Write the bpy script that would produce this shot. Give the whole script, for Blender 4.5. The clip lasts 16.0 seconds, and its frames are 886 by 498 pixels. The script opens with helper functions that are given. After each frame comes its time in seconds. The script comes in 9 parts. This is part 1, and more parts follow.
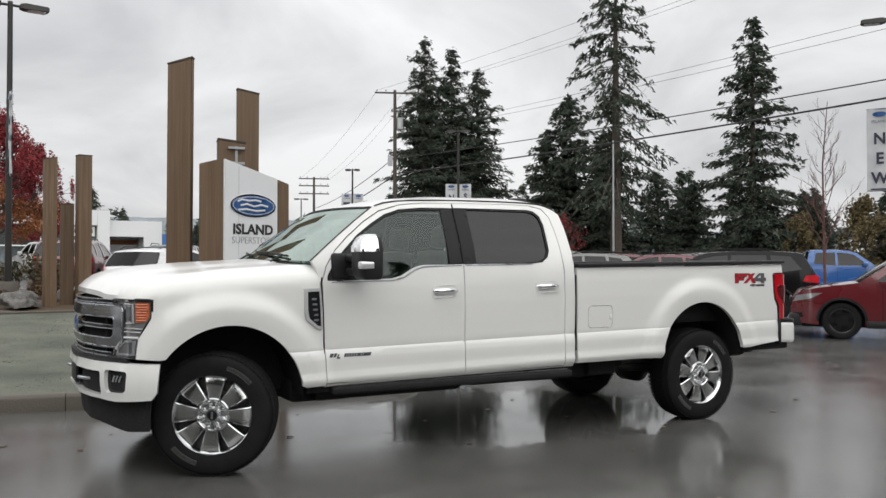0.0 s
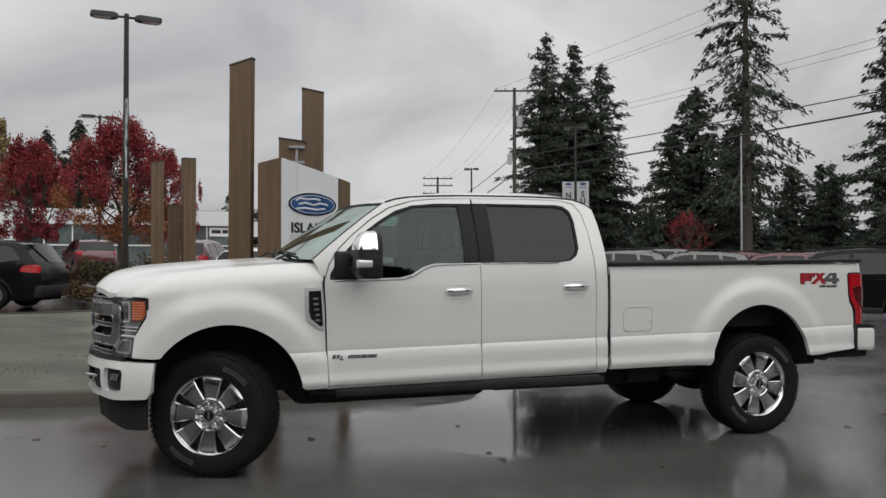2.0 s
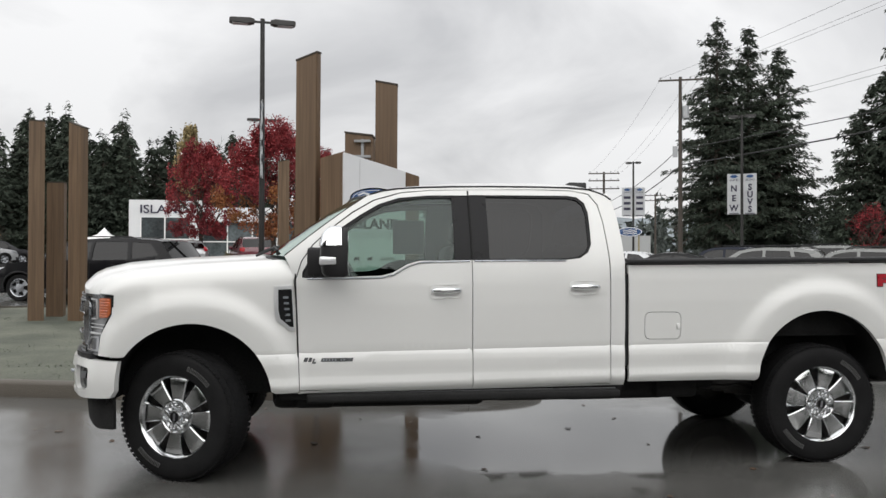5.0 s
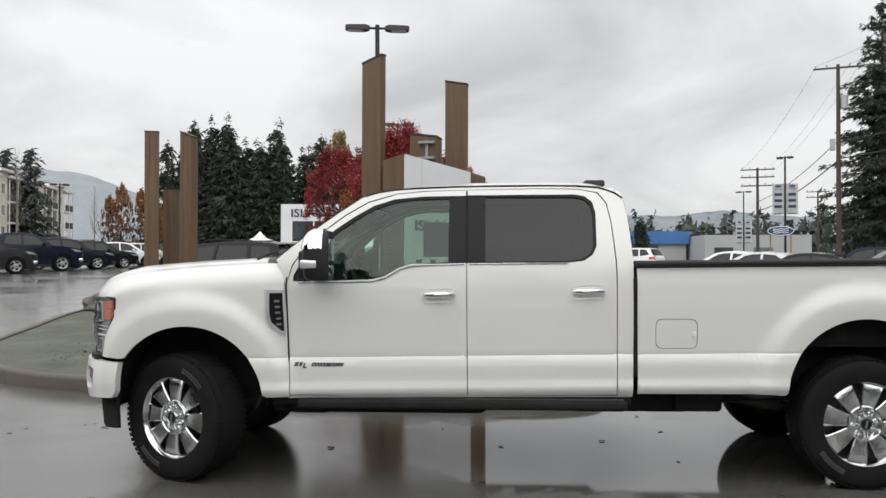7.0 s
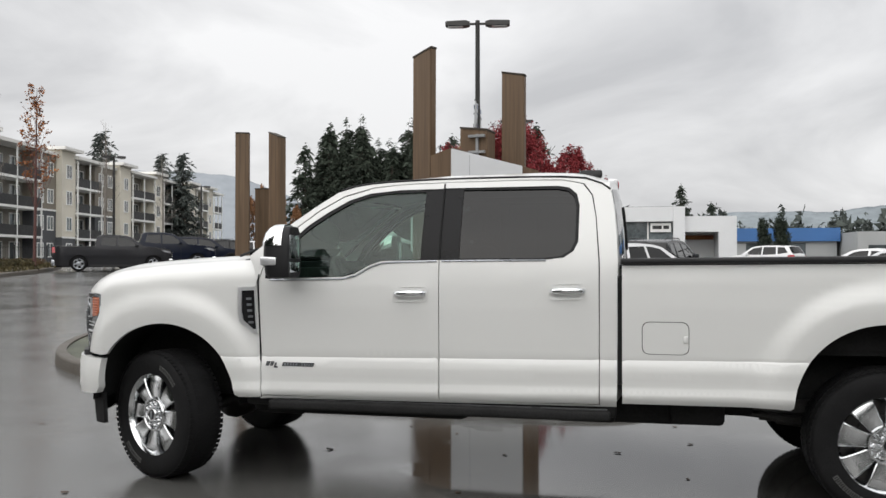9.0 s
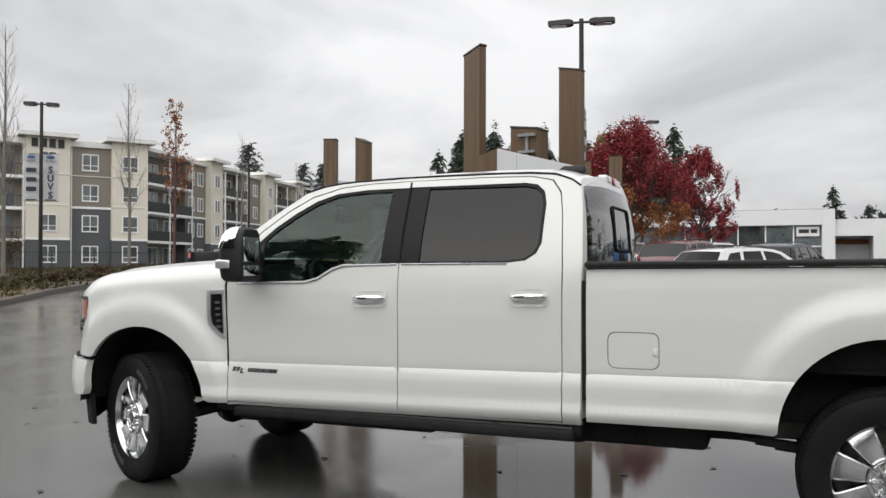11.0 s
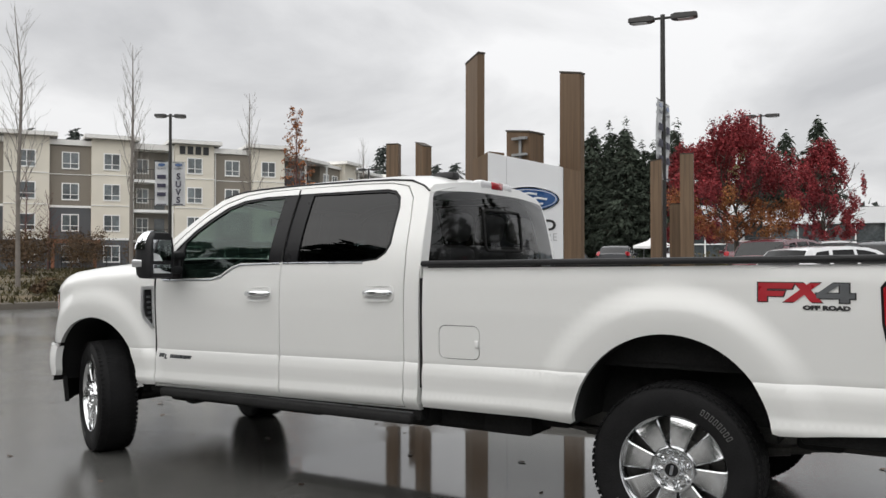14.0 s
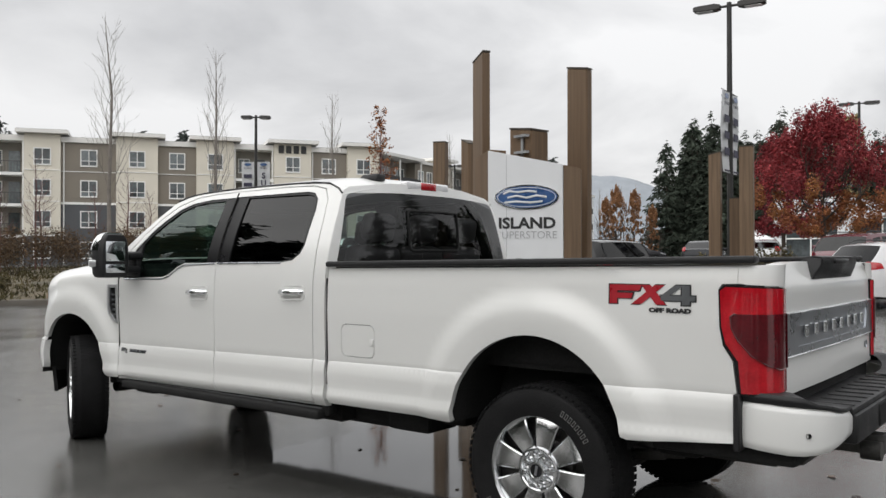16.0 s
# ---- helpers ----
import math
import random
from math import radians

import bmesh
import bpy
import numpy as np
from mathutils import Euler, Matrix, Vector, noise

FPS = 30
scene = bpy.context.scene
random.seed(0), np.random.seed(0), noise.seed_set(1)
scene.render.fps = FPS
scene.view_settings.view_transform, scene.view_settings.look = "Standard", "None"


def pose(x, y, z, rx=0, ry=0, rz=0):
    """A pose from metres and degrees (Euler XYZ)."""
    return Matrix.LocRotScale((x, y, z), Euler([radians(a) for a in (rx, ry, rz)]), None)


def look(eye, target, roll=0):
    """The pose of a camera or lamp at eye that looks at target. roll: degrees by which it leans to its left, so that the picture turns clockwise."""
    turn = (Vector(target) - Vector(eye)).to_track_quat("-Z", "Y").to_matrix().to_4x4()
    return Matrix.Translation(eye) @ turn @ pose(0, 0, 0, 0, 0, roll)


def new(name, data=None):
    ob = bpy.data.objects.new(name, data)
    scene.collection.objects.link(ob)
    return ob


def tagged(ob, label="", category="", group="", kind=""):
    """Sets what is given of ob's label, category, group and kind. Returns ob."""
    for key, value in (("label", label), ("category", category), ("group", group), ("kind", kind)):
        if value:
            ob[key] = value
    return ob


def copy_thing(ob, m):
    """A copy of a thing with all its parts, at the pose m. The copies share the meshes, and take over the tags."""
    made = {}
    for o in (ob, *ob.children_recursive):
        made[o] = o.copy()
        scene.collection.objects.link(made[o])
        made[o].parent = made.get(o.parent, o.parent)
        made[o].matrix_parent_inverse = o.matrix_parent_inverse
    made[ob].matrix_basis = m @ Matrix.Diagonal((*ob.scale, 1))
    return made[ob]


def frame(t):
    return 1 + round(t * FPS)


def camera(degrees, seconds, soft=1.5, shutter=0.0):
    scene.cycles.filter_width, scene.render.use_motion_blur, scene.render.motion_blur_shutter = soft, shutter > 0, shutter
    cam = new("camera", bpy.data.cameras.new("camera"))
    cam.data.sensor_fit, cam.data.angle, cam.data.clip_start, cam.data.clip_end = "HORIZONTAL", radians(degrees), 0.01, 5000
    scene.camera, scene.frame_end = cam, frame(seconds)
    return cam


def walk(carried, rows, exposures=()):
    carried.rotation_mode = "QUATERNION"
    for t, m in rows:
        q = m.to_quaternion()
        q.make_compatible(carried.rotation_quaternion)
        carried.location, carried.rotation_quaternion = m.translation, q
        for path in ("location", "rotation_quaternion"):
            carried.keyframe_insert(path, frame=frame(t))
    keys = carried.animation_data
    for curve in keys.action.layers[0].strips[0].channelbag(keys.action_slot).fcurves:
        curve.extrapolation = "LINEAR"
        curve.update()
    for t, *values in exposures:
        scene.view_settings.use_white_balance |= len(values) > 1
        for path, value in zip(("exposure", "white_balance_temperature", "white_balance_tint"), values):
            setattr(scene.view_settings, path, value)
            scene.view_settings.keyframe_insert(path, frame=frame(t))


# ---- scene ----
cam = camera(55.2, 16.0, soft=1.5)
PATH = [
    (0, (-1.409, -6.829, 1.466), (-0.464, -5.067, 1.498), 0.0),
    (0.5, (-1.188, -6.849, 1.445), (-0.316, -5.049, 1.476), 0.1),
    (1, (-0.95, -6.836, 1.458), (-0.143, -5.007, 1.485), 0.1),
    (1.5, (-0.721, -6.879, 1.455), (0.019, -5.021, 1.486), 0.0),
    (2, (-0.464, -6.899, 1.461), (0.199, -5.012, 1.491), 0.0),
    (2.5, (-0.216, -6.845, 1.456), (0.391, -4.94, 1.482), 0.0),
    (3, (0.006, -6.847, 1.46), (0.567, -4.927, 1.486), 0.1),
    (3.5, (0.276, -6.838, 1.466), (0.769, -4.899, 1.496), 0.0),
    (4, (0.513, -6.797, 1.465), (0.934, -4.842, 1.491), 0.1),
    (6.5, (1.731, -6.57, 1.473), (1.723, -4.57, 1.498), 0.0),
    (7, (2.021, -6.533, 1.479), (1.926, -4.536, 1.503), 0.0),
    (7.5, (2.257, -6.437, 1.469), (2.085, -4.445, 1.491), 0.0),
    (8, (2.508, -6.333, 1.479), (2.257, -4.349, 1.501), -0.0),
    (8.5, (2.799, -6.235, 1.492), (2.461, -4.264, 1.514), -0.0),
    (9, (3.031, -6.096, 1.469), (2.613, -4.141, 1.489), 0.0),
    (9.5, (3.253, -5.96, 1.476), (2.766, -4.02, 1.495), -0.0),
    (10, (3.494, -5.796, 1.484), (2.922, -3.88, 1.505), -0.0),
    (10.2, (3.589, -5.734, 1.474), (2.977, -3.83, 1.499), 0.0),
    (12.5, (4.756, -5.214, 1.446), (3.874, -3.42, 1.478), -0.0),
    (13, (5.067, -5.229, 1.45), (4.13, -3.463, 1.485), -0.1),
    (13.5, (5.41, -5.234, 1.468), (4.415, -3.5, 1.505), -0.1),
    (14, (5.681, -5.18, 1.452), (4.648, -3.468, 1.484), -0.0),
    (14.5, (5.985, -5.059, 1.477), (4.913, -3.371, 1.503), -0.1),
    (15, (6.277, -4.923, 1.487), (5.149, -3.272, 1.512), -0.0),
    (15.5, (6.501, -4.747, 1.467), (5.311, -3.139, 1.489), -0.0),
    (16, (6.72, -4.59, 1.482), (5.485, -3.017, 1.503), -0.1),
]
# the clip's camera brightens and darkens its picture in the first seconds
EXPOSURES = [(0.0, 0.04), (0.5, 0.28), (1.0, 0.11), (1.5, -0.26), (2.0, -0.42), (2.5, -0.20), (3.0, -0.11), (3.5, -0.04), (4.0, 0.0), (16.0, 0.0)]
walk(cam, [(t, look(eye, target, roll)) for t, eye, target, roll in PATH], EXPOSURES)

from mathutils.geometry import delaunay_2d_cdt

# ---- sky and sun: an overcast autumn day ----
SUN_EL, SUN_AZ = 34.0, 200.0
world = bpy.data.worlds.new("overcast_sky")
scene.world = world
world.use_nodes = True
wt = world.node_tree
wt.nodes.clear()


def wnode(kind, **kw):
    n = wt.nodes.new(kind)
    for k, v in kw.items():
        n.inputs[k].default_value = v
    return n


sky = wt.nodes.new("ShaderNodeTexSky")
sky.sky_type = "NISHITA"
sky.sun_disc = False
sky.sun_elevation, sky.sun_rotation = radians(SUN_EL), radians(SUN_AZ)
sky.dust_density, sky.air_density = 4.0, 1.0
sky_bg = wnode("ShaderNodeBackground", Strength=0.05)
wt.links.new(sky.outputs[0], sky_bg.inputs["Color"])
w_co = wt.nodes.new("ShaderNodeTexCoord")
w_sep = wt.nodes.new("ShaderNodeSeparateXYZ")
wt.links.new(w_co.outputs["Generated"], w_sep.inputs[0])
# clouds lie in a layer: stretch the direction by one over its height
w_add = wt.nodes.new("ShaderNodeMath")
w_add.operation = "ADD"
w_add.inputs[1].default_value = 0.42
wt.links.new(w_sep.outputs["Z"], w_add.inputs[0])
w_div = wt.nodes.new("ShaderNodeVectorMath")
w_div.operation = "DIVIDE"
wt.links.new(w_co.outputs["Generated"], w_div.inputs[0])
wt.links.new(w_add.outputs[0], w_div.inputs[1])
w_noise = wnode("ShaderNodeTexNoise", Scale=1.8, Detail=7.0, Roughness=0.52, Distortion=0.5)
wt.links.new(w_div.outputs[0], w_noise.inputs["Vector"])
w_ramp = wt.nodes.new("ShaderNodeValToRGB")
w_ramp.color_ramp.elements[0].position, w_ramp.color_ramp.elements[0].color = 0.33, (0.50, 0.503, 0.515, 1)
w_ramp.color_ramp.elements[1].position, w_ramp.color_ramp.elements[1].color = 0.62, (0.80, 0.80, 0.805, 1)
wt.links.new(w_noise.outputs["Fac"], w_ramp.inputs[0])
# an overcast sky is about three times as bright overhead as at the horizon
w_lift = wt.nodes.new("ShaderNodeMapRange")
for k, v in (("From Min", 0.0), ("From Max", 1.0), ("To Min", 1.10), ("To Max", 1.90)):
    w_lift.inputs[k].default_value = v
wt.links.new(w_sep.outputs["Z"], w_lift.inputs["Value"])
cloud_bg = wt.nodes.new("ShaderNodeBackground")
wt.links.new(w_ramp.outputs[0], cloud_bg.inputs["Color"])
wt.links.new(w_lift.outputs[0], cloud_bg.inputs["Strength"])
w_mix = wnode("ShaderNodeMixShader", Fac=0.9)
wt.links.new(sky_bg.outputs[0], w_mix.inputs[1])
wt.links.new(cloud_bg.outputs[0], w_mix.inputs[2])
w_out = wt.nodes.new("ShaderNodeOutputWorld")
wt.links.new(w_mix.outputs[0], w_out.inputs[0])

sun = new("sun", bpy.data.lights.new("sun", "SUN"))
sun.data.energy, sun.data.angle, sun.data.color = 2.95, radians(130), (1.0, 0.985, 0.96)
sun.matrix_world = look((0, 0, 60), (60 * math.cos(radians(SUN_EL)) * math.sin(radians(20)), 60 * math.cos(radians(SUN_EL)) * math.cos(radians(20)), 60 - 60 * math.sin(radians(SUN_EL))))


# ---- materials ----
def material(name, color, rough=0.6, metal=0.0, vary=0.15, scale=3.0, fine=60.0, bump=0.0, coat=0.0, rvary=0.1, spec=0.5, object_random=0.0, second=None, island=0.0):
    """Principled surface with variation at two scales. second: a second colour for the large patches."""
    m = bpy.data.materials.new(name)
    m.use_nodes = True
    t = m.node_tree
    p = t.nodes["Principled BSDF"]
    p.inputs["Metallic"].default_value = metal
    p.inputs["Coat Weight"].default_value = coat
    p.inputs["Coat Roughness"].default_value = 0.04
    p.inputs["Specular IOR Level"].default_value = spec
    geo = t.nodes.new("ShaderNodeTexCoord")
    big = t.nodes.new("ShaderNodeTexNoise")
    big.inputs["Scale"].default_value, big.inputs["Detail"].default_value = scale, 4.0
    small = t.nodes.new("ShaderNodeTexNoise")
    small.inputs["Scale"].default_value, small.inputs["Detail"].default_value = fine, 3.0
    for n in (big, small):
        t.links.new(geo.outputs["Object"], n.inputs["Vector"])
    mixf = t.nodes.new("ShaderNodeMix")
    mixf.data_type = "FLOAT"
    mixf.inputs[0].default_value = 0.4
    t.links.new(big.outputs["Fac"], mixf.inputs[2])
    t.links.new(small.outputs["Fac"], mixf.inputs[3])
    ramp = t.nodes.new("ShaderNodeValToRGB")
    lo = [max(0.0, c * (1 - vary)) for c in color]
    hi = [min(1.0, c * (1 + vary)) for c in (second or color)]
    ramp.color_ramp.elements[0].position, ramp.color_ramp.elements[0].color = 0.32, (*lo, 1)
    ramp.color_ramp.elements[1].position, ramp.color_ramp.elements[1].color = 0.68, (*hi, 1)
    t.links.new(mixf.outputs[0], ramp.inputs[0])
    last = ramp.outputs[0]
    if object_random or island:
        if island:
            info = t.nodes.new("ShaderNodeNewGeometry")
            sock, amount = info.outputs["Random Per Island"], island
        else:
            info = t.nodes.new("ShaderNodeObjectInfo")
            sock, amount = info.outputs["Random"], object_random
        hsv = t.nodes.new("ShaderNodeHueSaturation")
        mr = t.nodes.new("ShaderNodeMapRange")
        mr.inputs["To Min"].default_value, mr.inputs["To Max"].default_value = 1 - amount, 1 + amount
        t.links.new(sock, mr.inputs["Value"])
        t.links.new(mr.outputs[0], hsv.inputs["Value"])
        t.links.new(last, hsv.inputs["Color"])
        last = hsv.outputs[0]
    t.links.new(last, p.inputs["Base Color"])
    mr2 = t.nodes.new("ShaderNodeMapRange")
    mr2.inputs["From Min"].default_value, mr2.inputs["From Max"].default_value = 0.3, 0.7
    mr2.inputs["To Min"].default_value, mr2.inputs["To Max"].default_value = max(0.0, rough - rvary), min(1.0, rough + rvary)
    t.links.new(big.outputs["Fac"], mr2.inputs["Value"])
    t.links.new(mr2.outputs[0], p.inputs["Roughness"])
    if bump:
        b = t.nodes.new("ShaderNodeBump")
        b.inputs["Strength"].default_value, b.inputs["Distance"].default_value = bump, 0.01
        t.links.new(small.outputs["Fac"], b.inputs["Height"])
        t.links.new(b.outputs[0], p.inputs["Normal"])
    return m


def glass(name, tint, rough=0.0, gloss=1.45, shine=(1.0, 1.0, 1.0)):
    """Tinted pane: see-through, with a reflection that grows at grazing angles."""
    m = bpy.data.materials.new(name)
    m.use_nodes = True
    t = m.node_tree
    t.nodes.clear()
    tr = t.nodes.new("ShaderNodeBsdfTransparent")
    tr.inputs[0].default_value = (*tint, 1)
    gl = t.nodes.new("ShaderNodeBsdfGlossy")
    gl.inputs["Roughness"].default_value = rough
    gl.inputs["Color"].default_value = (*shine, 1)
    f0 = ((gloss - 1) / (gloss + 1)) ** 2
    lw = t.nodes.new("ShaderNodeLayerWeight")
    lw.inputs["Blend"].default_value = 0.5
    fifth = t.nodes.new("ShaderNodeMath")
    fifth.operation = "POWER"
    fifth.inputs[1].default_value = 5.0
    t.links.new(lw.outputs["Facing"], fifth.inputs[0])
    fr = t.nodes.new("ShaderNodeMath")
    fr.operation = "MULTIPLY_ADD"
    fr.inputs[1].default_value, fr.inputs[2].default_value = 1 - f0, f0
    t.links.new(fifth.outputs[0], fr.inputs[0])
    mx = t.nodes.new("ShaderNodeMixShader")
    t.links.new(fr.outputs[0], mx.inputs[0])
    t.links.new(tr.outputs[0], mx.inputs[1])
    t.links.new(gl.outputs[0], mx.inputs[2])
    o = t.nodes.new("ShaderNodeOutputMaterial")
    t.links.new(mx.outputs[0], o.inputs[0])
    return m


def wood_material(name, dark, light):
    """Weathered stained timber with upright grain."""
    m = bpy.data.materials.new(name)
    m.use_nodes = True
    t = m.node_tree
    p = t.nodes["Principled BSDF"]
    p.inputs["Roughness"].default_value = 0.55
    co = t.nodes.new("ShaderNodeTexCoord")
    mp = t.nodes.new("ShaderNodeMapping")
    mp.inputs["Scale"].default_value = (9, 9, 0.35)
    t.links.new(co.outputs["Object"], mp.inputs[0])
    n = t.nodes.new("ShaderNodeTexNoise")
    n.inputs["Scale"].default_value, n.inputs["Detail"].default_value, n.inputs["Distortion"].default_value = 1.6, 7, 0.6
    t.links.new(mp.outputs[0], n.inputs["Vector"])
    mp2 = t.nodes.new("ShaderNodeMapping")
    mp2.inputs["Scale"].default_value = (34, 34, 0.9)
    t.links.new(co.outputs["Object"], mp2.inputs[0])
    n2 = t.nodes.new("ShaderNodeTexNoise")
    n2.inputs["Scale"].default_value, n2.inputs["Detail"].default_value = 1.5, 4
    t.links.new(mp2.outputs[0], n2.inputs["Vector"])
    mx = t.nodes.new("ShaderNodeMix")
    mx.data_type = "FLOAT"
    mx.inputs[0].default_value = 0.35
    t.links.new(n.outputs["Fac"], mx.inputs[2])
    t.links.new(n2.outputs["Fac"], mx.inputs[3])
    r = t.nodes.new("ShaderNodeValToRGB")
    r.color_ramp.elements[0].position, r.color_ramp.elements[0].color = 0.33, (*dark, 1)
    r.color_ramp.elements[1].position, r.color_ramp.elements[1].color = 0.7, (*light, 1)
    t.links.new(mx.outputs[0], r.inputs[0])
    t.links.new(r.outputs[0], p.inputs["Base Color"])
    b = t.nodes.new("ShaderNodeBump")
    b.inputs["Strength"].default_value, b.inputs["Distance"].default_value = 0.4, 0.004
    t.links.new(mx.outputs[0], b.inputs["Height"])
    t.links.new(b.outputs[0], p.inputs["Normal"])
    return m


def asphalt_material():
    """Wet asphalt: dark damp grain with smooth standing water in the hollows."""
    m = bpy.data.materials.new("wet_asphalt")
    m.use_nodes = True
    t = m.node_tree
    p = t.nodes["Principled BSDF"]
    p.inputs["IOR"].default_value = 1.58
    co = t.nodes.new("ShaderNodeTexCoord")

    def noise_tex(scale, detail=4.0, rough=0.5, dist=0.0):
        n = t.nodes.new("ShaderNodeTexNoise")
        n.inputs["Scale"].default_value, n.inputs["Detail"].default_value = scale, detail
        n.inputs["Roughness"].default_value, n.inputs["Distortion"].default_value = rough, dist
        t.links.new(co.outputs["Object"], n.inputs["Vector"])
        return n

    pool, mid, grain = noise_tex(0.75, 7, 0.62, 0.5), noise_tex(1.3, 6, 0.6), noise_tex(170.0, 2)
    broad, speck = noise_tex(0.30, 4, 0.5, 0.6), noise_tex(34.0, 4, 0.65)
    mask = t.nodes.new("ShaderNodeMapRange")
    mask.interpolation_type = "SMOOTHSTEP"
    mask.inputs["From Min"].default_value, mask.inputs["From Max"].default_value = 0.50, 0.54
    # standing water lies in a hollow of the lot
    hollow = t.nodes.new("ShaderNodeVectorMath")
    hollow.operation = "DISTANCE"
    hollow.inputs[1].default_value = (3.0, 0.35, 0.0)
    t.links.new(co.outputs["Object"], hollow.inputs[0])
    fade = t.nodes.new("ShaderNodeMapRange")
    for k, v in (("From Min", 0.9), ("From Max", 2.3), ("To Min", 0.18), ("To Max", -0.20)):
        fade.inputs[k].default_value = v
    t.links.new(hollow.outputs["Value"], fade.inputs["Value"])
    deep = t.nodes.new("ShaderNodeMath")
    deep.operation = "ADD"
    t.links.new(pool.outputs["Fac"], deep.inputs[0])
    t.links.new(fade.outputs[0], deep.inputs[1])
    t.links.new(deep.outputs[0], mask.inputs["Value"])
    # the damp film is uneven: smoother and rougher stretches, with specks
    film = t.nodes.new("ShaderNodeMix")
    film.data_type = "FLOAT"
    film.inputs[0].default_value = 0.45
    t.links.new(broad.outputs["Fac"], film.inputs[2])
    t.links.new(mid.outputs["Fac"], film.inputs[3])
    dry = t.nodes.new("ShaderNodeMapRange")
    dry.inputs["From Min"].default_value, dry.inputs["From Max"].default_value = 0.36, 0.64
    dry.inputs["To Min"].default_value, dry.inputs["To Max"].default_value = 0.10, 0.27
    t.links.new(film.outputs[0], dry.inputs["Value"])
    rough = t.nodes.new("ShaderNodeMix")
    rough.data_type = "FLOAT"
    t.links.new(mask.outputs[0], rough.inputs[0])
    t.links.new(dry.outputs[0], rough.inputs[2])
    rough.inputs[3].default_value = 0.06
    t.links.new(rough.outputs[0], p.inputs["Roughness"])
    ramp = t.nodes.new("ShaderNodeValToRGB")
    ramp.color_ramp.elements[0].position, ramp.color_ramp.elements[0].color = 0.3, (0.050, 0.050, 0.047, 1)
    ramp.color_ramp.elements[1].position, ramp.color_ramp.elements[1].color = 0.75, (0.128, 0.126, 0.119, 1)
    gm = t.nodes.new("ShaderNodeMix")
    gm.data_type = "FLOAT"
    gm.inputs[0].default_value = 0.5
    t.links.new(mid.outputs["Fac"], gm.inputs[2])
    gs = t.nodes.new("ShaderNodeMix")
    gs.data_type = "FLOAT"
    gs.inputs[0].default_value = 0.5
    t.links.new(grain.outputs["Fac"], gs.inputs[2])
    t.links.new(speck.outputs["Fac"], gs.inputs[3])
    t.links.new(gs.outputs[0], gm.inputs[3])
    t.links.new(gm.outputs[0], ramp.inputs[0])
    t.links.new(ramp.outputs[0], p.inputs["Base Color"])
    inv = t.nodes.new("ShaderNodeMapRange")
    inv.inputs["To Min"].default_value, inv.inputs["To Max"].default_value = 0.14, 0.006
    t.links.new(mask.outputs[0], inv.inputs["Value"])
    b = t.nodes.new("ShaderNodeBump")
    b.inputs["Distance"].default_value = 0.004
    t.links.new(inv.outputs[0], b.inputs["Strength"])
    t.links.new(gs.outputs[0], b.inputs["Height"])
    t.links.new(b.outputs[0], p.inputs["Normal"])
    return m


M_ASPHALT = asphalt_material()
M_WHITE = material("white_pearl_paint", (0.725, 0.728, 0.712), 0.3, 0, 0.012, 0.6, 900, coat=0.7, rvary=0.03)
M_WHITE.node_tree.nodes["Principled BSDF"].inputs["Coat Roughness"].default_value = 0.12
M_BLACK = material("black_textured_plastic", (0.014, 0.014, 0.015), 0.5, 0, 0.3, 6, 220, bump=0.15, rvary=0.12, spec=0.35)
M_GLOSS = material("gloss_black_trim", (0.012, 0.012, 0.013), 0.15, 0, 0.2, 5, 80, rvary=0.05, spec=0.35)
M_LINER = material("dark_wheel_housing", (0.018, 0.018, 0.018), 0.85, 0, 0.4, 6, 70, bump=0.3, spec=0.2)
M_RUBBER = material("wet_tyre_rubber", (0.014, 0.014, 0.0145), 0.6, 0, 0.3, 8, 140, bump=0.25, rvary=0.12, spec=0.08)
M_LETTER = material("raised_white_lettering", (0.13, 0.13, 0.127), 0.6, 0, 0.2, 20, 200)
M_CHROME = material("bright_chrome", (0.82, 0.83, 0.84), 0.08, 1.0, 0.06, 8, 200, rvary=0.05)
M_SATIN = material("satin_silver", (0.44, 0.46, 0.49), 0.3, 1.0, 0.1, 5, 200, rvary=0.08)
M_STEEL = material("worn_dark_steel", (0.06, 0.058, 0.055), 0.5, 0.6, 0.4, 9, 90, bump=0.2)
M_RED = material("red_lamp_lens", (0.42, 0.008, 0.016), 0.1, 0, 0.25, 14, 90, coat=0.8, rvary=0.04)
M_DKRED = material("smoked_red_lens", (0.085, 0.004, 0.008), 0.1, 0, 0.3, 10, 60, coat=0.8, rvary=0.04)
M_AMBER = material("amber_lens", (0.50, 0.13, 0.045), 0.15, 0, 0.3, 16, 60, coat=0.6)
M_LENS = material("clear_lamp_lens", (0.40, 0.41, 0.43), 0.12, 0.5, 0.12, 3, 70, coat=1.0)
M_LAMPBASE = material("grey_lamp_housing", (0.33, 0.335, 0.345), 0.22, 0.5, 0.15, 3, 60, coat=1.0, rvary=0.05)
M_DEEPLENS = material("dark_projector_lens", (0.07, 0.072, 0.08), 0.08, 0.2, 0.15, 5, 60, coat=1.0, rvary=0.03)
M_WHEEL = material("polished_wheel_chrome", (0.70, 0.71, 0.72), 0.16, 1.0, 0.06, 8, 200, rvary=0.04)
M_STRIP = material("dull_board_strip", (0.13, 0.132, 0.135), 0.35, 0.2, 0.2, 5, 120)
M_GUIDE = material("pale_light_guide", (0.45, 0.455, 0.46), 0.2, 0, 0.1, 8, 90, coat=0.6)
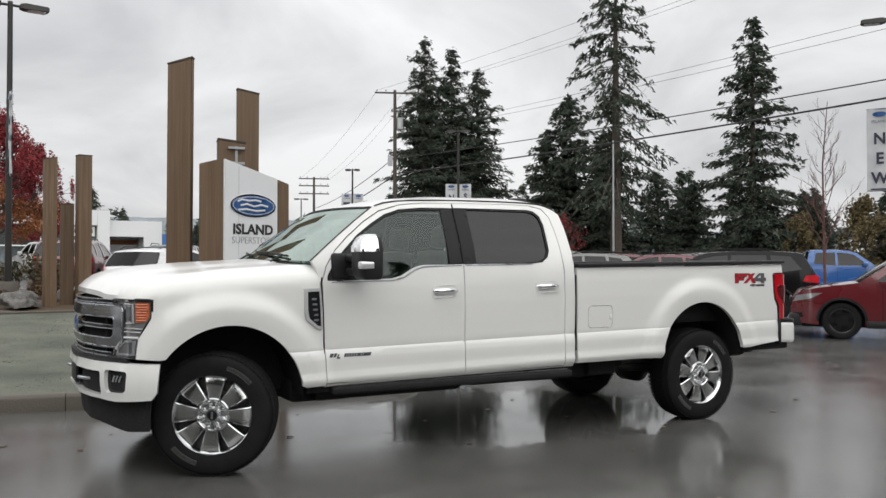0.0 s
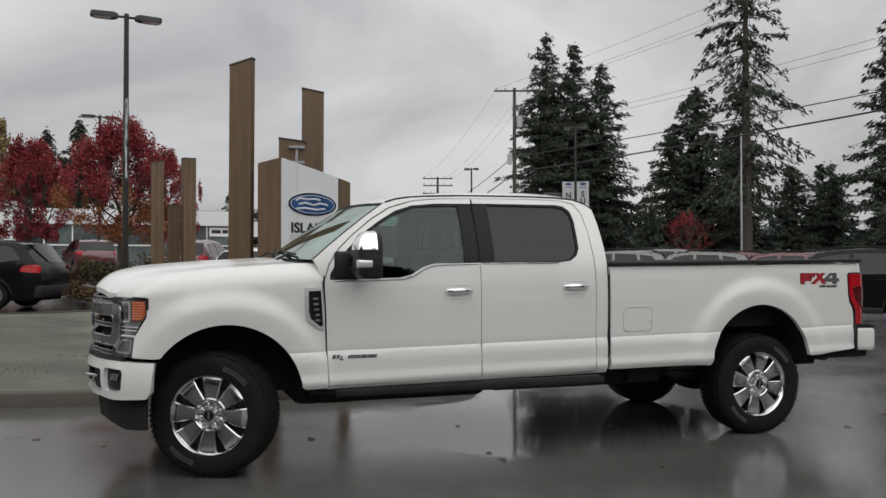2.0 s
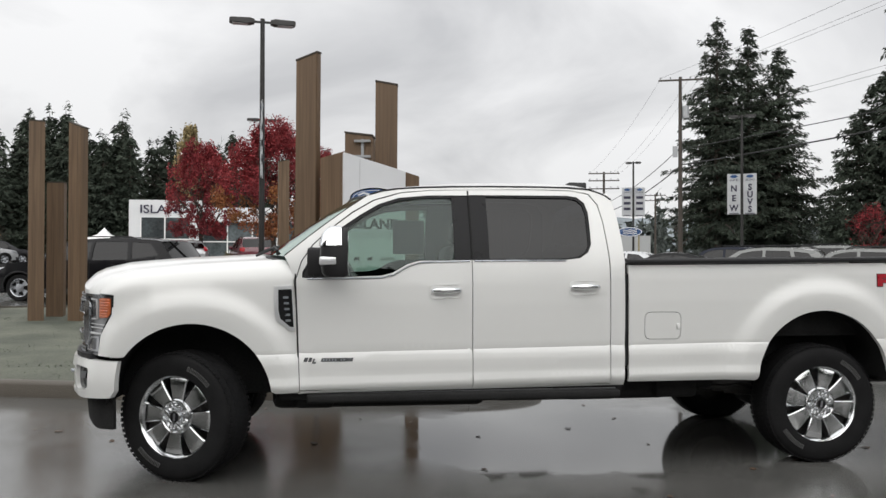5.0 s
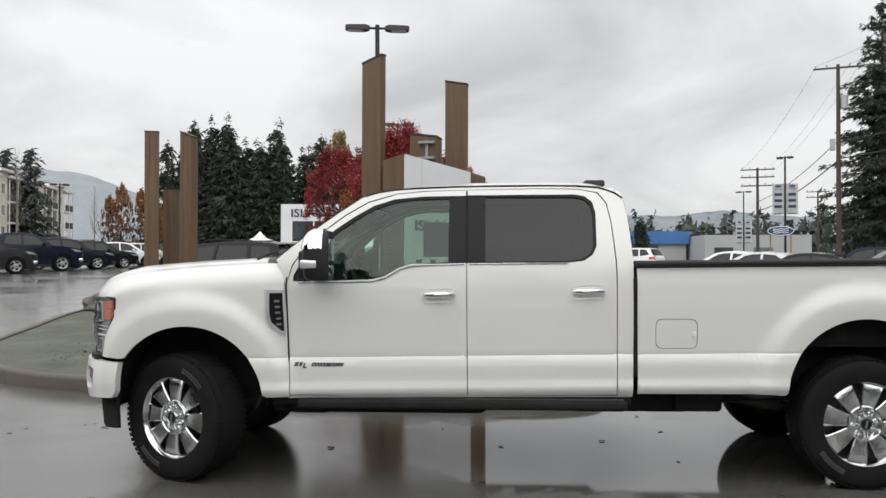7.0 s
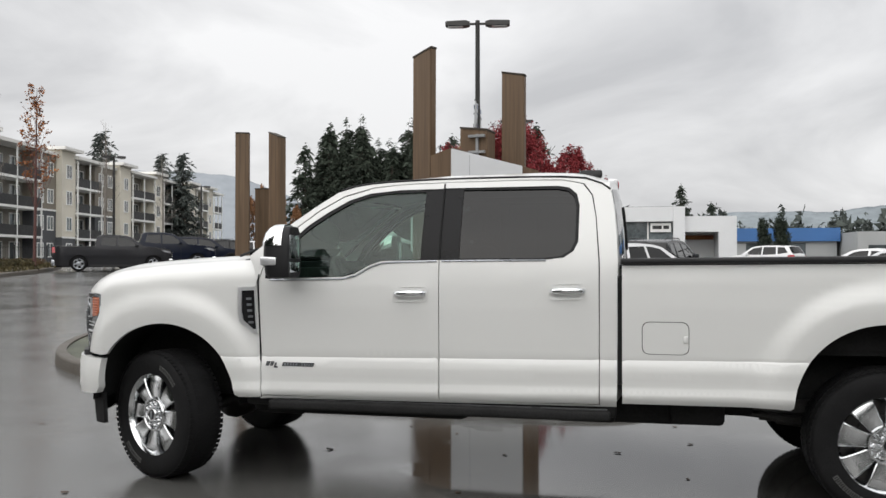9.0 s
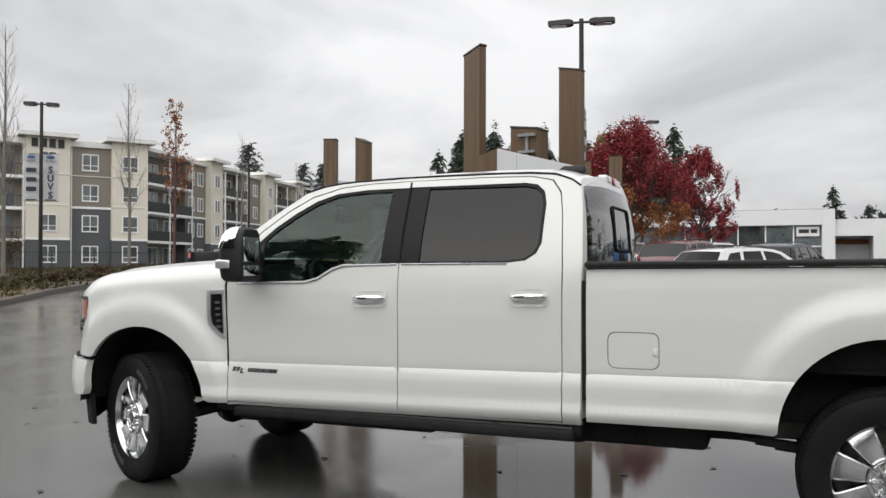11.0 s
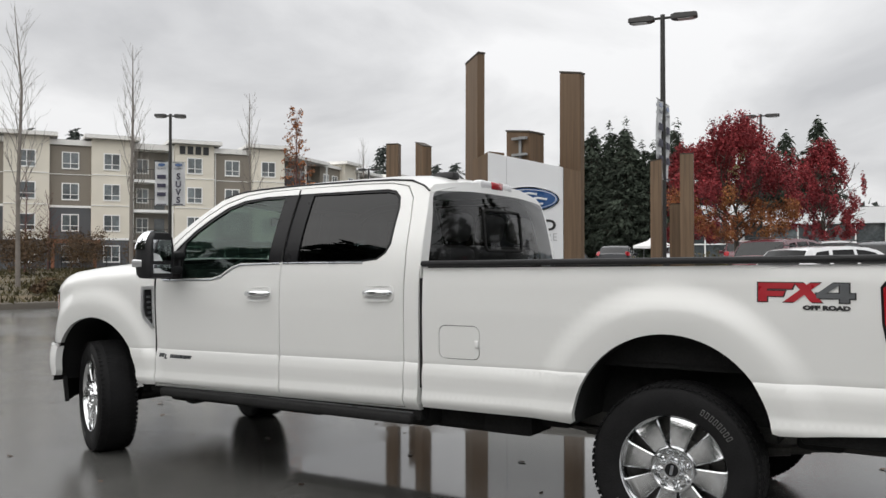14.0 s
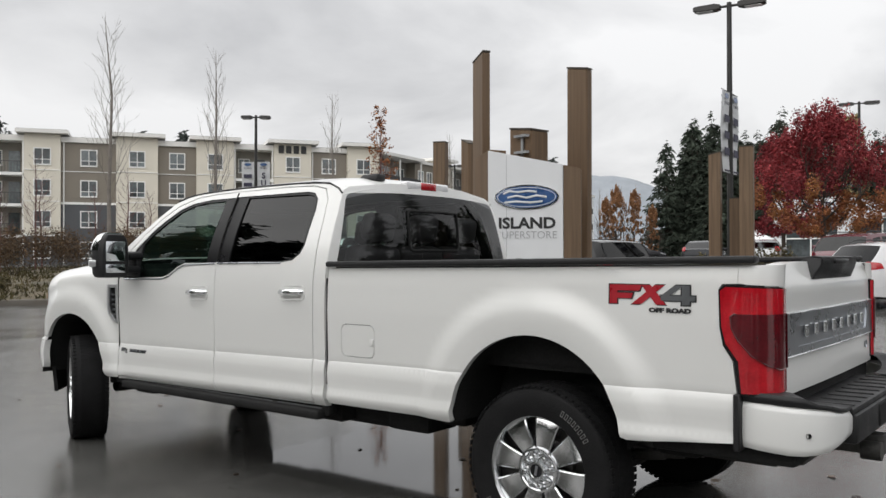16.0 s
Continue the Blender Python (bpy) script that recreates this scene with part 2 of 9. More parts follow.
M_GRILLE = material("satin_chrome", (0.27, 0.275, 0.285), 0.22, 1.0, 0.06, 5, 200, rvary=0.05)
M_MIRROR = material("mirror_silver", (0.62, 0.64, 0.66), 0.02, 1.0, 0.02, 4, 100, rvary=0.01)
M_BRIGHT = material("brushed_bright_trim", (0.78, 0.79, 0.80), 0.32, 0.75, 0.05, 5, 200, rvary=0.05)
M_LOWLENS = material("smoked_lower_lens", (0.11, 0.112, 0.118), 0.12, 0.2, 0.15, 3, 70, coat=1.0)
M_LAMPWHITE = material("white_lamp_lens", (0.75, 0.75, 0.76), 0.15, 0, 0.1, 20, 90, coat=0.8)
M_FRONTGLASS = glass("lightly_tinted_glass", (0.46, 0.60, 0.53), 0.0, 1.62, (0.84, 0.93, 0.90))
M_WINDSHIELD = glass("green_tinted_windshield", (0.22, 0.30, 0.265), 0.0, 4.6, (0.80, 0.92, 0.86))
M_DARKGLASS = glass("privacy_glass", (0.022, 0.023, 0.026), 0.0, 1.50)
M_REARGLASS = glass("privacy_rear_glass", (0.46, 0.465, 0.48), 0.0, 1.62)
M_PILLAR = material("black_pillar_film", (0.010, 0.010, 0.011), 0.3, 0, 0.2, 5, 80, rvary=0.05, spec=0.18)
M_CABIN = material("dark_cabin_trim", (0.07, 0.071, 0.073), 0.7, 0, 0.3, 5, 90)
M_SEAT = material("dark_leather_seat", (0.060, 0.058, 0.056), 0.55, 0, 0.08, 3, 9, rvary=0.04)
M_PAPER = material("white_paper", (0.72, 0.73, 0.72), 0.7, 0, 0.05, 6, 90)
M_DECALRED = material("red_decal", (0.36, 0.012, 0.022), 0.35, 0, 0.12, 14, 200)
M_DECALGREY = material("dark_grey_decal", (0.09, 0.095, 0.10), 0.35, 0, 0.2, 14, 200)
M_WOOD = wood_material("stained_timber", (0.092, 0.056, 0.030), (0.175, 0.112, 0.064))
M_WOODTOP = material("dark_end_grain", (0.05, 0.04, 0.03), 0.7, 0, 0.35, 20, 160, bump=0.2)
M_SIGN = material("white_sign_face", (0.70, 0.71, 0.725), 0.4, 0, 0.04, 2.5, 120, rvary=0.06)
M_BLUE = material("deep_blue_enamel", (0.022, 0.075, 0.21), 0.3, 0, 0.3, 6, 40, coat=0.4)
M_INK = material("black_ink", (0.018, 0.018, 0.019), 0.5, 0, 0.15, 10, 150)
M_GREYINK = material("grey_ink", (0.33, 0.335, 0.345), 0.5, 0, 0.1, 10, 150)
M_POLE = material("dark_bronze_pole", (0.022, 0.021, 0.020), 0.45, 0.2, 0.25, 3, 90)
M_BANNER = material("white_banner_cloth", (0.68, 0.69, 0.70), 0.75, 0, 0.07, 3, 160)
M_BANNERINK = material("purple_banner_ink", (0.03, 0.028, 0.055), 0.6, 0, 0.15, 8, 120)
M_CONCRETE = material("weathered_concrete", (0.17, 0.150, 0.122), 0.6, 0, 0.25, 1.3, 70, bump=0.35, second=(0.125, 0.112, 0.092))
M_KERB = material("damp_mossy_kerb", (0.100, 0.087, 0.070), 0.55, 0, 0.3, 1.3, 60, bump=0.4, second=(0.066, 0.056, 0.044))
M_GRASS = material("mossy_turf", (0.050, 0.064, 0.044), 0.9, 0, 0.45, 1.1, 48, bump=0.9, second=(0.108, 0.112, 0.088))
M_BLADE = material("turf_blades", (0.062, 0.082, 0.054), 0.85, 0, 0.3, 1.2, 40, island=0.25, second=(0.11, 0.123, 0.09))
M_VERGE = material("damp_verge", (0.062, 0.060, 0.030), 0.95, 0, 0.4, 0.5, 30, bump=0.8, second=(0.10, 0.075, 0.045))
M_WEEDS = material("straw_and_olive_weeds", (0.046, 0.055, 0.022), 0.9, 0, 0.4, 0.35, 20, island=0.4, second=(0.090, 0.068, 0.036), spec=0.15)
M_MULCH = material("bark_mulch", (0.045, 0.032, 0.022), 0.95, 0, 0.4, 2.0, 45, bump=0.9, second=(0.09, 0.06, 0.035))
M_ROCK = material("grey_boulder", (0.058, 0.054, 0.049), 0.75, 0, 0.5, 5.0, 34, bump=0.9, second=(0.135, 0.13, 0.12))
M_BARK = material("rough_bark", (0.055, 0.043, 0.034), 0.9, 0, 0.35, 5, 40, bump=0.7)
M_PALEBARK = material("pale_bark", (0.20, 0.18, 0.16), 0.85, 0, 0.3, 4, 40, bump=0.4)
M_REDBARK = material("reddish_bark", (0.11, 0.05, 0.045), 0.8, 0, 0.25, 5, 40)
M_NEEDLE = material("conifer_needles", (0.031, 0.042, 0.032), 0.8, 0, 0.35, 0.35, 6, island=0.28, second=(0.048, 0.059, 0.044), spec=0.15)
# paler needles for far trees: the haze before them is mixed into the colour
M_NEEDLE_HAZED = material("haze_tinted_conifer_needles", (0.066, 0.076, 0.071), 0.8, 0, 0.4, 0.35, 6, island=0.3, second=(0.08, 0.092, 0.084), spec=0.1)
M_MAPLE = material("crimson_leaves", (0.13, 0.017, 0.026), 0.65, 0, 0.4, 0.45, 5, island=0.55, second=(0.25, 0.038, 0.041), spec=0.2)
M_ORANGE = material("orange_red_leaves", (0.25, 0.045, 0.035), 0.65, 0, 0.4, 0.5, 5, island=0.45, second=(0.27, 0.13, 0.045), spec=0.2)
M_RUST = material("rust_leaves", (0.25, 0.125, 0.060), 0.7, 0, 0.4, 0.5, 5, island=0.45, spec=0.2)
M_DULL = material("olive_brown_leaves", (0.085, 0.072, 0.036), 0.7, 0, 0.4, 0.5, 5, island=0.45, second=(0.13, 0.10, 0.05), spec=0.2)
M_YELLOW = material("yellow_leaves", (0.25, 0.20, 0.10), 0.7, 0, 0.4, 0.5, 5, island=0.4, spec=0.2)
M_SHRUB = material("olive_shrub_leaves", (0.048, 0.050, 0.026), 0.75, 0, 0.4, 1.0, 8, island=0.5, second=(0.085, 0.068, 0.034), spec=0.2)
M_BROWNSHRUB = material("brown_shrub_twigs", (0.07, 0.045, 0.03), 0.8, 0, 0.4, 1.0, 8, island=0.5, second=(0.10, 0.065, 0.035), spec=0.2)
M_FALLEN = material("fallen_leaf", (0.075, 0.045, 0.028), 0.6, 0, 0.3, 4, 30, object_random=0.6)
M_BEIGE = material("cream_lap_siding", (0.66, 0.62, 0.53), 0.7, 0, 0.06, 0.5, 20)
M_TAUPE = material("taupe_lap_siding", (0.215, 0.190, 0.155), 0.7, 0, 0.08, 0.5, 20)
M_SLATE = material("slate_lap_siding", (0.082, 0.086, 0.092), 0.7, 0, 0.1, 0.5, 20)
M_TRIM = material("white_trim_paint", (0.80, 0.80, 0.78), 0.55, 0, 0.05, 0.8, 30)
M_FASCIA = material("pale_roof_fascia", (0.72, 0.71, 0.68), 0.6, 0, 0.06, 0.6, 20)
M_ROOFTOP = material("grey_flat_roofing", (0.16, 0.16, 0.16), 0.85, 0, 0.15, 0.6, 12)
M_PANE = material("reflective_window_pane", (0.10, 0.115, 0.12), 0.08, 0, 0.5, 0.6, 4, coat=0.6, object_random=0.5)
M_RECESS = material("taupe_balcony_wall", (0.27, 0.25, 0.22), 0.8, 0, 0.1, 1.0, 20)
M_CEDAR = material("red_cedar_timber", (0.20, 0.075, 0.035), 0.6, 0, 0.2, 2, 30)
M_SHOWROOM = material("white_showroom_cladding", (0.66, 0.67, 0.68), 0.45, 0, 0.04, 0.4, 12)
M_GREYWALL = material("grey_block_wall", (0.36, 0.37, 0.37), 0.7, 0, 0.08, 0.3, 10)
M_BLUEROOF = material("blue_metal_fascia", (0.04, 0.13, 0.33), 0.5, 0, 0.1, 0.3, 10)
M_TENT = material("white_tent_canvas", (0.75, 0.75, 0.75), 0.7, 0, 0.03, 1, 20)
M_WIRE = material("black_cable", (0.02, 0.02, 0.02), 0.6, 0, 0.1, 2, 20)
M_POLEWOOD = material("creosoted_pole", (0.06, 0.05, 0.042), 0.85, 0, 0.3, 3, 30, bump=0.5)
M_GALV = material("galvanised_steel", (0.35, 0.36, 0.37), 0.45, 0.6, 0.15, 4, 60)
# distance haze is put into both hill colours, more into the mountain's
M_HILL = material("haze_tinted_forest_hill", (0.17, 0.195, 0.21), 0.95, 0, 0.18, 0.012, 0.12, second=(0.22, 0.245, 0.26), spec=0.05)
M_HILLFAR = material("haze_tinted_far_hill", (0.25, 0.275, 0.30), 0.95, 0, 0.08, 0.006, 0.08, second=(0.29, 0.31, 0.335), spec=0.05)
M_FENCE = material("black_fence_paint", (0.02, 0.02, 0.021), 0.55, 0, 0.2, 3, 40)


# ---- helpers for building ----
def finish(bm, name, mat, smooth=None):
    me = bpy.data.meshes.new(name)
    bm.normal_update()
    bm.to_mesh(me)
    bm.free()
    for m in mat if isinstance(mat, (list, tuple)) else (mat,):
        me.materials.append(m)
    if smooth is not None:
        me.shade_smooth()
        if smooth < 179:
            me.set_sharp_from_angle(angle=radians(smooth))
    return me


def thing(name, label, category, group="", kind="", at=(0, 0, 0), rz=0.0):
    ob = new(name)
    ob.empty_display_size = 0.2
    ob.matrix_world = pose(*at, 0, 0, rz)
    return tagged(ob, label, category, group, kind)


def part(name, bm, mat, parent=None, label="", smooth=None, kind=""):
    """One mesh object under a thing or part, built in the thing's own axes."""
    ob = new(name, bm if isinstance(bm, bpy.types.Mesh) else finish(bm, name, mat, smooth))
    if parent is not None:
        ob.parent = parent
    return tagged(ob, label, "", "", kind)


def solid(name, bm, mat, label, category, group="", kind="", smooth=None, at=None):
    ob = new(name, bm if isinstance(bm, bpy.types.Mesh) else finish(bm, name, mat, smooth))
    if at is not None:
        ob.matrix_world = at
    return tagged(ob, label, category, group, kind)


def box(bm, x0, x1, y0, y1, z0, z1, m=None, mi=0):
    vs = [bm.verts.new(v) for v in ((x0, y0, z0), (x1, y0, z0), (x1, y1, z0), (x0, y1, z0), (x0, y0, z1), (x1, y0, z1), (x1, y1, z1), (x0, y1, z1))]
    if m is not None:
        for v in vs:
            v.co = m @ v.co
    out = []
    for f in ((3, 2, 1, 0), (4, 5, 6, 7), (0, 1, 5, 4), (1, 2, 6, 5), (2, 3, 7, 6), (3, 0, 4, 7)):
        fc = bm.faces.new([vs[i] for i in f])
        fc.material_index = mi
        out.append(fc)
    return out


def rbox(x0, x1, y0, y1, z0, z1, r=0.01, seg=2, m=None):
    bm = bmesh.new()
    box(bm, x0, x1, y0, y1, z0, z1)
    bmesh.ops.bevel(bm, geom=bm.edges[:], offset=r, segments=seg, profile=0.5, affect="EDGES")
    if m is not None:
        bmesh.ops.transform(bm, matrix=m, verts=bm.verts)
    return bm


def tube(bm, pts, radii, n=8, cap=True):
    """A round tube through pts with a radius at each."""
    pts = [Vector(p) for p in pts]
    rings = []
    for i, p in enumerate(pts):
        d = (pts[min(i + 1, len(pts) - 1)] - pts[max(i - 1, 0)]).normalized()
        a = d.orthogonal().normalized() if i == 0 else (a - a.dot(d) * d).normalized()
        b = d.cross(a)
        r = radii[i] if isinstance(radii, (list, tuple)) else radii
        rings.append([bm.verts.new(p + r * (math.cos(k * math.tau / n) * a + math.sin(k * math.tau / n) * b)) for k in range(n)])
    for r0, r1 in zip(rings, rings[1:]):
        for k in range(n):
            bm.faces.new((r0[k], r0[(k + 1) % n], r1[(k + 1) % n], r1[k]))
    if cap:
        bm.faces.new(rings[0][::-1])
        bm.faces.new(rings[-1])
    return rings


def lathe(bm, prof, n=40, m=None, a0=0.0, a1=math.tau, mi=0):
    """Turns a profile of (radius, along) round the y axis."""
    full = abs(a1 - a0 - math.tau) < 1e-6
    cnt = n if full else n + 1
    rings = []
    for k in range(cnt):
        a = a0 + (a1 - a0) * k / n
        rings.append([bm.verts.new((r * math.cos(a), y, r * math.sin(a))) for r, y in prof])
    for k in range(n):
        r0, r1 = rings[k], rings[(k + 1) % cnt]
        for i in range(len(prof) - 1):
            f = bm.faces.new((r0[i], r0[i + 1], r1[i + 1], r1[i]))
            f.material_index = mi
    if m is not None:
        vs = [v for r in rings for v in r]
        bmesh.ops.transform(bm, matrix=m, verts=vs)
    return rings


def rounded(pts, radii, seg=5):
    """The polygon with its corners rounded."""
    out = []
    n = len(pts)
    for i in range(n):
        p, q, s = Vector(pts[i - 1]), Vector(pts[i]), Vector(pts[(i + 1) % n])
        r = radii[i] if isinstance(radii, (list, tuple)) else radii
        u, v = (p - q), (s - q)
        d = min(r, 0.49 * u.length, 0.49 * v.length)
        if d < 1e-4:
            out.append(tuple(q))
            continue
        a, b = q + u.normalized() * d, q + v.normalized() * d
        for k in range(seg + 1):
            t = k / seg
            out.append(tuple((1 - t) ** 2 * a + 2 * t * (1 - t) * q + t * t * b))
    return out


def resample(poly, step):
    out = []
    for i in range(len(poly)):
        p, q = Vector(poly[i]), Vector(poly[(i + 1) % len(poly)])
        k = max(1, math.ceil((q - p).length / step))
        out += [tuple(p.lerp(q, j / k)) for j in range(k)]
    return out


def inside(poly, x, y):
    c = False
    j = len(poly) - 1
    for i in range(len(poly)):
        (xi, yi), (xj, yj) = poly[i], poly[j]
        if (yi > y) != (yj > y) and x < (xj - xi) * (y - yi) / (yj - yi) + xi:
            c = not c
        j = i
    return c


def sheet(outline, place, holes=(), grid=0.06, depth=0.02, flip=False, edge=None, creases=()):
    """A pressed panel: an outline in the plane, meshed and laid on the surface place(u, v, inward), with its edges turned in."""
    loops = [resample(p, edge or grid) for p in (outline, *holes)]
    pts, edges = [], []
    for lp in loops:
        b = len(pts)
        pts += lp
        edges += [(b + i, b + (i + 1) % len(lp)) for i in range(len(lp))]
    for line in creases:
        run = []
        for i in range(len(line) - 1):
            p, q = Vector(line[i]), Vector(line[i + 1])
            k = max(1, math.ceil((q - p).length / grid))
            run += [tuple(p.lerp(q, j / k)) for j in range(k)]
        run = [p if inside(loops[0], *p) and not any(inside(h, *p) for h in loops[1:]) and min(math.hypot(p[0] - r[0], p[1] - r[1]) for r in pts) > 0.004 else None for p in run + [tuple(line[-1])]]
        last = None
        for p in run:
            if p is not None:
                pts.append(p)
                if last is not None:
                    edges.append((last, len(pts) - 1))
                last = len(pts) - 1
            else:
                last = None
    us, vs = [p[0] for p in loops[0]], [p[1] for p in loops[0]]
    nu, nv = max(1, round((max(us) - min(us)) / grid)), max(1, round((max(vs) - min(vs)) / grid))
    rim = np.array(pts)
    for i in range(1, nu):
        for j in range(1, nv):
            u, v = min(us) + (max(us) - min(us)) * i / nu, min(vs) + (max(vs) - min(vs)) * j / nv
            if inside(loops[0], u, v) and not any(inside(h, u, v) for h in loops[1:]):
                if np.hypot(rim[:, 0] - u, rim[:, 1] - v).min() > 0.4 * grid:
                    pts.append((u, v))
    vc, _, faces, *_ = delaunay_2d_cdt([Vector(p) for p in pts], edges, [], 0, 1e-5, False)
    bm = bmesh.new()
    verts = [bm.verts.new(place(p[0], p[1], 0.0)) for p in vc]
    for f in faces:
        cx, cy = sum(vc[i][0] for i in f) / len(f), sum(vc[i][1] for i in f) / len(f)
        if inside(loops[0], cx, cy) and not any(inside(h, cx, cy) for h in loops[1:]):
            a, b, c = (vc[i] for i in f[:3])
            ccw = (b[0] - a[0]) * (c[1] - a[1]) - (b[1] - a[1]) * (c[0] - a[0]) > 0
            f = list(f) if ccw != flip else list(f)[::-1]
            bm.faces.new([verts[i] for i in f])
    if depth:
        low = {}
        for e in [e for e in bm.edges if len(e.link_faces) == 1]:
            a, b = e.link_loops[0].vert, e.link_loops[0].link_loop_next.vert
            for v in (a, b):
                if v not in low:
                    i = verts.index(v)
                    low[v] = bm.verts.new(place(vc[i][0], vc[i][1], depth))
            bm.faces.new((b, a, low[a], low[b]))
    for v in [v for v in bm.verts if not v.link_faces]:
        bm.verts.remove(v)
    return bm


def interp(x, xs, ys):
    return float(np.interp(x, xs, ys))


def smoothstep(a, b, x):
    t = max(0.0, min(1.0, (x - a) / (b - a)))
    return t * t * (3 - 2 * t)


def lettering(text, size, depth=0.003, bold=0.0, squeeze=1.0, align="CENTER"):
    """A mesh of words in the built-in font, standing in the x-z plane and facing -y."""
    c = bpy.data.curves.new("words", "FONT")
    c.body, c.size, c.extrude, c.offset = text, size, depth, bold
    c.align_x, c.align_y, c.resolution_u = align, "CENTER", 3
    o = bpy.data.objects.new("words", c)
    me = bpy.data.meshes.new_from_object(o)
    bpy.data.objects.remove(o)
    bpy.data.curves.remove(c)
    me.transform(Matrix(((squeeze, 0, 0, 0), (0, 0, -1, 0), (0, 1, 0, 0), (0, 0, 0, 1))))
    return me


def words(name, text, size, mat, parent, m, depth=0.003, bold=0.0, squeeze=1.0, align="CENTER", label=""):
    me = lettering(text, size, depth, bold, squeeze, align)
    me.transform(m)
    me.materials.clear()
    me.materials.append(mat)
    return part(name, me, mat, parent, label)


def ground_height(x, y):
    """The lot is level by the pickup and rises gently towards the north-west."""
    s = 0.9 * y - 0.3 * x - 5.0
    s = s if s > 4 else (0.0 if s < -4 else (s + 4) ** 2 / 16)
    return math.tanh(0.04 * s) * (1 - 0.45 * smoothstep(-1.0, 8.0, x))


# ---- the white crew-cab pickup; its nose points to -x, its front axle stands at x = 0 ----
PLAN_X = [-0.822, -0.810, -0.738, -0.662, -0.593, -0.50, -0.40, -0.20]
PLAN_Y = [0.0, 0.30, 0.585, 0.765, 0.866, 0.930, 0.973, 1.0]
ZT_X, ZT_Z = [-0.70, -0.62, -0.56, -0.48, -0.33, 0.02, 0.44, 0.70], [1.20, 1.270, 1.335, 1.371, 1.407, 1.445, 1.472, 1.482]
AXLE_R = 4.47


def zt(x):
    return interp(x, ZT_X, ZT_Z)


ARCHES = ((0.055, 0.512, 0.523), (4.46, 0.60, 0.498))
SECTION_Z = [-0.36, -0.29, -0.262, -0.238, -0.215, -0.200, -0.165, -0.150, -0.075, -0.058, -0.007, 0.0, 0.010, 0.10, 0.30, 0.46, 0.56, 0.61]
SECTION_Y = [0.938, 0.963, 0.987, 1.004, 1.0125, 1.0118, 1.0035, 1.0028, 1.0075, 1.0065, 0.9978, 0.9935, 0.9960, 0.9990, 1.004, 0.999, 0.988, 0.982]


def crease_z(x):
    """The height of the crease along the flank."""
    return 0.820 + 0.0145 * x


def body_y(x, z):
    """Half the body's width at a place of its flank."""
    if z > 1.44:
        y = 0.982 - 0.21 * ((z - 1.44) / 0.52) ** 1.3
    else:
        y = interp(z - crease_z(x), SECTION_Z, SECTION_Y)
    for ax, az, ar in ARCHES:
        r = math.hypot(x - ax, max(0.0, z - az)) - ar
        if r < 0.30 and z < 1.40:
            y += (0.034 - 0.6 * (0.11 - r) ** 2 if r < 0.11 else 0.034 * (1 - smoothstep(0.11, 0.26, r))) * smoothstep(0.35, 0.62, z + 0.1)
    if x < -0.20:
        y += interp(x, PLAN_X, PLAN_Y) - 1.0
    return y


CREASES = [[(x, crease_z(x) + o) for x in (-0.45, 1.0, 2.5, 4.0, 5.5)] for o in (-0.262, -0.238, -0.215, -0.200, -0.165, -0.150, -0.075, -0.058, -0.007, 0.0, 0.010)]
CREASES += [[(ax + (ar + o) * math.cos(radians(a)), az + (ar + o) * math.sin(radians(a))) for a in range(12, 170, 4)] for ax, az, ar in ARCHES for o in (0.11,)]


def press(ob, s, top=9.0):
    """Gives a flank panel the smooth shading of the pressed surface, with one sharp crease."""
    me = ob.data
    normals = np.array([tuple(c.vector) for c in me.corner_normals])
    h, e = 0.008, 0.02
    for p in me.polygons:
        if p.normal.y * s < 0.45:
            continue
        above = p.center.z > crease_z(p.center.x)
        for li in p.loop_indices:
            v = me.vertices[me.loops[li].vertex_index].co
            if v.z > top:
                continue
            c = crease_z(v.x)
            z0, z1 = (max(v.z - h, c), max(v.z + h, c + h)) if above else (min(v.z - h, c - h), min(v.z + h, c))
            yz = (body_y(v.x, z1) - body_y(v.x, z0)) / (z1 - z0)
            k = 0.003 if above else -0.003
            yx = (body_y(v.x + e, v.z + 0.0145 * e + k) - body_y(v.x - e, v.z - 0.0145 * e + k)) / (2 * e) - 0.0145 * yz
            n = Vector((-yx, s, -yz)).normalized()
            normals[li] = n
    me.normals_split_custom_set([tuple(n) for n in normals])
    return ob


def flank(s, grow=0.0):
    return lambda x, z, d: Vector((x, s * (body_y(x, z) - d + grow), z))


def fender_place(s):
    def place(x, v, d):
        zs = zt(x) - 0.17
        if v <= zs:
            return Vector((x, s * (body_y(x, v) - d), v))
        a = min(1.0, (v - zs) / 0.22) * math.pi / 2
        k = body_y(x, zs) - 0.155 * (1 - math.cos(a)) - d * math.cos(a)
        return Vector((x, s * k, zs + 0.145 * math.sin(a) - d * math.sin(a)))

    return place


NOSE = list(zip(PLAN_Y, PLAN_X))
NOSE_Q = [0.0, 0.300, 0.601, 0.812, 0.965, 1.102, 1.203, 1.403]


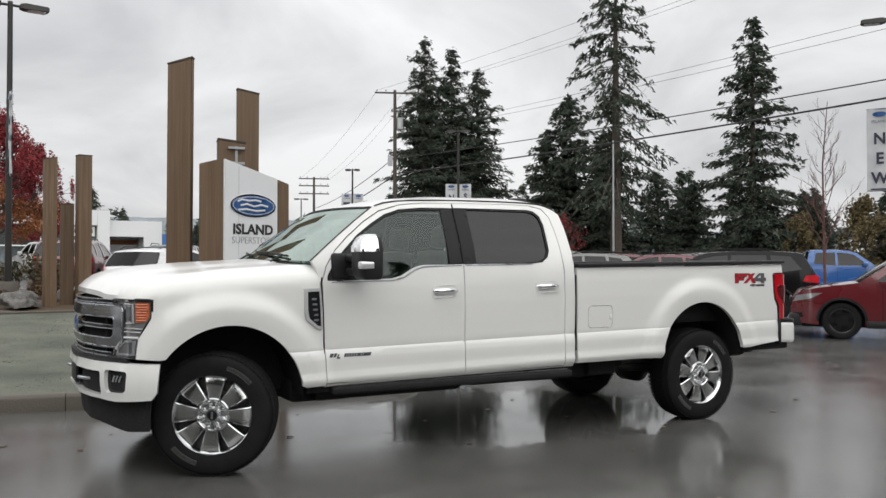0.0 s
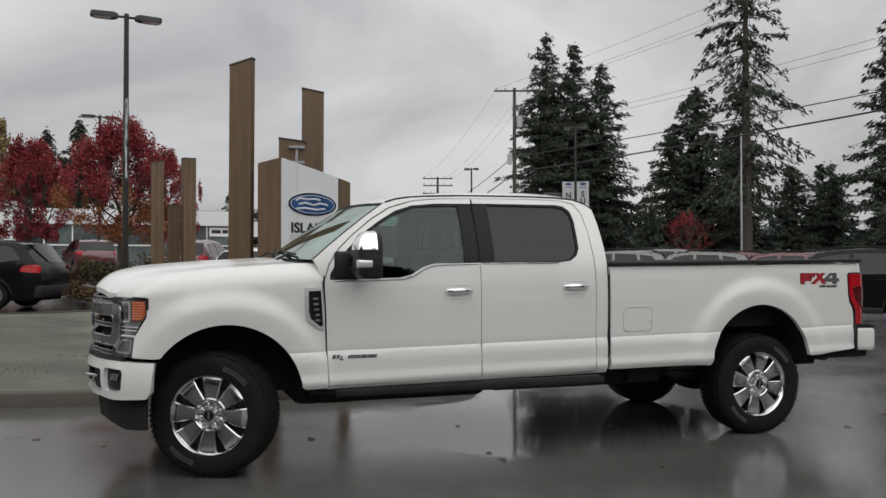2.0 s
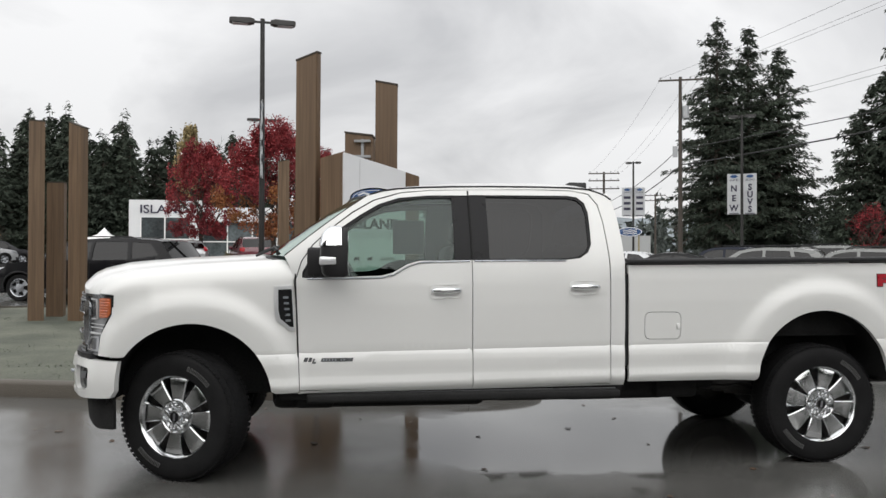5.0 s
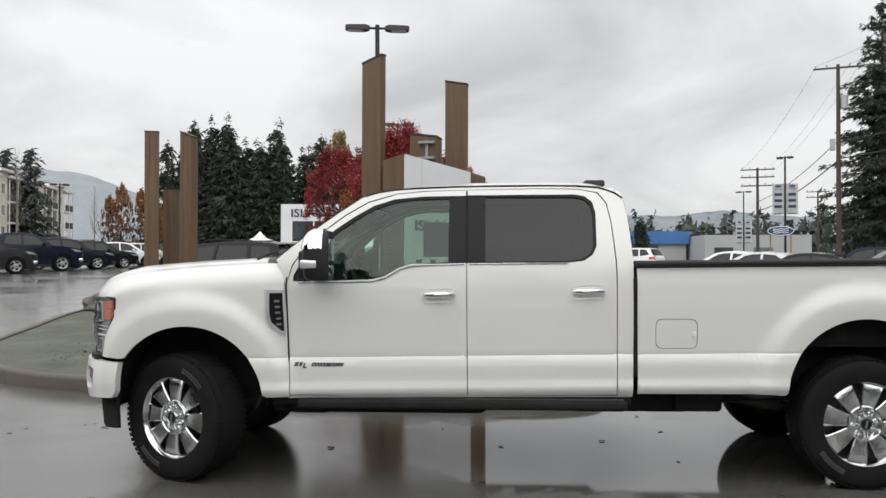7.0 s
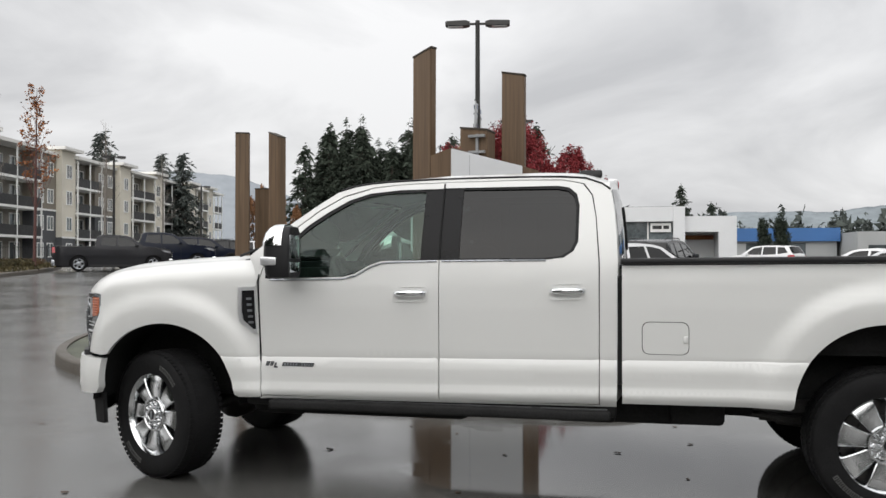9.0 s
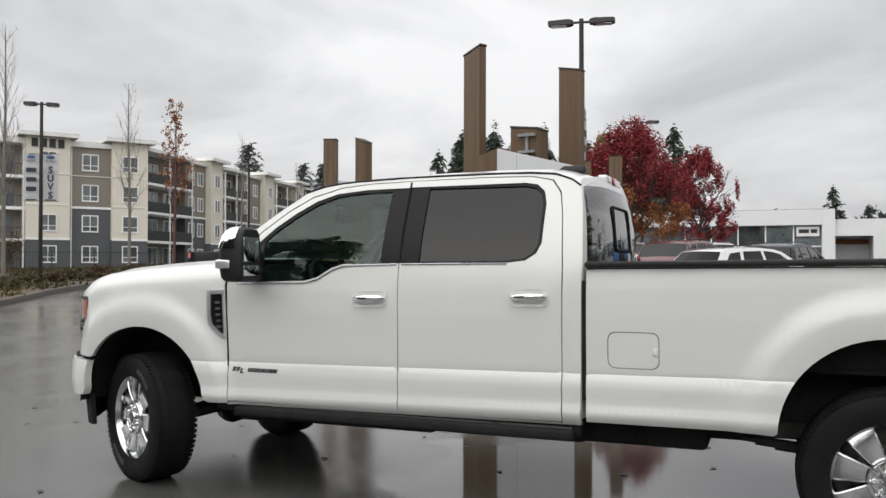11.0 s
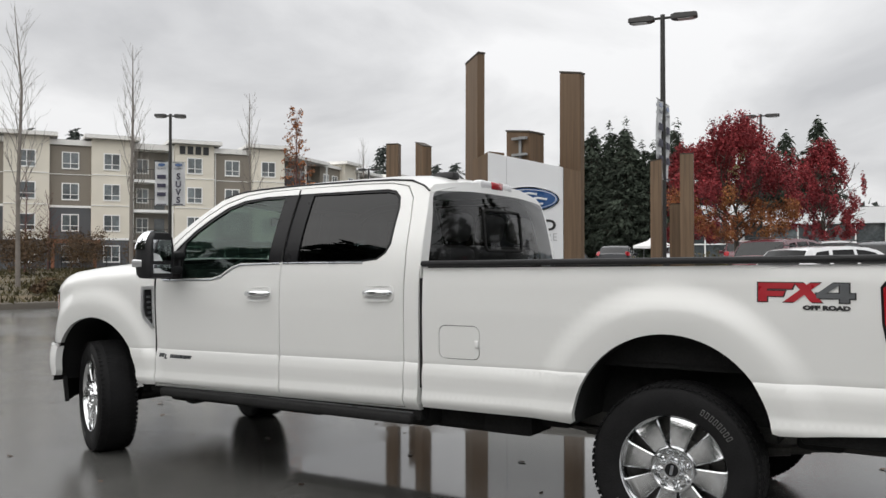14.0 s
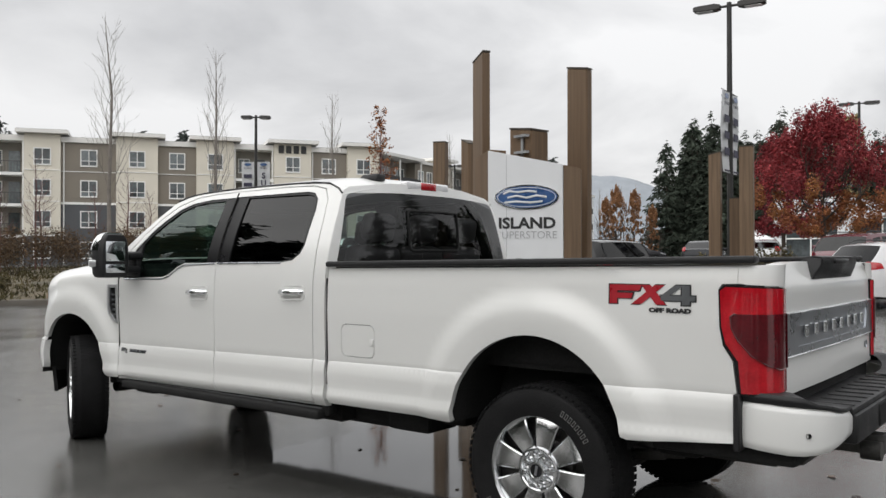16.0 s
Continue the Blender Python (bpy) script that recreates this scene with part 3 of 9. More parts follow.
def nose_place(s, out=0.0, slope=0.0):
    """Round the front: q runs from the middle of the nose to the flank, z is the height."""

    def place(q, z, d):
        y, x = interp(abs(q), NOSE_Q, [p[0] for p in NOSE]), interp(abs(q), NOSE_Q, [p[1] for p in NOSE])
        e = 0.02
        ya, xa = interp(abs(q) + e, NOSE_Q, [p[0] for p in NOSE]), interp(abs(q) + e, NOSE_Q, [p[1] for p in NOSE])
        yb, xb = interp(max(0, abs(q) - e), NOSE_Q, [p[0] for p in NOSE]), interp(max(0, abs(q) - e), NOSE_Q, [p[1] for p in NOSE])
        t = Vector((xa - xb, ya - yb)).normalized()
        n = Vector((-t.y, t.x))
        k = out - d
        x, y = x + n.x * k + slope * (z - 1.0), y + n.y * k
        return Vector((x, s * y * (1 if q >= 0 else -1), z))

    return place


def arc(cx, cz, r, a0, a1, n=22, sx=1.0):
    return [(cx + sx * r * math.cos(radians(a0 + (a1 - a0) * k / n)), cz + r * math.sin(radians(a0 + (a1 - a0) * k / n))) for k in range(n + 1)]


def build_truck():
    truck = thing("pickup_truck", "white four-door pickup truck with chrome wheels on wet asphalt", "pickup truck")
    SIDES = ((-1, False), (1, True))

    def both(name, outline, mat, place, holes=(), parent=truck, label="", smooth=35, **kw):
        made = []
        for s, fl in SIDES:
            made.append(part(name, sheet(outline, place(s), holes, flip=fl, **kw), mat, parent, label, smooth))
        return made

    # fenders
    fen = [(-0.41, 0.815)] + arc(*ARCHES[0], 144, 8, 30) + [(0.60, 0.570), (0.748, 0.575), (0.735, 0.9), (0.722, 1.12), (0.708, 1.31), (0.70, zt(0.70) + 0.05), (0.45, zt(0.45) + 0.05), (0.0, zt(0) + 0.05), (-0.33, zt(-0.33) + 0.05), (-0.50, zt(-0.50) + 0.05), (-0.60, zt(-0.6) + 0.02), (-0.615, 1.232), (-0.455, 1.222), (-0.449, 1.195), (-0.454, 1.09), (-0.530, 0.957), (-0.545, 0.825)]
    fen = fen[1:] + fen[:1]
    fenders = both("front_fender", fen, M_WHITE, fender_place, grid=0.032, depth=0.03, creases=CREASES, smooth=28)
    for ob, (s, _) in zip(fenders, SIDES):
        press(ob, s, 1.10)

    # bonnet
    def hood_z(x, y):
        px = interp(abs(y), PLAN_Y, PLAN_X)
        w = 1 - smoothstep(-0.55, 0.35, x)
        xe = x - (px + 0.64) * w
        return zt(xe) - 0.025 + 0.05 * (1 - (abs(y) / 0.84) ** 2) - 0.008 * smoothstep(0.55, 0.62, abs(y)) * (1 - smoothstep(0.66, 0.84, abs(y)))

    hood = [(interp(abs(y), PLAN_Y, PLAN_X) + 0.015, y) for y in np.linspace(0.885, -0.885, 34)] + [(-0.48, -0.862), (-0.40, -0.842), (0.56, -0.838), (0.50, -0.6), (0.44, -0.3), (0.42, 0.0), (0.44, 0.3), (0.50, 0.6), (0.56, 0.838), (-0.40, 0.842), (-0.48, 0.862)]
    part("hood", sheet(hood, lambda x, y, d: Vector((x, y, hood_z(x, y) - d)), grid=0.05, depth=0.035, flip=False), M_WHITE, truck, "", 40)
    # cowl under the windscreen, with wipers
    cowl = [(0.42, 0.0), (0.44, -0.3), (0.50, -0.6), (0.56, -0.84), (0.70, -0.90), (0.66, -0.6), (0.62, 0.0), (0.66, 0.6), (0.70, 0.90), (0.56, 0.84), (0.50, 0.6), (0.44, 0.3)]
    part("cowl", sheet(cowl, lambda x, y, d: Vector((x, y, 1.452 + 0.03 * (1 - (y / 0.9) ** 2) - d)), grid=0.08, depth=0.03), M_BLACK, truck, "", 30)
    # cab sides with the door opening
    ROOF_X, EDGE_Z = [1.20, 1.30, 1.45, 1.9, 2.6, 2.82, 2.93, 2.97], [1.893, 1.925, 1.950, 1.968, 1.972, 1.955, 1.905, 1.86]
    A_LINE = [(0.65, 1.475), (0.77, 1.575), (0.89, 1.67), (1.05, 1.79), (1.20, 1.893)]
    F_DOOR = [(0.757, 0.59), (0.915, 0.588), (1.914, 0.588), (1.912, 1.0), (1.910, 1.45), (1.907, 1.946), (1.64, 1.938), (1.44, 1.918), (1.25, 1.862), (1.10, 1.772), (0.95, 1.655), (0.84, 1.552), (0.765, 1.44), (0.728, 1.32), (0.742, 1.0)]
    R_DOOR = [(1.920, 0.588), (2.882, 0.60), (2.884, 1.0), (2.882, 1.44), (2.862, 1.72), (2.838, 1.85), (2.785, 1.923), (2.66, 1.948), (2.4, 1.953), (1.912, 1.947), (1.915, 1.45), (1.917, 1.0)]
    hole = [(0.752, 0.583), (2.888, 0.593), (2.890, 1.44), (2.868, 1.72), (2.845, 1.855), (2.79, 1.930), (2.66, 1.956), (2.4, 1.960), (1.64, 1.945), (1.435, 1.925), (1.245, 1.869), (1.095, 1.779), (0.945, 1.661), (0.834, 1.557), (0.758, 1.443), (0.721, 1.32), (0.736, 1.0)]
    cab = [(0.744, 0.565), (2.985, 0.585), (2.99, 1.0), (2.99, 1.44), (2.982, 1.62), (2.972, 1.76), (2.955, 1.86)] + [(x, interp(x, ROOF_X, EDGE_Z)) for x in (2.92, 2.85, 2.75, 2.5, 2.2, 1.9, 1.6, 1.45, 1.32)] + A_LINE[::-1] + [(0.68, 1.42), (0.713, 1.32), (0.728, 1.0)]
    for ob, (s, _) in zip(both("cab_side", cab, M_WHITE, flank, holes=[hole], grid=0.05, depth=0.04, creases=CREASES, smooth=28), SIDES):
        press(ob, s, 1.40)
    # black strips laid in the door gaps in place of their shade
    for s, fl in SIDES:
        bm = bmesh.new()
        tube(bm, [flank(s, -0.001)(x, z, 0) for x, z in ((0.751, 0.575), (0.7385, 0.9), (0.731, 1.12), (0.7185, 1.31), (0.724, 1.36))], 0.0055, 6)
        part("door_seal", bm, M_LINER, truck, "black strip standing for shade in the door gap", 60)
        bm = bmesh.new()
        tube(bm, [flank(s, 0.0005)(x, z, 0) for x, z in ((1.9125, 1.456), (1.9118, 1.6), (1.911, 1.75), (1.9098, 1.938))], 0.0062, 6)
        part("pillar_seal", bm, M_LINER, truck, "black strip standing for shade in the pillar gap", 60)
    # roof
    CROWN_X, CROWN_Z = [1.05, 1.17, 1.3, 1.45, 1.9, 2.5, 2.75, 2.9, 2.99], [1.87, 1.92, 1.962, 1.995, 2.036, 2.046, 2.036, 2.0, 1.945]

    def roof(x, u, d):
        ze = interp(x, ROOF_X, EDGE_Z)
        y = u * (body_y(2.0, ze) - 0.002)
        return Vector((x, y, interp(x, CROWN_X, CROWN_Z) + (ze - interp(x, CROWN_X, CROWN_Z)) * abs(u) ** 3.2 - d))

    top = [(1.20 - 0.11 * (1 - u * u), u) for u in np.linspace(1, -1, 14)] + [(2.955 + 0.03 * (1 - u * u), u) for u in np.linspace(-1, 1, 14)]
    part("roof", sheet(top, roof, grid=0.07, depth=0.03), M_WHITE, truck, "", 50)
    for s, _ in SIDES:
        bm = bmesh.new()
        tube(bm, [(x, s * (body_y(2.0, interp(x, ROOF_X, EDGE_Z)) - 0.004), interp(x, ROOF_X, EDGE_Z) + 0.007) for x in (1.22, 1.3, 1.4, 1.55, 1.8, 2.1, 2.4, 2.65, 2.8, 2.9, 2.95)], 0.0065, 6)
        part("roof_moulding", bm, M_BLACK, truck, "black roof drip moulding", 60)
    # windscreen
    wz = [p[1] for p in A_LINE]

    def screen(u, v, d):
        z = wz[0] + (wz[-1] - wz[0]) * v
        x, y = interp(z, wz, [p[0] for p in A_LINE]), u * (body_y(2.0, z) - 0.012)
        return Vector((x - (0.17 - 0.06 * v) * (1 - u * u) + d + 0.008, y, z + 0.015 * (1 - u * u) - d))

    ws = [(-1, 0), (1, 0), (1, 1), (-1, 1)]
    part("windshield", sheet([(a * 0.985, b) for a, b in ws], screen, grid=0.12, depth=0, flip=True), M_WINDSHIELD, truck, "green-tinted windscreen", 60)
    bm = bmesh.new()
    for e in ([(-0.985, k / 8) for k in range(9)], [(0.985, k / 8) for k in range(9)], [(-0.985 + 1.97 * k / 14, 0.995) for k in range(15)]):
        tube(bm, [screen(u, v, 0) for u, v in e], 0.011, 6)
    part("windshield_seal", bm, M_BLACK, truck, "", 60)
    for y0, y1 in ((-0.62, 0.02), (0.06, 0.62)):
        bm = bmesh.new()
        a, b = screen(y0 / 0.95, 0.02, -0.012), screen(y1 / 0.95, 0.12, -0.014)
        tube(bm, [(a.x - 0.12, y0 - 0.05, 1.478), a + Vector((-0.02, 0, 0.02)), a.lerp(b, 0.6) + Vector((-0.012, 0, 0.014))], 0.009, 6)
        tube(bm, [screen((y0 - 0.02) / 0.95, 0.05, -0.012), screen((y0 + y1) / 1.9, 0.09, -0.014), screen((y1 + 0.08) / 0.95, 0.13, -0.012)], 0.009, 6)
        part("wiper", bm, M_BLACK, truck, "", 60)

    # doors
    F_WIN = [(0.785, 1.338), (1.29, 1.346), (1.37, 1.366), (1.47, 1.424), (1.55, 1.447), (1.792, 1.455), (1.792, 1.888), (1.58, 1.884), (1.43, 1.866), (1.30, 1.822), (1.17, 1.745), (1.05, 1.660), (0.92, 1.540), (0.83, 1.435), (0.79, 1.372)]
    F_DARK = F_WIN[:5] + [(1.9088, 1.452), (1.9062, 1.908), (1.62, 1.904)] + [(1.42, 1.884), (1.285, 1.840), (1.15, 1.760), (1.03, 1.675), (0.90, 1.553), (0.81, 1.445), (0.768, 1.372), (0.766, 1.334)]
    F_DARK[0] = (0.80, 1.330)
    R_WIN = [(2.035, 1.462), (2.55, 1.466), (2.66, 1.478), (2.715, 1.512), (2.742, 1.565), (2.746, 1.78), (2.732, 1.845), (2.695, 1.882), (2.63, 1.896), (2.035, 1.898)]
    R_DARK = [(1.9162, 1.452), (2.56, 1.455), (2.675, 1.468), (2.735, 1.508), (2.762, 1.565), (2.766, 1.79), (2.748, 1.862), (2.70, 1.903), (2.63, 1.915), (1.9135, 1.911)]

    # dark sheet added behind the doors so that their gaps look shaded
    both("door_aperture", hole, M_LINER, lambda s: flank(s, -0.036), holes=[F_DARK, R_DARK], grid=0.2, depth=0, edge=0.1)

    def shape_handle(s, x, z, parent):
        y = body_y(x, z)
        bez = sheet(rounded([(x - 0.01, z - 0.055), (x + 0.215, z - 0.048), (x + 0.215, z + 0.045), (x - 0.01, z + 0.038)], 0.03), lambda a, b, d: Vector((a, s * (body_y(a, b) + 0.005 - 0.030 * (1 - min(1.0, 2.6 * max(abs(a - x - 0.1) / 0.24, abs(b - z) / 0.11))) - d), b)), grid=0.025, depth=0.004, flip=s > 0)
        part("handle_recess", bez, M_WHITE, parent, "", 40)
        # a black strip stands in for the shadow under the handle
        part("handle_gasket", rbox(x + 0.012, x + 0.188, -0.004, 0.004, z - 0.026, z - 0.008, 0.003, 1, pose(0, s * (y - 0.006), 0)), M_BLACK, parent, "black strip standing for the shadow under the handle")
        bm = bmesh.new()
        path = [(x + 0.005, s * (y - 0.004), z), (x + 0.02, s * (y + 0.026), z), (x + 0.10, s * (y + 0.036), z + 0.002), (x + 0.18, s * (y + 0.03), z + 0.003), (x + 0.20, s * (y - 0.004), z + 0.003)]
        tube(bm, path, [0.012, 0.016, 0.018, 0.016, 0.012], 10)
        bmesh.ops.scale(bm, vec=(1, 1, 1.15), space=Matrix.Translation((0, 0, -z)), verts=bm.verts)
        part("door_handle", bm, M_CHROME, parent, "chrome pull handle", 60)
        kb = bmesh.new()
        lathe(kb, [(0.0, 0.002), (0.008, 0.002), (0.009, 0.0)], 12, pose(x + 0.192, s * (y + 0.035), z, 0, 0, 0 if s < 0 else 180))
        part("lock", kb, M_SATIN, parent, "", 40)

    for s, fl in SIDES:
        for nm, out, dark, win, gm, hx, hz in (("front_door", F_DOOR, F_DARK, F_WIN, M_FRONTGLASS, 1.63, 1.245), ("rear_door", R_DOOR, R_DARK, R_WIN, M_DARKGLASS, 2.60, 1.268)):
            door = part(nm, sheet(out, flank(s), [dark], grid=0.045, depth=0.03, flip=fl, creases=CREASES), M_WHITE, truck, "", 28)
            press(door, s, 1.40)
            part("window_surround", sheet(dark, flank(s, -0.006), [win], grid=0.05, depth=0.02, flip=fl), M_PILLAR, door, "black window surround", 40)
            part("window_pane", sheet(win, flank(s, -0.016), grid=0.09, depth=0, flip=fl), gm, door, "dark privacy glass" if nm == "rear_door" else "lightly tinted glass", 40)
            bm = bmesh.new()
            line = [(0.80, 1.325), (1.0, 1.328), (1.29, 1.333), (1.375, 1.353), (1.475, 1.411), (1.55, 1.435), (1.70, 1.441), (1.898, 1.446)] if nm == "front_door" else [(1.928, 1.447), (2.2, 1.450), (2.57, 1.452)]
            tube(bm, [flank(s, 0.001)(x, z, 0) for x, z in line], 0.0062, 6)
            part("belt_moulding", bm, M_SATIN, door, "bright chrome belt strip", 60)
            shape_handle(s, hx, hz, door)
            if nm == "front_door":
                bm = bmesh.new()
                yb = body_y(0.9, 0.79) + 0.001
                slant = Matrix(((1, 0, 0.35, 0), (0, 1, 0, 0), (0, 0, 1, 0), (0, 0, 0, 1)))
                for x0, x1, z0, z1 in ((0.782, 0.806, -0.012, 0.016), (0.813, 0.832, -0.012, 0.016), (0.842, 0.852, -0.020, 0.008), (0.842, 0.868, -0.024, -0.014), (0.895, 1.105, -0.012, 0.012)):
                    box(bm, x0, x1, s * (yb - 0.003), s * (yb + 0.004), z0, z1, Matrix.Translation((0, 0, 0.788)) @ slant)
                part("engine_badge", bm, M_DECALGREY, door, "grey engine badge")
                for k in range(10):
                    if k == 5:
                        continue
                    bm = bmesh.new()
                    box(bm, 0.905 + 0.0195 * k, 0.917 + 0.0195 * k, s * (body_y(0.9, 0.79) + 0.0045), s * (body_y(0.9, 0.79) + 0.007), 0.781, 0.795)
                    part("badge_bar", bm, M_SATIN, door, "silver badge bar")

        # fender vent badge
        vent_o = [(0.585, 1.278), (0.705, 1.282), (0.722, 0.985), (0.688, 0.985), (0.600, 1.055), (0.588, 1.12)]
        vent_i = [(0.612, 1.255), (0.700, 1.258), (0.714, 1.008), (0.692, 1.008), (0.626, 1.064), (0.614, 1.12)]
        fender = fenders[0 if s < 0 else 1]
        vent = part("side_vent", sheet(vent_o, flank(s, 0.012), [vent_i], grid=0.05, depth=0.014, flip=fl), M_BRIGHT, fender, "chrome-framed side vent", 30)
        part("vent_grille", sheet(vent_i, flank(s, 0.003), grid=0.05, depth=0.0, flip=fl), M_GLOSS, vent, "gloss black vent insert", 30)
        for k in range(5):
            z = 1.205 - 0.038 * k
            bm = bmesh.new()
            box(bm, 0.645 + 0.004 * k, 0.678 + 0.004 * k, s * (body_y(0.66, z) + 0.003), s * (body_y(0.66, z) + 0.009), z - 0.009, z + 0.005)
            part("vent_bar", bm, M_SATIN, vent, "satin silver model bar")

        # tow mirrors
        def head(rows, x_back=None):
            """Rings of a rounded box: height, inner and outer y, front and back x, corner power."""
            bm, rings = bmesh.new(), []
            for z, yi, yo, xf, xb in rows:
                ring = []
                for k in range(28):
                    a = math.tau * k / 28
                    c, d = math.cos(a), math.sin(a)
                    ux, uy = math.copysign(abs(c) ** 0.5, c), math.copysign(abs(d) ** 0.5, d)
                    x = (xf + xb) / 2 + ux * (xb - xf) / 2
                    ring.append(bm.verts.new((min(x, x_back or 9.0), s * ((yi + yo) / 2 + uy * (yo - yi) / 2), z)))
                rings.append(ring)
            for r0, r1 in zip(rings, rings[1:]):
                for k in range(28):
                    bm.faces.new((r0[k], r0[(k + 1) % 28], r1[(k + 1) % 28], r1[k]))
            bm.faces.new(rings[0][::-1])
            bm.faces.new(rings[-1])
            bmesh.ops.recalc_face_normals(bm, faces=bm.faces)
            return bm

        mir = part("side_mirror", head([(1.342, 1.150, 1.300, 0.945, 1.045), (1.348, 1.126, 1.324, 0.918, 1.070), (1.37, 1.116, 1.334, 0.899, 1.085), (1.45, 1.113, 1.337, 0.886, 1.090), (1.55, 1.115, 1.334, 0.888, 1.090), (1.62, 1.127, 1.318, 0.905, 1.085), (1.652, 1.148, 1.295, 0.935, 1.070), (1.658, 1.165, 1.28, 0.955, 1.050)], 1.062), M_BLACK, truck, "large black towing mirror with a chrome cap", 40)
        part("mirror_cap", head([(1.542, 1.109, 1.342, 0.880, 1.09), (1.56, 1.110, 1.340, 0.881, 1.09), (1.615, 1.121, 1.325, 0.896, 1.08), (1.648, 1.138, 1.306, 0.920, 1.07), (1.666, 1.158, 1.284, 0.948, 1.060), (1.670, 1.178, 1.265, 0.968, 1.030)], 1.022), M_CHROME, mir, "chrome mirror cap", 35)
        part("mirror_glass", rbox(1.058, 1.066, -0.076, 0.076, 1.462, 1.606, 0.003, 2, pose(0, s * 1.227, 0)), M_MIRROR, mir, "mirror glass", 40)
        part("spot_mirror", rbox(1.058, 1.066, -0.076, 0.076, 1.378, 1.440, 0.003, 2, pose(0, s * 1.227, 0)), M_MIRROR, mir, "small wide-angle mirror", 40)
        part("turn_lamp", rbox(0.884, 0.992, -0.03, 0.030, 1.420, 1.474, 0.012, 3, pose(0, s * 1.310, 0)), M_BRIGHT, mir, "clear turn lamp", 50)
        for z in (1.40, 1.50):
            part("mirror_arm", rbox(0.90, 0.98, -0.12, 0.12, z - 0.028, z + 0.028, 0.018, 2, pose(0, s * 1.06, 0)), M_BLACK, mir, "", 50)
        part("mirror_foot", rbox(0.80, 0.965, -0.025, 0.02, 1.345, 1.535, 0.018, 2, pose(0, s * 0.975, 0, 0, 0, 0)), M_BLACK, mir, "", 50)
        sail = [(0.775, 1.338), (0.98, 1.342), (0.97, 1.585), (0.90, 1.53), (0.83, 1.44), (0.785, 1.37)]
        part("mirror_sail", sheet(sail, flank(s, -0.004), grid=0.06, depth=0.02, flip=fl), M_BLACK, mir, "", 40)

        # bed side
        bed = [(3.018, 0.609), (3.86, 0.612), (3.945, 0.604)] + arc(*ARCHES[1], 178, 7, 30) + [(4.985, 0.652), (5.2, 0.668), (5.47, 0.695), (5.478, 0.90), (5.462, 1.04), (5.425, 1.10), (5.408, 1.18), (5.402, 1.345), (5.42, 1.368), (5.485, 1.370), (5.485, 1.4475), (4.5, 1.434), (3.018, 1.42)]
        fuel = rounded([(3.135, 0.905), (3.395, 0.905), (3.395, 1.09), (3.135, 1.09)], 0.045)
        fuel_gap = rounded([(3.131, 0.901), (3.399, 0.901), (3.399, 1.094), (3.131, 1.094)], 0.047)

        def bed_place(x, z, d, s=s):
            y = body_y(x, z) - 0.02 * smoothstep(5.48, 5.6, x)
            return Vector((x, s * (y - d), z))

        side = part("bed_side", sheet(bed, bed_place, [fuel_gap], grid=0.036, depth=0.035, flip=fl, creases=CREASES), M_WHITE, truck, "", 28)
        press(side, s, 1.40)
        door = press(part("fuel_door", sheet(fuel, bed_place, grid=0.05, depth=0.012, flip=fl), M_WHITE, side, "", 35), s)
        part("fuel_door_tab", rbox(3.365, 3.392, -0.008, 0.006, 0.972, 1.012, 0.004, 2, pose(0, s * (body_y(3.38, 0.99) - 0.001), 0)), M_WHITE, door, "", 40)
        part("fuel_recess", sheet(fuel_gap, lambda x, z, d, s=s: Vector((x, s * (body_y(x, z) - 0.014), z)), grid=0.1, depth=0, flip=fl), M_LINER, side)
        bm = rbox(3.01, 5.56, -0.055, 0.022, 1.428, 1.462, 0.012, 2, Matrix.Translation((0, s * 0.962, 0)) @ Matrix.Shear("XY", 4, (0, 0)))
        for v in bm.verts:
            v.co.z += 0.0108 * (v.co.x - 3.0)
        part("rail_cap", bm, M_BLACK, side, "black bed rail cap", 40)
        bm = bmesh.new()
        box(bm, 3.03, 5.52, s * 0.80, s * 0.815, 0.93, 1.43)
        part("inner_wall", bm, M_LINER, side, "sprayed black bed liner")
        # decal beside the tail lamp: block letters in a dark outline
        STROKES = {
            "F": [[(0.0, 0.0), (0.30, 0.0), (0.30, 1.0), (0.0, 1.0)], [(0.30, 0.70), (1.20, 0.70), (1.32, 1.0), (0.30, 1.0)], [(0.30, 0.30), (0.88, 0.30), (0.97, 0.56), (0.30, 0.56)]],
            "X": [[(0.92, 0.0), (1.32, 0.0), (2.22, 1.0), (1.82, 1.0)], [(1.32, 1.0), (1.70, 1.0), (2.28, 0.0), (1.88, 0.0)]],
            "4": [[(2.92, 0.0), (3.20, 0.0), (3.20, 1.0), (2.92, 1.0)], [(2.10, 0.22), (3.40, 0.22), (3.40, 0.46), (2.10, 0.46)], [(2.10, 0.46), (2.42, 0.46), (2.98, 1.0), (2.60, 1.0)]],
        }

        def stencil(keys, grow, out):
            bm = bmesh.new()
            for key in keys:
                for i, quad in enumerate(STROKES[key]):
                    mid = Vector((sum(p[0] for p in quad) / 4, sum(p[1] for p in quad) / 4))
                    pts = [Vector(p) + Vector((math.copysign(grow, p[0] - mid.x), math.copysign(grow, p[1] - mid.y))) for p in quad]
                    if s > 0:
                        pts = [Vector((3.4 - p.x, p.y)) for p in pts]
                    lift = out + 0.0002 * i + (0.0007 if key == "4" else 0.0)
                    bm.faces.new([bm.verts.new((4.892 + 0.120 * p.x, s * (body_y(4.892 + 0.120 * p.x, 1.272 + 0.085 * p.y) + lift), 1.272 + 0.085 * p.y)) for p in (pts if s < 0 else pts[::-1])])
            return bm

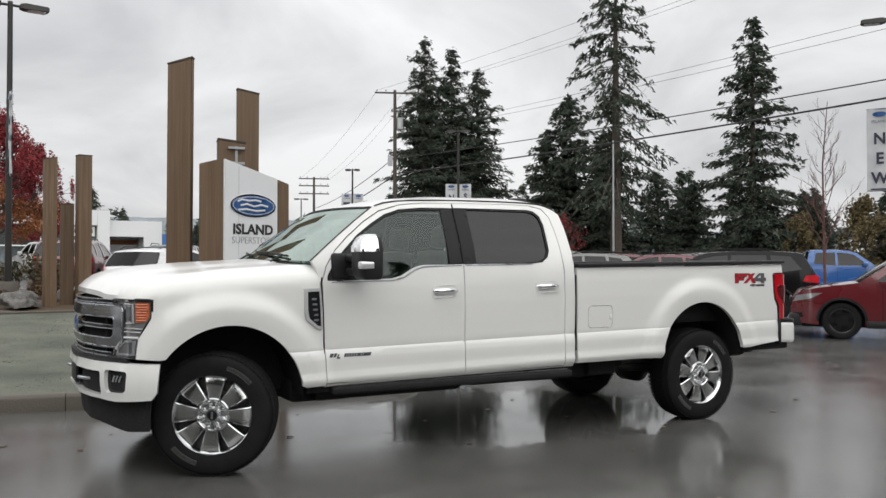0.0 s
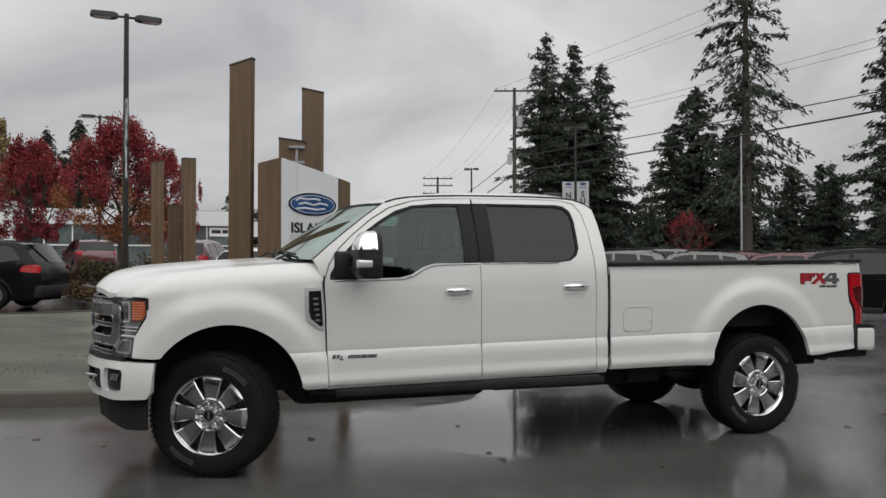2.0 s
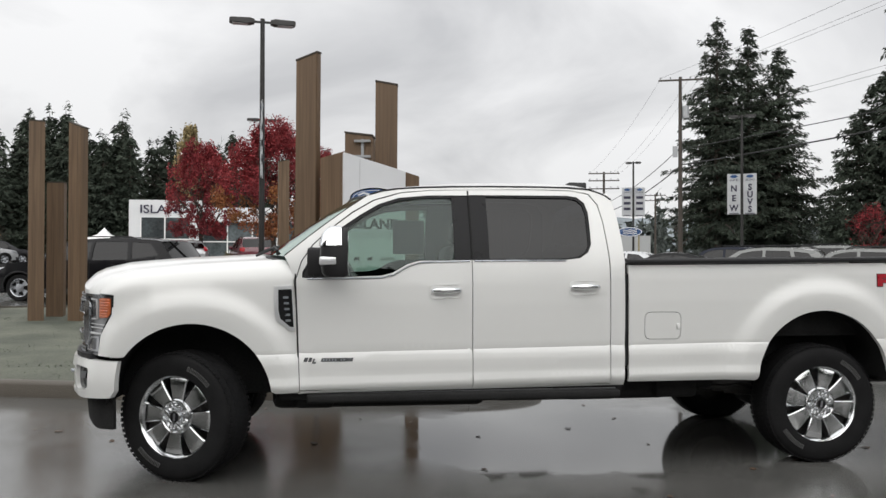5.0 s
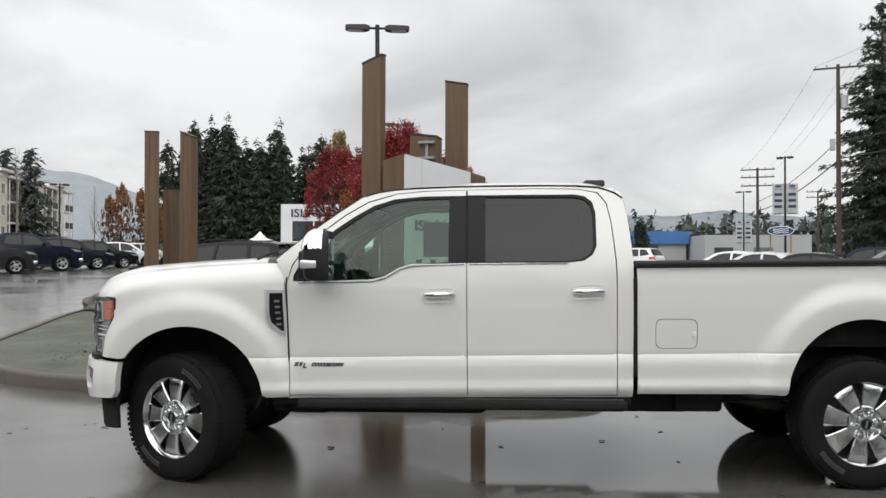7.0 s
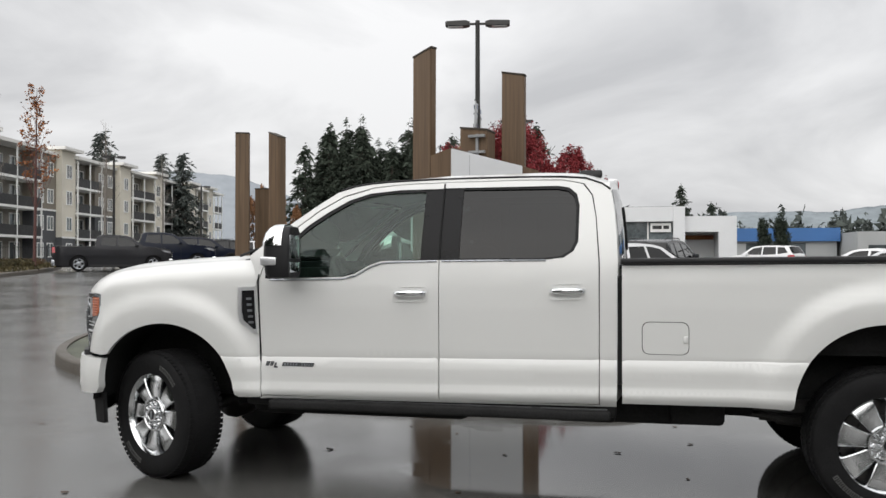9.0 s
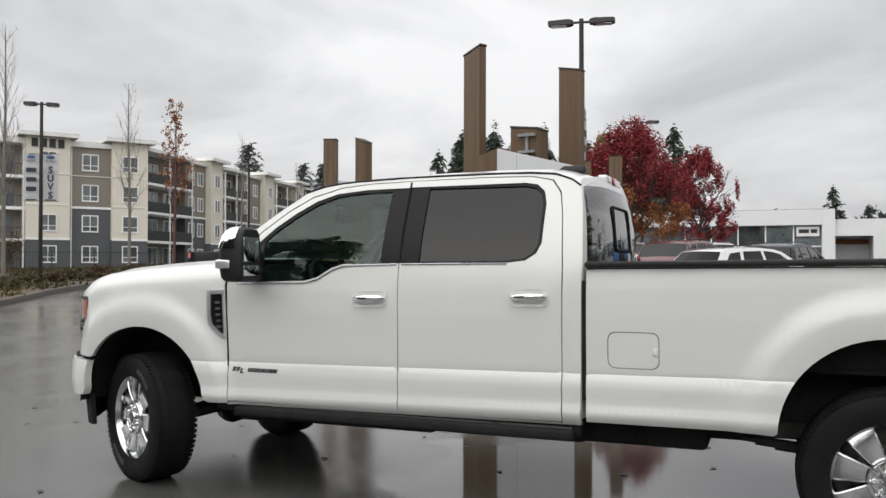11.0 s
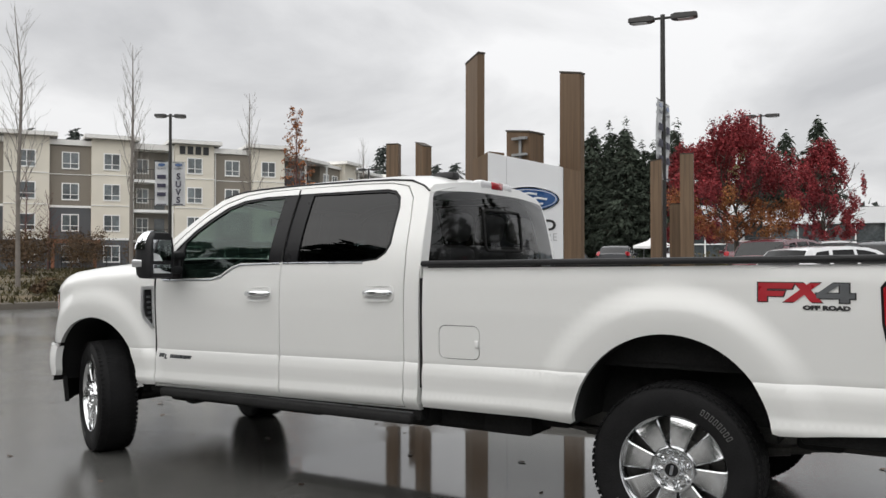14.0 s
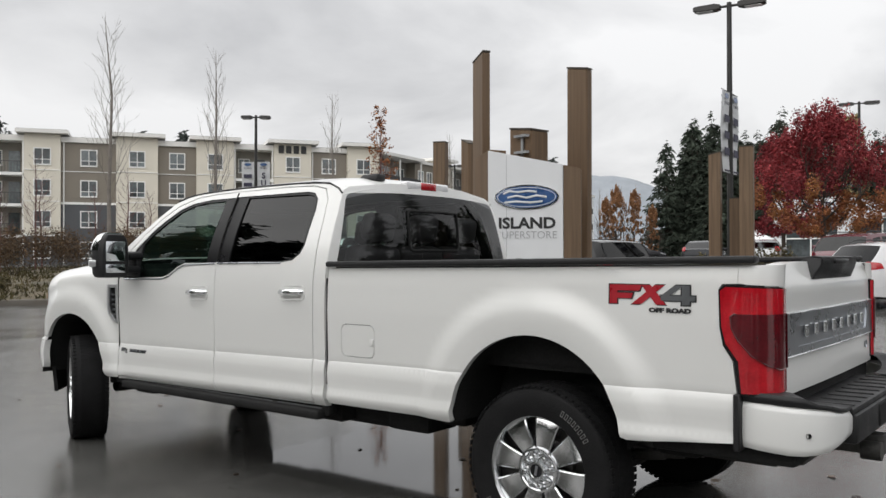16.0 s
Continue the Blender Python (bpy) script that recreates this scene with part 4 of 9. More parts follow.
        for key in "FX4":
            part("decal_outline", stencil(key, 0.065, 0.0015), M_INK, side, "dark decal outline")
        for key in "FX":
            part("decal_letter", stencil(key, -0.012, 0.0032), M_DECALRED, side, "red decal letter")
        part("decal_number", stencil("4", -0.012, 0.0032), M_DECALGREY, side, "grey decal numeral")
        turn = Matrix.Identity(4) if s < 0 else Matrix.Rotation(math.pi, 4, "Z")
        words("decal_caption", "OFF ROAD", 0.026, M_INK, side, Matrix.Translation((5.185 if s < 0 else 5.01, s * (body_y(5.1, 1.245) + 0.003), 1.245)) @ turn, 0.0005, 0.002, 1.55, label="black decal caption")

        # tail lamp, wrapping the corner
        def corner(u, z, d, s=s, out=0.0, follow=0.6):
            if u <= 0.10:
                x, y = 5.41 + u, 1.006
            else:
                a = min(1.0, (u - 0.10) / 0.22) * math.pi / 2
                x, y = 5.51 + 0.118 * math.sin(a), 1.006 - 0.15 * (1 - math.cos(a))
                if u > 0.32:
                    y -= (u - 0.32)
            yy = min(y, y - (1.006 - body_y(5.2, z)) * follow)
            return Vector((x - (d - out) * min(1.0, u / 0.2), s * (yy - (d - out)), z))

        lamp_o = [(-0.006, 1.345), (0.02, 1.362), (0.345, 1.352), (0.348, 0.905), (0.075, 0.895), (0.062, 1.035), (0.012, 1.105), (-0.002, 1.185)][::-1]
        lamp_i = [(0.004, 1.340), (0.026, 1.356), (0.340, 1.347), (0.340, 0.914), (0.088, 0.908), (0.076, 1.042), (0.026, 1.115), (0.010, 1.185)][::-1]
        part("bed_corner", sheet([(0.0765, 1.372), (0.12, 1.366), (0.345, 1.357), (0.345, 1.449), (0.0765, 1.4485)], lambda u, z, d, s=s: corner(u, z, d, s, 0.0, 1.0), grid=0.03, depth=0.02, flip=fl), M_WHITE, side, "", 50)
        base = part("tail_lamp", sheet(lamp_o, corner, grid=0.05, depth=0.03, flip=fl), M_GLOSS, side, "red tail lamp in a black surround", 50)
        part("lamp_lens", sheet(lamp_i, lambda u, z, d, s=s: corner(u, z, d - 0.010, s), grid=0.04, depth=0.01, flip=fl), M_RED, base, "red lamp lens", 50)
        smoke = [(0.045, 1.230), (0.06, 1.243), (0.338, 1.243), (0.338, 1.015), (0.27, 1.010), (0.20, 1.03), (0.13, 1.07), (0.075, 1.13), (0.05, 1.18)][::-1]
        part("smoked_lens", sheet(smoke, lambda u, z, d, s=s: corner(u, z, d - 0.016, s), grid=0.04, depth=0.007, flip=fl), M_DKRED, base, "dark smoked lens", 50)
        ring = [corner(u, z, -0.017, s) for u, z in smoke[::-1]]
        bm = bmesh.new()
        tube(bm, ring + ring[:1], 0.0022, 5)
        part("lens_trim", bm, M_DKRED, base, "", 60)

        # running board and rocker
        part("running_board", rbox(0.80, 2.95, -0.10, 0.05, 0.455, 0.515, 0.018, 3, pose(0, s * 0.925, 0.045)), M_LINER, truck, "black running board", 50)
        bm = bmesh.new()
        tube(bm, [(0.82, s * 0.968, 0.558), (2.93, s * 0.968, 0.563)], 0.007, 6)
        part("board_trim", bm, M_STRIP, truck, "dull trim strip on the running board", 60)
        part("rocker_sill", rbox(0.62, 2.985, -0.06, 0.02, 0.515, 0.60, 0.02, 2, pose(0, s * 0.90, 0)), M_LINER, truck, "", 40)

        # wheel housings: a dark barrel open at the bottom
        for cx, cz, r in ((ARCHES[0][0], ARCHES[0][1], 0.533), (ARCHES[1][0], ARCHES[1][1], 0.508)):
            bm = bmesh.new()
            rows = [[bm.verts.new((cx + r * math.cos(a), s * yy, cz + r * math.sin(a))) for a in np.linspace(math.radians(0), math.radians(180), 26)] for yy in (0.985, 0.8, 0.55)]
            for r0, r1 in zip(rows, rows[1:]):
                for k in range(25):
                    bm.faces.new((r0[k], r0[k + 1], r1[k + 1], r1[k]))
            bm.faces.new(rows[-1])
            part("wheel_housing", bm, M_LINER, truck, "dark wheel housing", 40)

    # ---- the nose ----
    lamp = [(0.795, 0.825), (1.058, 0.825), (1.074, 0.955), (1.150, 1.075), (1.162, 1.10), (1.162, 1.218), (0.81, 1.226), (0.81, 1.180), (0.885, 1.172), (0.915, 1.138), (0.91, 0.955), (0.81, 0.885)]
    rim_i = [(0.814, 0.842), (1.042, 0.842), (1.057, 0.962), (1.134, 1.082), (1.145, 1.106), (1.145, 1.203), (0.828, 1.209), (0.828, 1.196), (0.895, 1.189), (0.932, 1.146), (0.927, 0.947), (0.828, 0.877)]
    for s, fl in SIDES:
        hl = part("headlamp", sheet(lamp, nose_place(s, -0.014), grid=0.05, depth=0.05, flip=not fl), M_LAMPBASE, truck, "headlamp with an amber marker", 40)
        part("lamp_rim", sheet(lamp, nose_place(s, 0.003), [rim_i], grid=0.05, depth=0.02, flip=not fl), M_GRILLE, hl, "satin lamp rim", 40)
        part("projector_lens", sheet(rounded([(0.940, 1.082), (0.990, 1.078), (0.990, 1.172), (0.940, 1.176)], 0.012), nose_place(s, -0.006), grid=0.05, depth=0.01, flip=not fl), M_DEEPLENS, hl, "dark projector lens", 40)
        for ring, rr in (([(0.935, 1.190), (1.008, 1.187), (1.012, 1.062), (0.950, 1.060)], 0.008), ([(0.925, 0.966), (1.0, 0.964), (1.062, 0.962)], 0.009), ([(0.836, 0.888), (0.890, 0.938)], 0.009), ([(0.93, 1.005), (1.085, 1.0)], 0.004), ([(0.93, 1.028), (1.098, 1.022)], 0.004)):
            bm = bmesh.new()
            tube(bm, [nose_place(s, -0.002)(q, z, 0) for q, z in ring], rr, 6)
            part("lamp_bezel", bm, M_GUIDE, hl, "pale light guide", 60)
        amber = part("amber_marker", sheet(rounded([(1.033, 1.066), (1.112, 1.070), (1.137, 1.102), (1.135, 1.197), (1.033, 1.198)], 0.012), nose_place(s, -0.003), grid=0.05, depth=0.012, flip=not fl), M_AMBER, hl, "ribbed amber marker lens", 40)
        bm = bmesh.new()
        for k in range(7):
            z = 1.080 + 0.0175 * k
            tube(bm, [nose_place(s, 0.0)(q, z, 0) for q in (1.038, 1.07, 1.10, 1.118 + 0.002 * k)], 0.004, 5)
        part("lens_ribs", bm, M_AMBER, amber, "", 60)
        low_o = [(0.838, 0.850), (1.028, 0.848), (1.036, 0.946), (0.935, 0.948), (0.845, 0.884)]
        low_i = [(0.856, 0.862), (1.004, 0.860), (1.008, 0.934), (0.940, 0.935), (0.860, 0.882)]
        part("lower_lens", sheet(low_i, nose_place(s, -0.006), grid=0.05, depth=0.008, flip=not fl), M_LOWLENS, hl, "smoked lower lens", 40)
        part("lens_surround", sheet(low_o, nose_place(s, 0.0), [low_i], grid=0.05, depth=0.012, flip=not fl), M_LENS, hl, "silver lens surround", 40)
    grille = part("grille", sheet([(-0.835, 0.82), (0.835, 0.82), (0.835, 1.24), (-0.835, 1.24)], nose_place(1, -0.065), grid=0.07, depth=0.02, flip=True), M_LINER, truck, "black grille with satin bars", 40)
    for z, hw, out in ((1.205, 0.795, 0.008), (1.032, 0.80, 0.0), (0.848, 0.79, 0.006)):
        bar = [(-hw, z - 0.015), (hw, z - 0.015), (hw, z + 0.015), (-hw, z + 0.015)]
        gb = part("grille_bar", sheet(bar, nose_place(1, out - 0.008), grid=0.06, depth=0.03, flip=True), M_GLOSS, grille, "black bar edged in satin silver", 40)
        for o in (-0.013, 0.013):
            bm = bmesh.new()
            tube(bm, [nose_place(1, out - 0.006)(q, z + o, 0) for q in np.linspace(-hw, hw, 21)], 0.0034, 6)
            part("bar_edge", bm, M_SATIN, gb, "satin silver edge", 60)
    frame_o = rounded([(-0.910, 0.898), (0.910, 0.898), (0.912, 1.176), (-0.912, 1.176)], [0.09, 0.09, 0.045, 0.045], 7)
    frame_i = rounded([(-0.820, 0.958), (0.820, 0.958), (0.825, 1.100), (-0.825, 1.100)], [0.05, 0.05, 0.02, 0.02], 5)

    def frame_place(q, z, d):
        return nose_place(1, 0.022 - 0.8 * (z - 1.04) ** 2 - 0.010 * smoothstep(0.75, 0.91, abs(q)))(q, z, d)

    gf = part("grille_frame", sheet(frame_o, frame_place, [frame_i], grid=0.045, depth=0.022, flip=True), M_GRILLE, grille, "satin silver grille frame", 50)
    # tubes of brighter metal along the frame's edges, added as its highlight
    for loop, rr in ((frame_o, 0.008), (frame_i, 0.005)):
        ring = [(a[0] + (b[0] - a[0]) * k / 12, a[1] + (b[1] - a[1]) * k / 12) for a, b in zip(loop, loop[1:] + loop[:1]) for k in (range(12) if math.hypot(a[0] - b[0], a[1] - b[1]) > 0.3 else (0,))]
        bm = bmesh.new()
        tube(bm, [frame_place(q, z, 0.003) for q, z in ring + ring[:1]], rr, 6)
        part("frame_edge", bm, M_SATIN, gf, "brighter edge tube added for a highlight", 60)
    part("grille_core", rbox(-0.69, -0.58, -0.62, 0.62, 0.80, 1.235, 0.01, 1), M_LINER, grille, "black core behind the grille", 40)
    # plain oval badge
    bm = bmesh.new()
    lathe(bm, [(0.0, 0.012), (0.05, 0.010), (0.065, 0.0)], 28, pose(-0.828, 0, 1.03, 0, 0, 90) @ Matrix.Diagonal((2.0, 1, 0.85, 1)))
    part("oval_badge", bm, M_BLUE, grille, "blue oval badge", 60)

    # front bumper
    def bumper(out=0.026):
        def place(q, z, d):
            k = 0.015 * math.sin(max(0.0, min(1.0, (z - 0.56) / 0.24)) * math.pi)
            return nose_place(1, out * smoothstep(0.1, 0.55, abs(q)) * (1 - smoothstep(1.08, 1.24, abs(q))) + 0.022 + k)(q, z, d)

        return place

    fog = [rounded([(s * 0.80, 0.600), (s * 0.985, 0.604), (s * 1.0, 0.748), (s * 0.79, 0.755)][:: 1 if s > 0 else -1], 0.035) for s in (1, -1)]
    intake = rounded([(-0.745, 0.580), (0.745, 0.580), (0.735, 0.738), (-0.735, 0.738)], 0.03)
    bo = [(-1.205, 0.79), (-1.19, 0.60), (-1.16, 0.555), (-0.9, 0.545), (-0.7, 0.555), (0.0, 0.56), (0.7, 0.555), (0.9, 0.545), (1.16, 0.555), (1.19, 0.60), (1.205, 0.79), (0.9, 0.802), (0.62, 0.80), (0.0, 0.80), (-0.62, 0.80), (-0.9, 0.802)]
    bump = part("front_bumper", sheet(bo, bumper(), [*fog, intake], grid=0.045, depth=0.05, flip=True), M_WHITE, truck, "white front bumper", 40)
    for k, f in enumerate(fog):
        part("fog_lamp", sheet(f, lambda q, z, d: bumper()(q, z, d + 0.028), grid=0.05, depth=0.02, flip=True), M_GLOSS, bump, "fog lamp in a black recess", 40)
        sg = 1 if k == 0 else -1
        bm = bmesh.new()
        for j in range(3):
            tube(bm, [bumper()(sg * (0.86 + 0.035 * j), 0.675, 0.02), bumper()(sg * (0.88 + 0.035 * j), 0.715, 0.02)], 0.007, 6)
        part("fog_lens", bm, M_LENS, bump, "", 60)
    part("lower_grille", sheet(intake, lambda q, z, d: bumper()(q, z, d + 0.05), grid=0.06, depth=0.0, flip=True), M_LINER, bump, "black lower intake", 40)
    part("bumper_pad", sheet([(-1.0, 0.792), (1.0, 0.792), (0.95, 0.832), (-0.95, 0.832)], nose_place(1, 0.03), grid=0.05, depth=0.06, flip=True), M_BLACK, bump, "black bumper top pad", 40)
    for y in (-0.42, 0.42):
        bm = bmesh.new()
        tube(bm, [(-0.76, y - 0.03, 0.66), (-0.835, y - 0.03, 0.67), (-0.850, y, 0.672), (-0.835, y + 0.03, 0.67), (-0.76, y + 0.03, 0.66)], 0.011, 8)
        part("tow_hook", bm, M_SATIN, bump, "bright tow hook", 60)
    part("plate_bracket", rbox(-0.848, -0.825, -0.17, 0.17, 0.60, 0.73, 0.008, 2), M_BLACK, bump, "black plate bracket", 40)
    dam = [(-1.14, 0.55), (-1.13, 0.335), (-0.9, 0.33), (-0.6, 0.36), (0.0, 0.37), (0.6, 0.36), (0.9, 0.33), (1.13, 0.335), (1.14, 0.55)]
    part("air_dam", sheet(dam, lambda q, z, d: nose_place(1, -0.03 - 0.10 * (0.55 - z), 0.0)(q, z, d), grid=0.06, depth=0.03, flip=True), M_LINER, truck, "black air dam", 40)

    # ---- tailgate, rear bumper, rear window ----
    def gate(y, z, d):
        lean = 0.10 * smoothstep(1.335, 1.48, z) * 0.35 + 0.012 * (z - 1.1)
        return Vector((5.617 + 0.014 * math.cos(y * 1.5) - lean - d, y, z))

    g_out = rounded([(-0.852, 0.885), (0.852, 0.885), (0.862, 1.440), (0.6, 1.462), (-0.6, 1.462), (-0.862, 1.440)], [0.02, 0.02, 0.05, 0.1, 0.1, 0.05])
    tg = part("tailgate", sheet(g_out, gate, grid=0.05, depth=0.06, flip=False, creases=[[(-0.85, 1.345), (0.85, 1.345)]]), M_WHITE, truck, "white tailgate with a satin band", 14)
    grip = bmesh.new()
    prof = [(5.54, 1.452), (5.60, 1.490), (5.662, 1.482), (5.658, 1.442), (5.622, 1.372), (5.56, 1.372)]
    ends = [[grip.verts.new((x, y * (1.10 if z < 1.40 else 1.0), z)) for x, z in prof] for y in (-0.345, 0.345)]
    for k in range(6):
        grip.faces.new((ends[0][k], ends[0][(k + 1) % 6], ends[1][(k + 1) % 6], ends[1][k]))
    grip.faces.new(ends[0][::-1])
    grip.faces.new(ends[1])
    bmesh.ops.recalc_face_normals(grip, faces=grip.faces)
    bmesh.ops.bevel(grip, geom=grip.edges[:], offset=0.008, segments=2, affect="EDGES")
    part("tailgate_spoiler", grip, M_BLACK, tg, "black tailgate grip with a camera", 40)
    part("gate_handle", rbox(5.655, 5.672, -0.13, 0.13, 1.452, 1.474, 0.006, 2), M_BLACK, tg, "black tailgate handle", 40)
    band = part("tailgate_band", sheet([(-0.850, 1.048), (0.850, 1.048), (0.855, 1.240), (-0.855, 1.240)], lambda y, z, d: gate(y, z, d - 0.012), [rounded([(-0.66, 1.085), (0.66, 1.085), (0.72, 1.205), (-0.72, 1.205)], 0.015)], grid=0.08, depth=0.012), M_SATIN, tg, "satin silver tailgate band", 30)
    part("band_panel", sheet(rounded([(-0.66, 1.085), (0.66, 1.085), (0.72, 1.205), (-0.72, 1.205)], 0.015), lambda y, z, d: gate(y, z, d - 0.005), grid=0.1, depth=0.0), M_SATIN, band, "recessed satin panel", 30)
    for z0, z1 in ((1.048, 1.052), (1.236, 1.240)):
        bm = bmesh.new()
        tube(bm, [gate(y, (z0 + z1) / 2, -0.012) for y in np.linspace(-0.85, 0.85, 13)], 0.004, 6)
        part("band_rim", bm, M_CHROME, band, "bright chrome edge", 60)
    for k in range(8):
        bm = rbox(-0.006, 0.006, -0.026, 0.026, -0.028, 0.028, 0.004, 1, Matrix.Translation(gate(-0.54 + 0.154 * k, 1.148, -0.012)))
        part("band_block", bm, M_CHROME, band, "raised chrome block")
    bm = bmesh.new()
    lathe(bm, [(0.0, 0.006), (0.02, 0.006), (0.024, 0.0)], 14, pose(5.632, 0.70, 0.99, 0, 0, 90))
    part("gate_lock", bm, M_SATIN, tg, "", 40)
    # bed floor, front wall
    # black filler between cab and bed, added for the gap's shade
    bm = bmesh.new()
    box(bm, 2.992, 3.022, -0.987, 0.987, 0.72, 1.36)
    part("bed_gap_seal", bm, M_LINER, truck)
    bm = bmesh.new()
    box(bm, 3.03, 5.55, -0.80, 0.80, 0.90, 0.93)
    box(bm, 3.02, 3.05, -0.95, 0.95, 0.70, 1.42)
    part("bed_floor", bm, M_LINER, truck, "sprayed black bed liner")
    # the bumper wraps from the flank round to the rear: along it the step falls at the corner
    WRAP = [(5.497, 0.985), (5.56, 0.998), (5.63, 1.000), (5.69, 0.992), (5.745, 0.968), (5.79, 0.925), (5.822, 0.86), (5.838, 0.78), (5.842, 0.70), (5.842, 0.60)]

    def skirt(s, rows, inset):
        """A shell along the wrap; rows: for each station its bottom and top."""
        bm, rings = bmesh.new(), []
        for (x, y), (z0, z1) in zip(WRAP, rows):
            cx, cy = 5.46, 0.55
            d = Vector((x - cx, y - cy)).normalized() * inset
            r = min(0.014, 0.2 * (z1 - z0))
            ring = [(0.05, z0), (r, z0), (0.003, z0 + r), (0.0, z0 + 2.4 * r), (0.0, z1 - 2.0 * r), (0.003, z1 - r), (r, z1), (0.16, z1)]
            rings.append([bm.verts.new((x + d.x - o * (d.x / inset), s * (y + d.y - o * (d.y / inset)), z)) for o, z in ring])
        for r0, r1 in zip(rings, rings[1:]):
            for k in range(7):
                bm.faces.new((r0[k], r1[k], r1[k + 1], r0[k + 1]))
        bm.faces.new(rings[0])
        bm.faces.new(rings[-1][::-1])
        bmesh.ops.recalc_face_normals(bm, faces=bm.faces)
        return bm

    FOOT = (0.680, 0.676, 0.672, 0.668, 0.668, 0.672, 0.680, 0.692, 0.700, 0.705)
    BROW = (0.872, 0.872, 0.871, 0.868, 0.864, 0.860, 0.850, 0.832, 0.822, 0.820)
    WHITE_ROWS = list(zip(FOOT, BROW))
    PAD_ROWS = [(z + 0.002, z + h) for z, h in zip(BROW, (0.043, 0.044, 0.044, 0.043, 0.042, 0.020, 0.018, 0.018, 0.018, 0.018))]
    for s, fl in SIDES:
        rb = part("rear_bumper_corner", skirt(s, WHITE_ROWS, 0.001), M_WHITE, truck, "white rear bumper corner", 40)
        part("step_pad", skirt(s, PAD_ROWS, 0.002), M_BLACK, rb, "black step pad", 40)
        bm = bmesh.new()
        lathe(bm, [(0.0, 0.003), (0.009, 0.003), (0.011, -0.004)], 14, pose(5.757, s * 0.962, 0.755, 0, 0, 38 if s < 0 else 142))
        part("parking_sensor", bm, M_LINER, rb, "small black parking sensor", 40)
        part("bumper_seam", rbox(5.470, 5.498, -0.06, 0.01, 0.665, 0.905, 0.005, 1, Matrix.Translation((0, s * 0.965, 0))), M_BLACK, rb, "black joint to the bed side", 40)
    rbar = part("rear_bumper", rbox(5.58, 5.865, -0.60, 0.60, 0.668, 0.800, 0.018, 2), M_BLACK, truck, "black stepped rear bumper", 40)
    part("tread_plate", rbox(5.56, 5.850, -0.615, 0.615, 0.796, 0.826, 0.010, 2), M_BLACK, rbar, "ribbed black tread plate", 40)
    for k in range(9):
        part("tread_rib", rbox(5.66, 5.835, -0.012, 0.012, 0.824, 0.832, 0.003, 1, Matrix.Translation((0, -0.52 + 0.13 * k, 0))), M_BLACK, rbar)
    part("plate_recess", rbox(5.86, 5.872, -0.18, 0.18, 0.685, 0.79, 0.006, 1), M_LINER, rbar, "dark plate recess", 40)
    part("bumper_back", rbox(5.47, 5.60, -0.86, 0.86, 0.66, 0.885, 0.01, 2), M_LINER, truck, "", 40)
    part("valance", rbox(5.06, 5.70, -0.93, 0.93, 0.605, 0.690, 0.02, 2), M_LINER, truck, "", 40)
    hitch = part("tow_hitch", rbox(5.25, 5.86, -0.05, 0.05, 0.52, 0.62, 0.008, 2), M_STEEL, truck, "dark steel tow hitch", 40)
    part("hitch_bar", rbox(5.55, 5.63, -0.55, 0.55, 0.53, 0.60, 0.02, 2), M_STEEL, hitch, "", 40)
    bm = bmesh.new()
    tube(bm, [(5.78, -0.14, 0.56), (5.87, -0.14, 0.56)], 0.045, 12)
    part("wiring_socket", bm, M_STEEL, hitch, "", 60)
    bm = bmesh.new()
    tube(bm, [(5.84, 0.16, 0.50), (5.84, 0.16, 0.66)], 0.008, 6)
    part("hitch_pin", bm, M_STEEL, hitch, "", 60)

    def back(y, z, d):
        xb = interp(z, [0.6, 1.44, 1.62, 1.76, 1.86, 1.96], [2.985, 2.995, 2.985, 2.973, 2.957, 2.93])
        w = body_y(2.5, z)
        return Vector((xb + 0.055 * (1 - min(1.0, abs(y) / w) ** 2.4) - d, y, z))

    bw = [(-0.985, 0.62), (0.985, 0.62), (0.992, 1.0), (0.982, 1.44), (0.955, 1.56), (0.89, 1.72), (0.845, 1.82), (0.80, 1.905), (0.74, 1.935), (0.4, 1.975), (0.0, 1.985), (-0.4, 1.975), (-0.74, 1.935), (-0.80, 1.905), (-0.845, 1.82), (-0.89, 1.72), (-0.955, 1.56), (-0.982, 1.44)]
    bw = [(max(-body_y(2.5, z) + 0.002, min(body_y(2.5, z) - 0.002, y)), z) for y, z in bw]
    rw = rounded([(-0.925, 1.40), (0.925, 1.40), (0.785, 1.890), (0.35, 1.915), (-0.35, 1.915), (-0.785, 1.890)], [0.03, 0.03, 0.06, 0.2, 0.2, 0.06])
    part("cab_back", sheet(bw, back, [rw], grid=0.07, depth=0.03), M_WHITE, truck, "", 40)
    rear = part("rear_window", sheet(rw, lambda y, z, d: back(y, z, d - 0.003), grid=0.1, depth=0.01), M_REARGLASS, truck, "dark privacy rear window", 60)
    bm = bmesh.new()
    ring = [back(y, z, -0.006) for y, z in rounded([(-0.27, 1.53), (0.27, 1.53), (0.27, 1.80), (-0.27, 1.80)], 0.04)]
    tube(bm, ring + ring[:1], 0.010, 6)
    part("slider_frame", bm, M_LINER, rear, "black sliding-window frame", 60)
    brake = part("high_brake_lamp", rbox(2.925, 2.99, -0.23, 0.23, 1.945, 2.005, 0.015, 3), M_LAMPWHITE, truck, "red and clear high brake lamp", 50)
    part("brake_lens", rbox(2.935, 2.996, -0.085, 0.085, 1.948, 2.002, 0.010, 2), M_RED, brake, "red lens", 50)
    fin = rbox(2.70, 2.89, -0.43, -0.33, 2.000, 2.047, 0.012, 3)
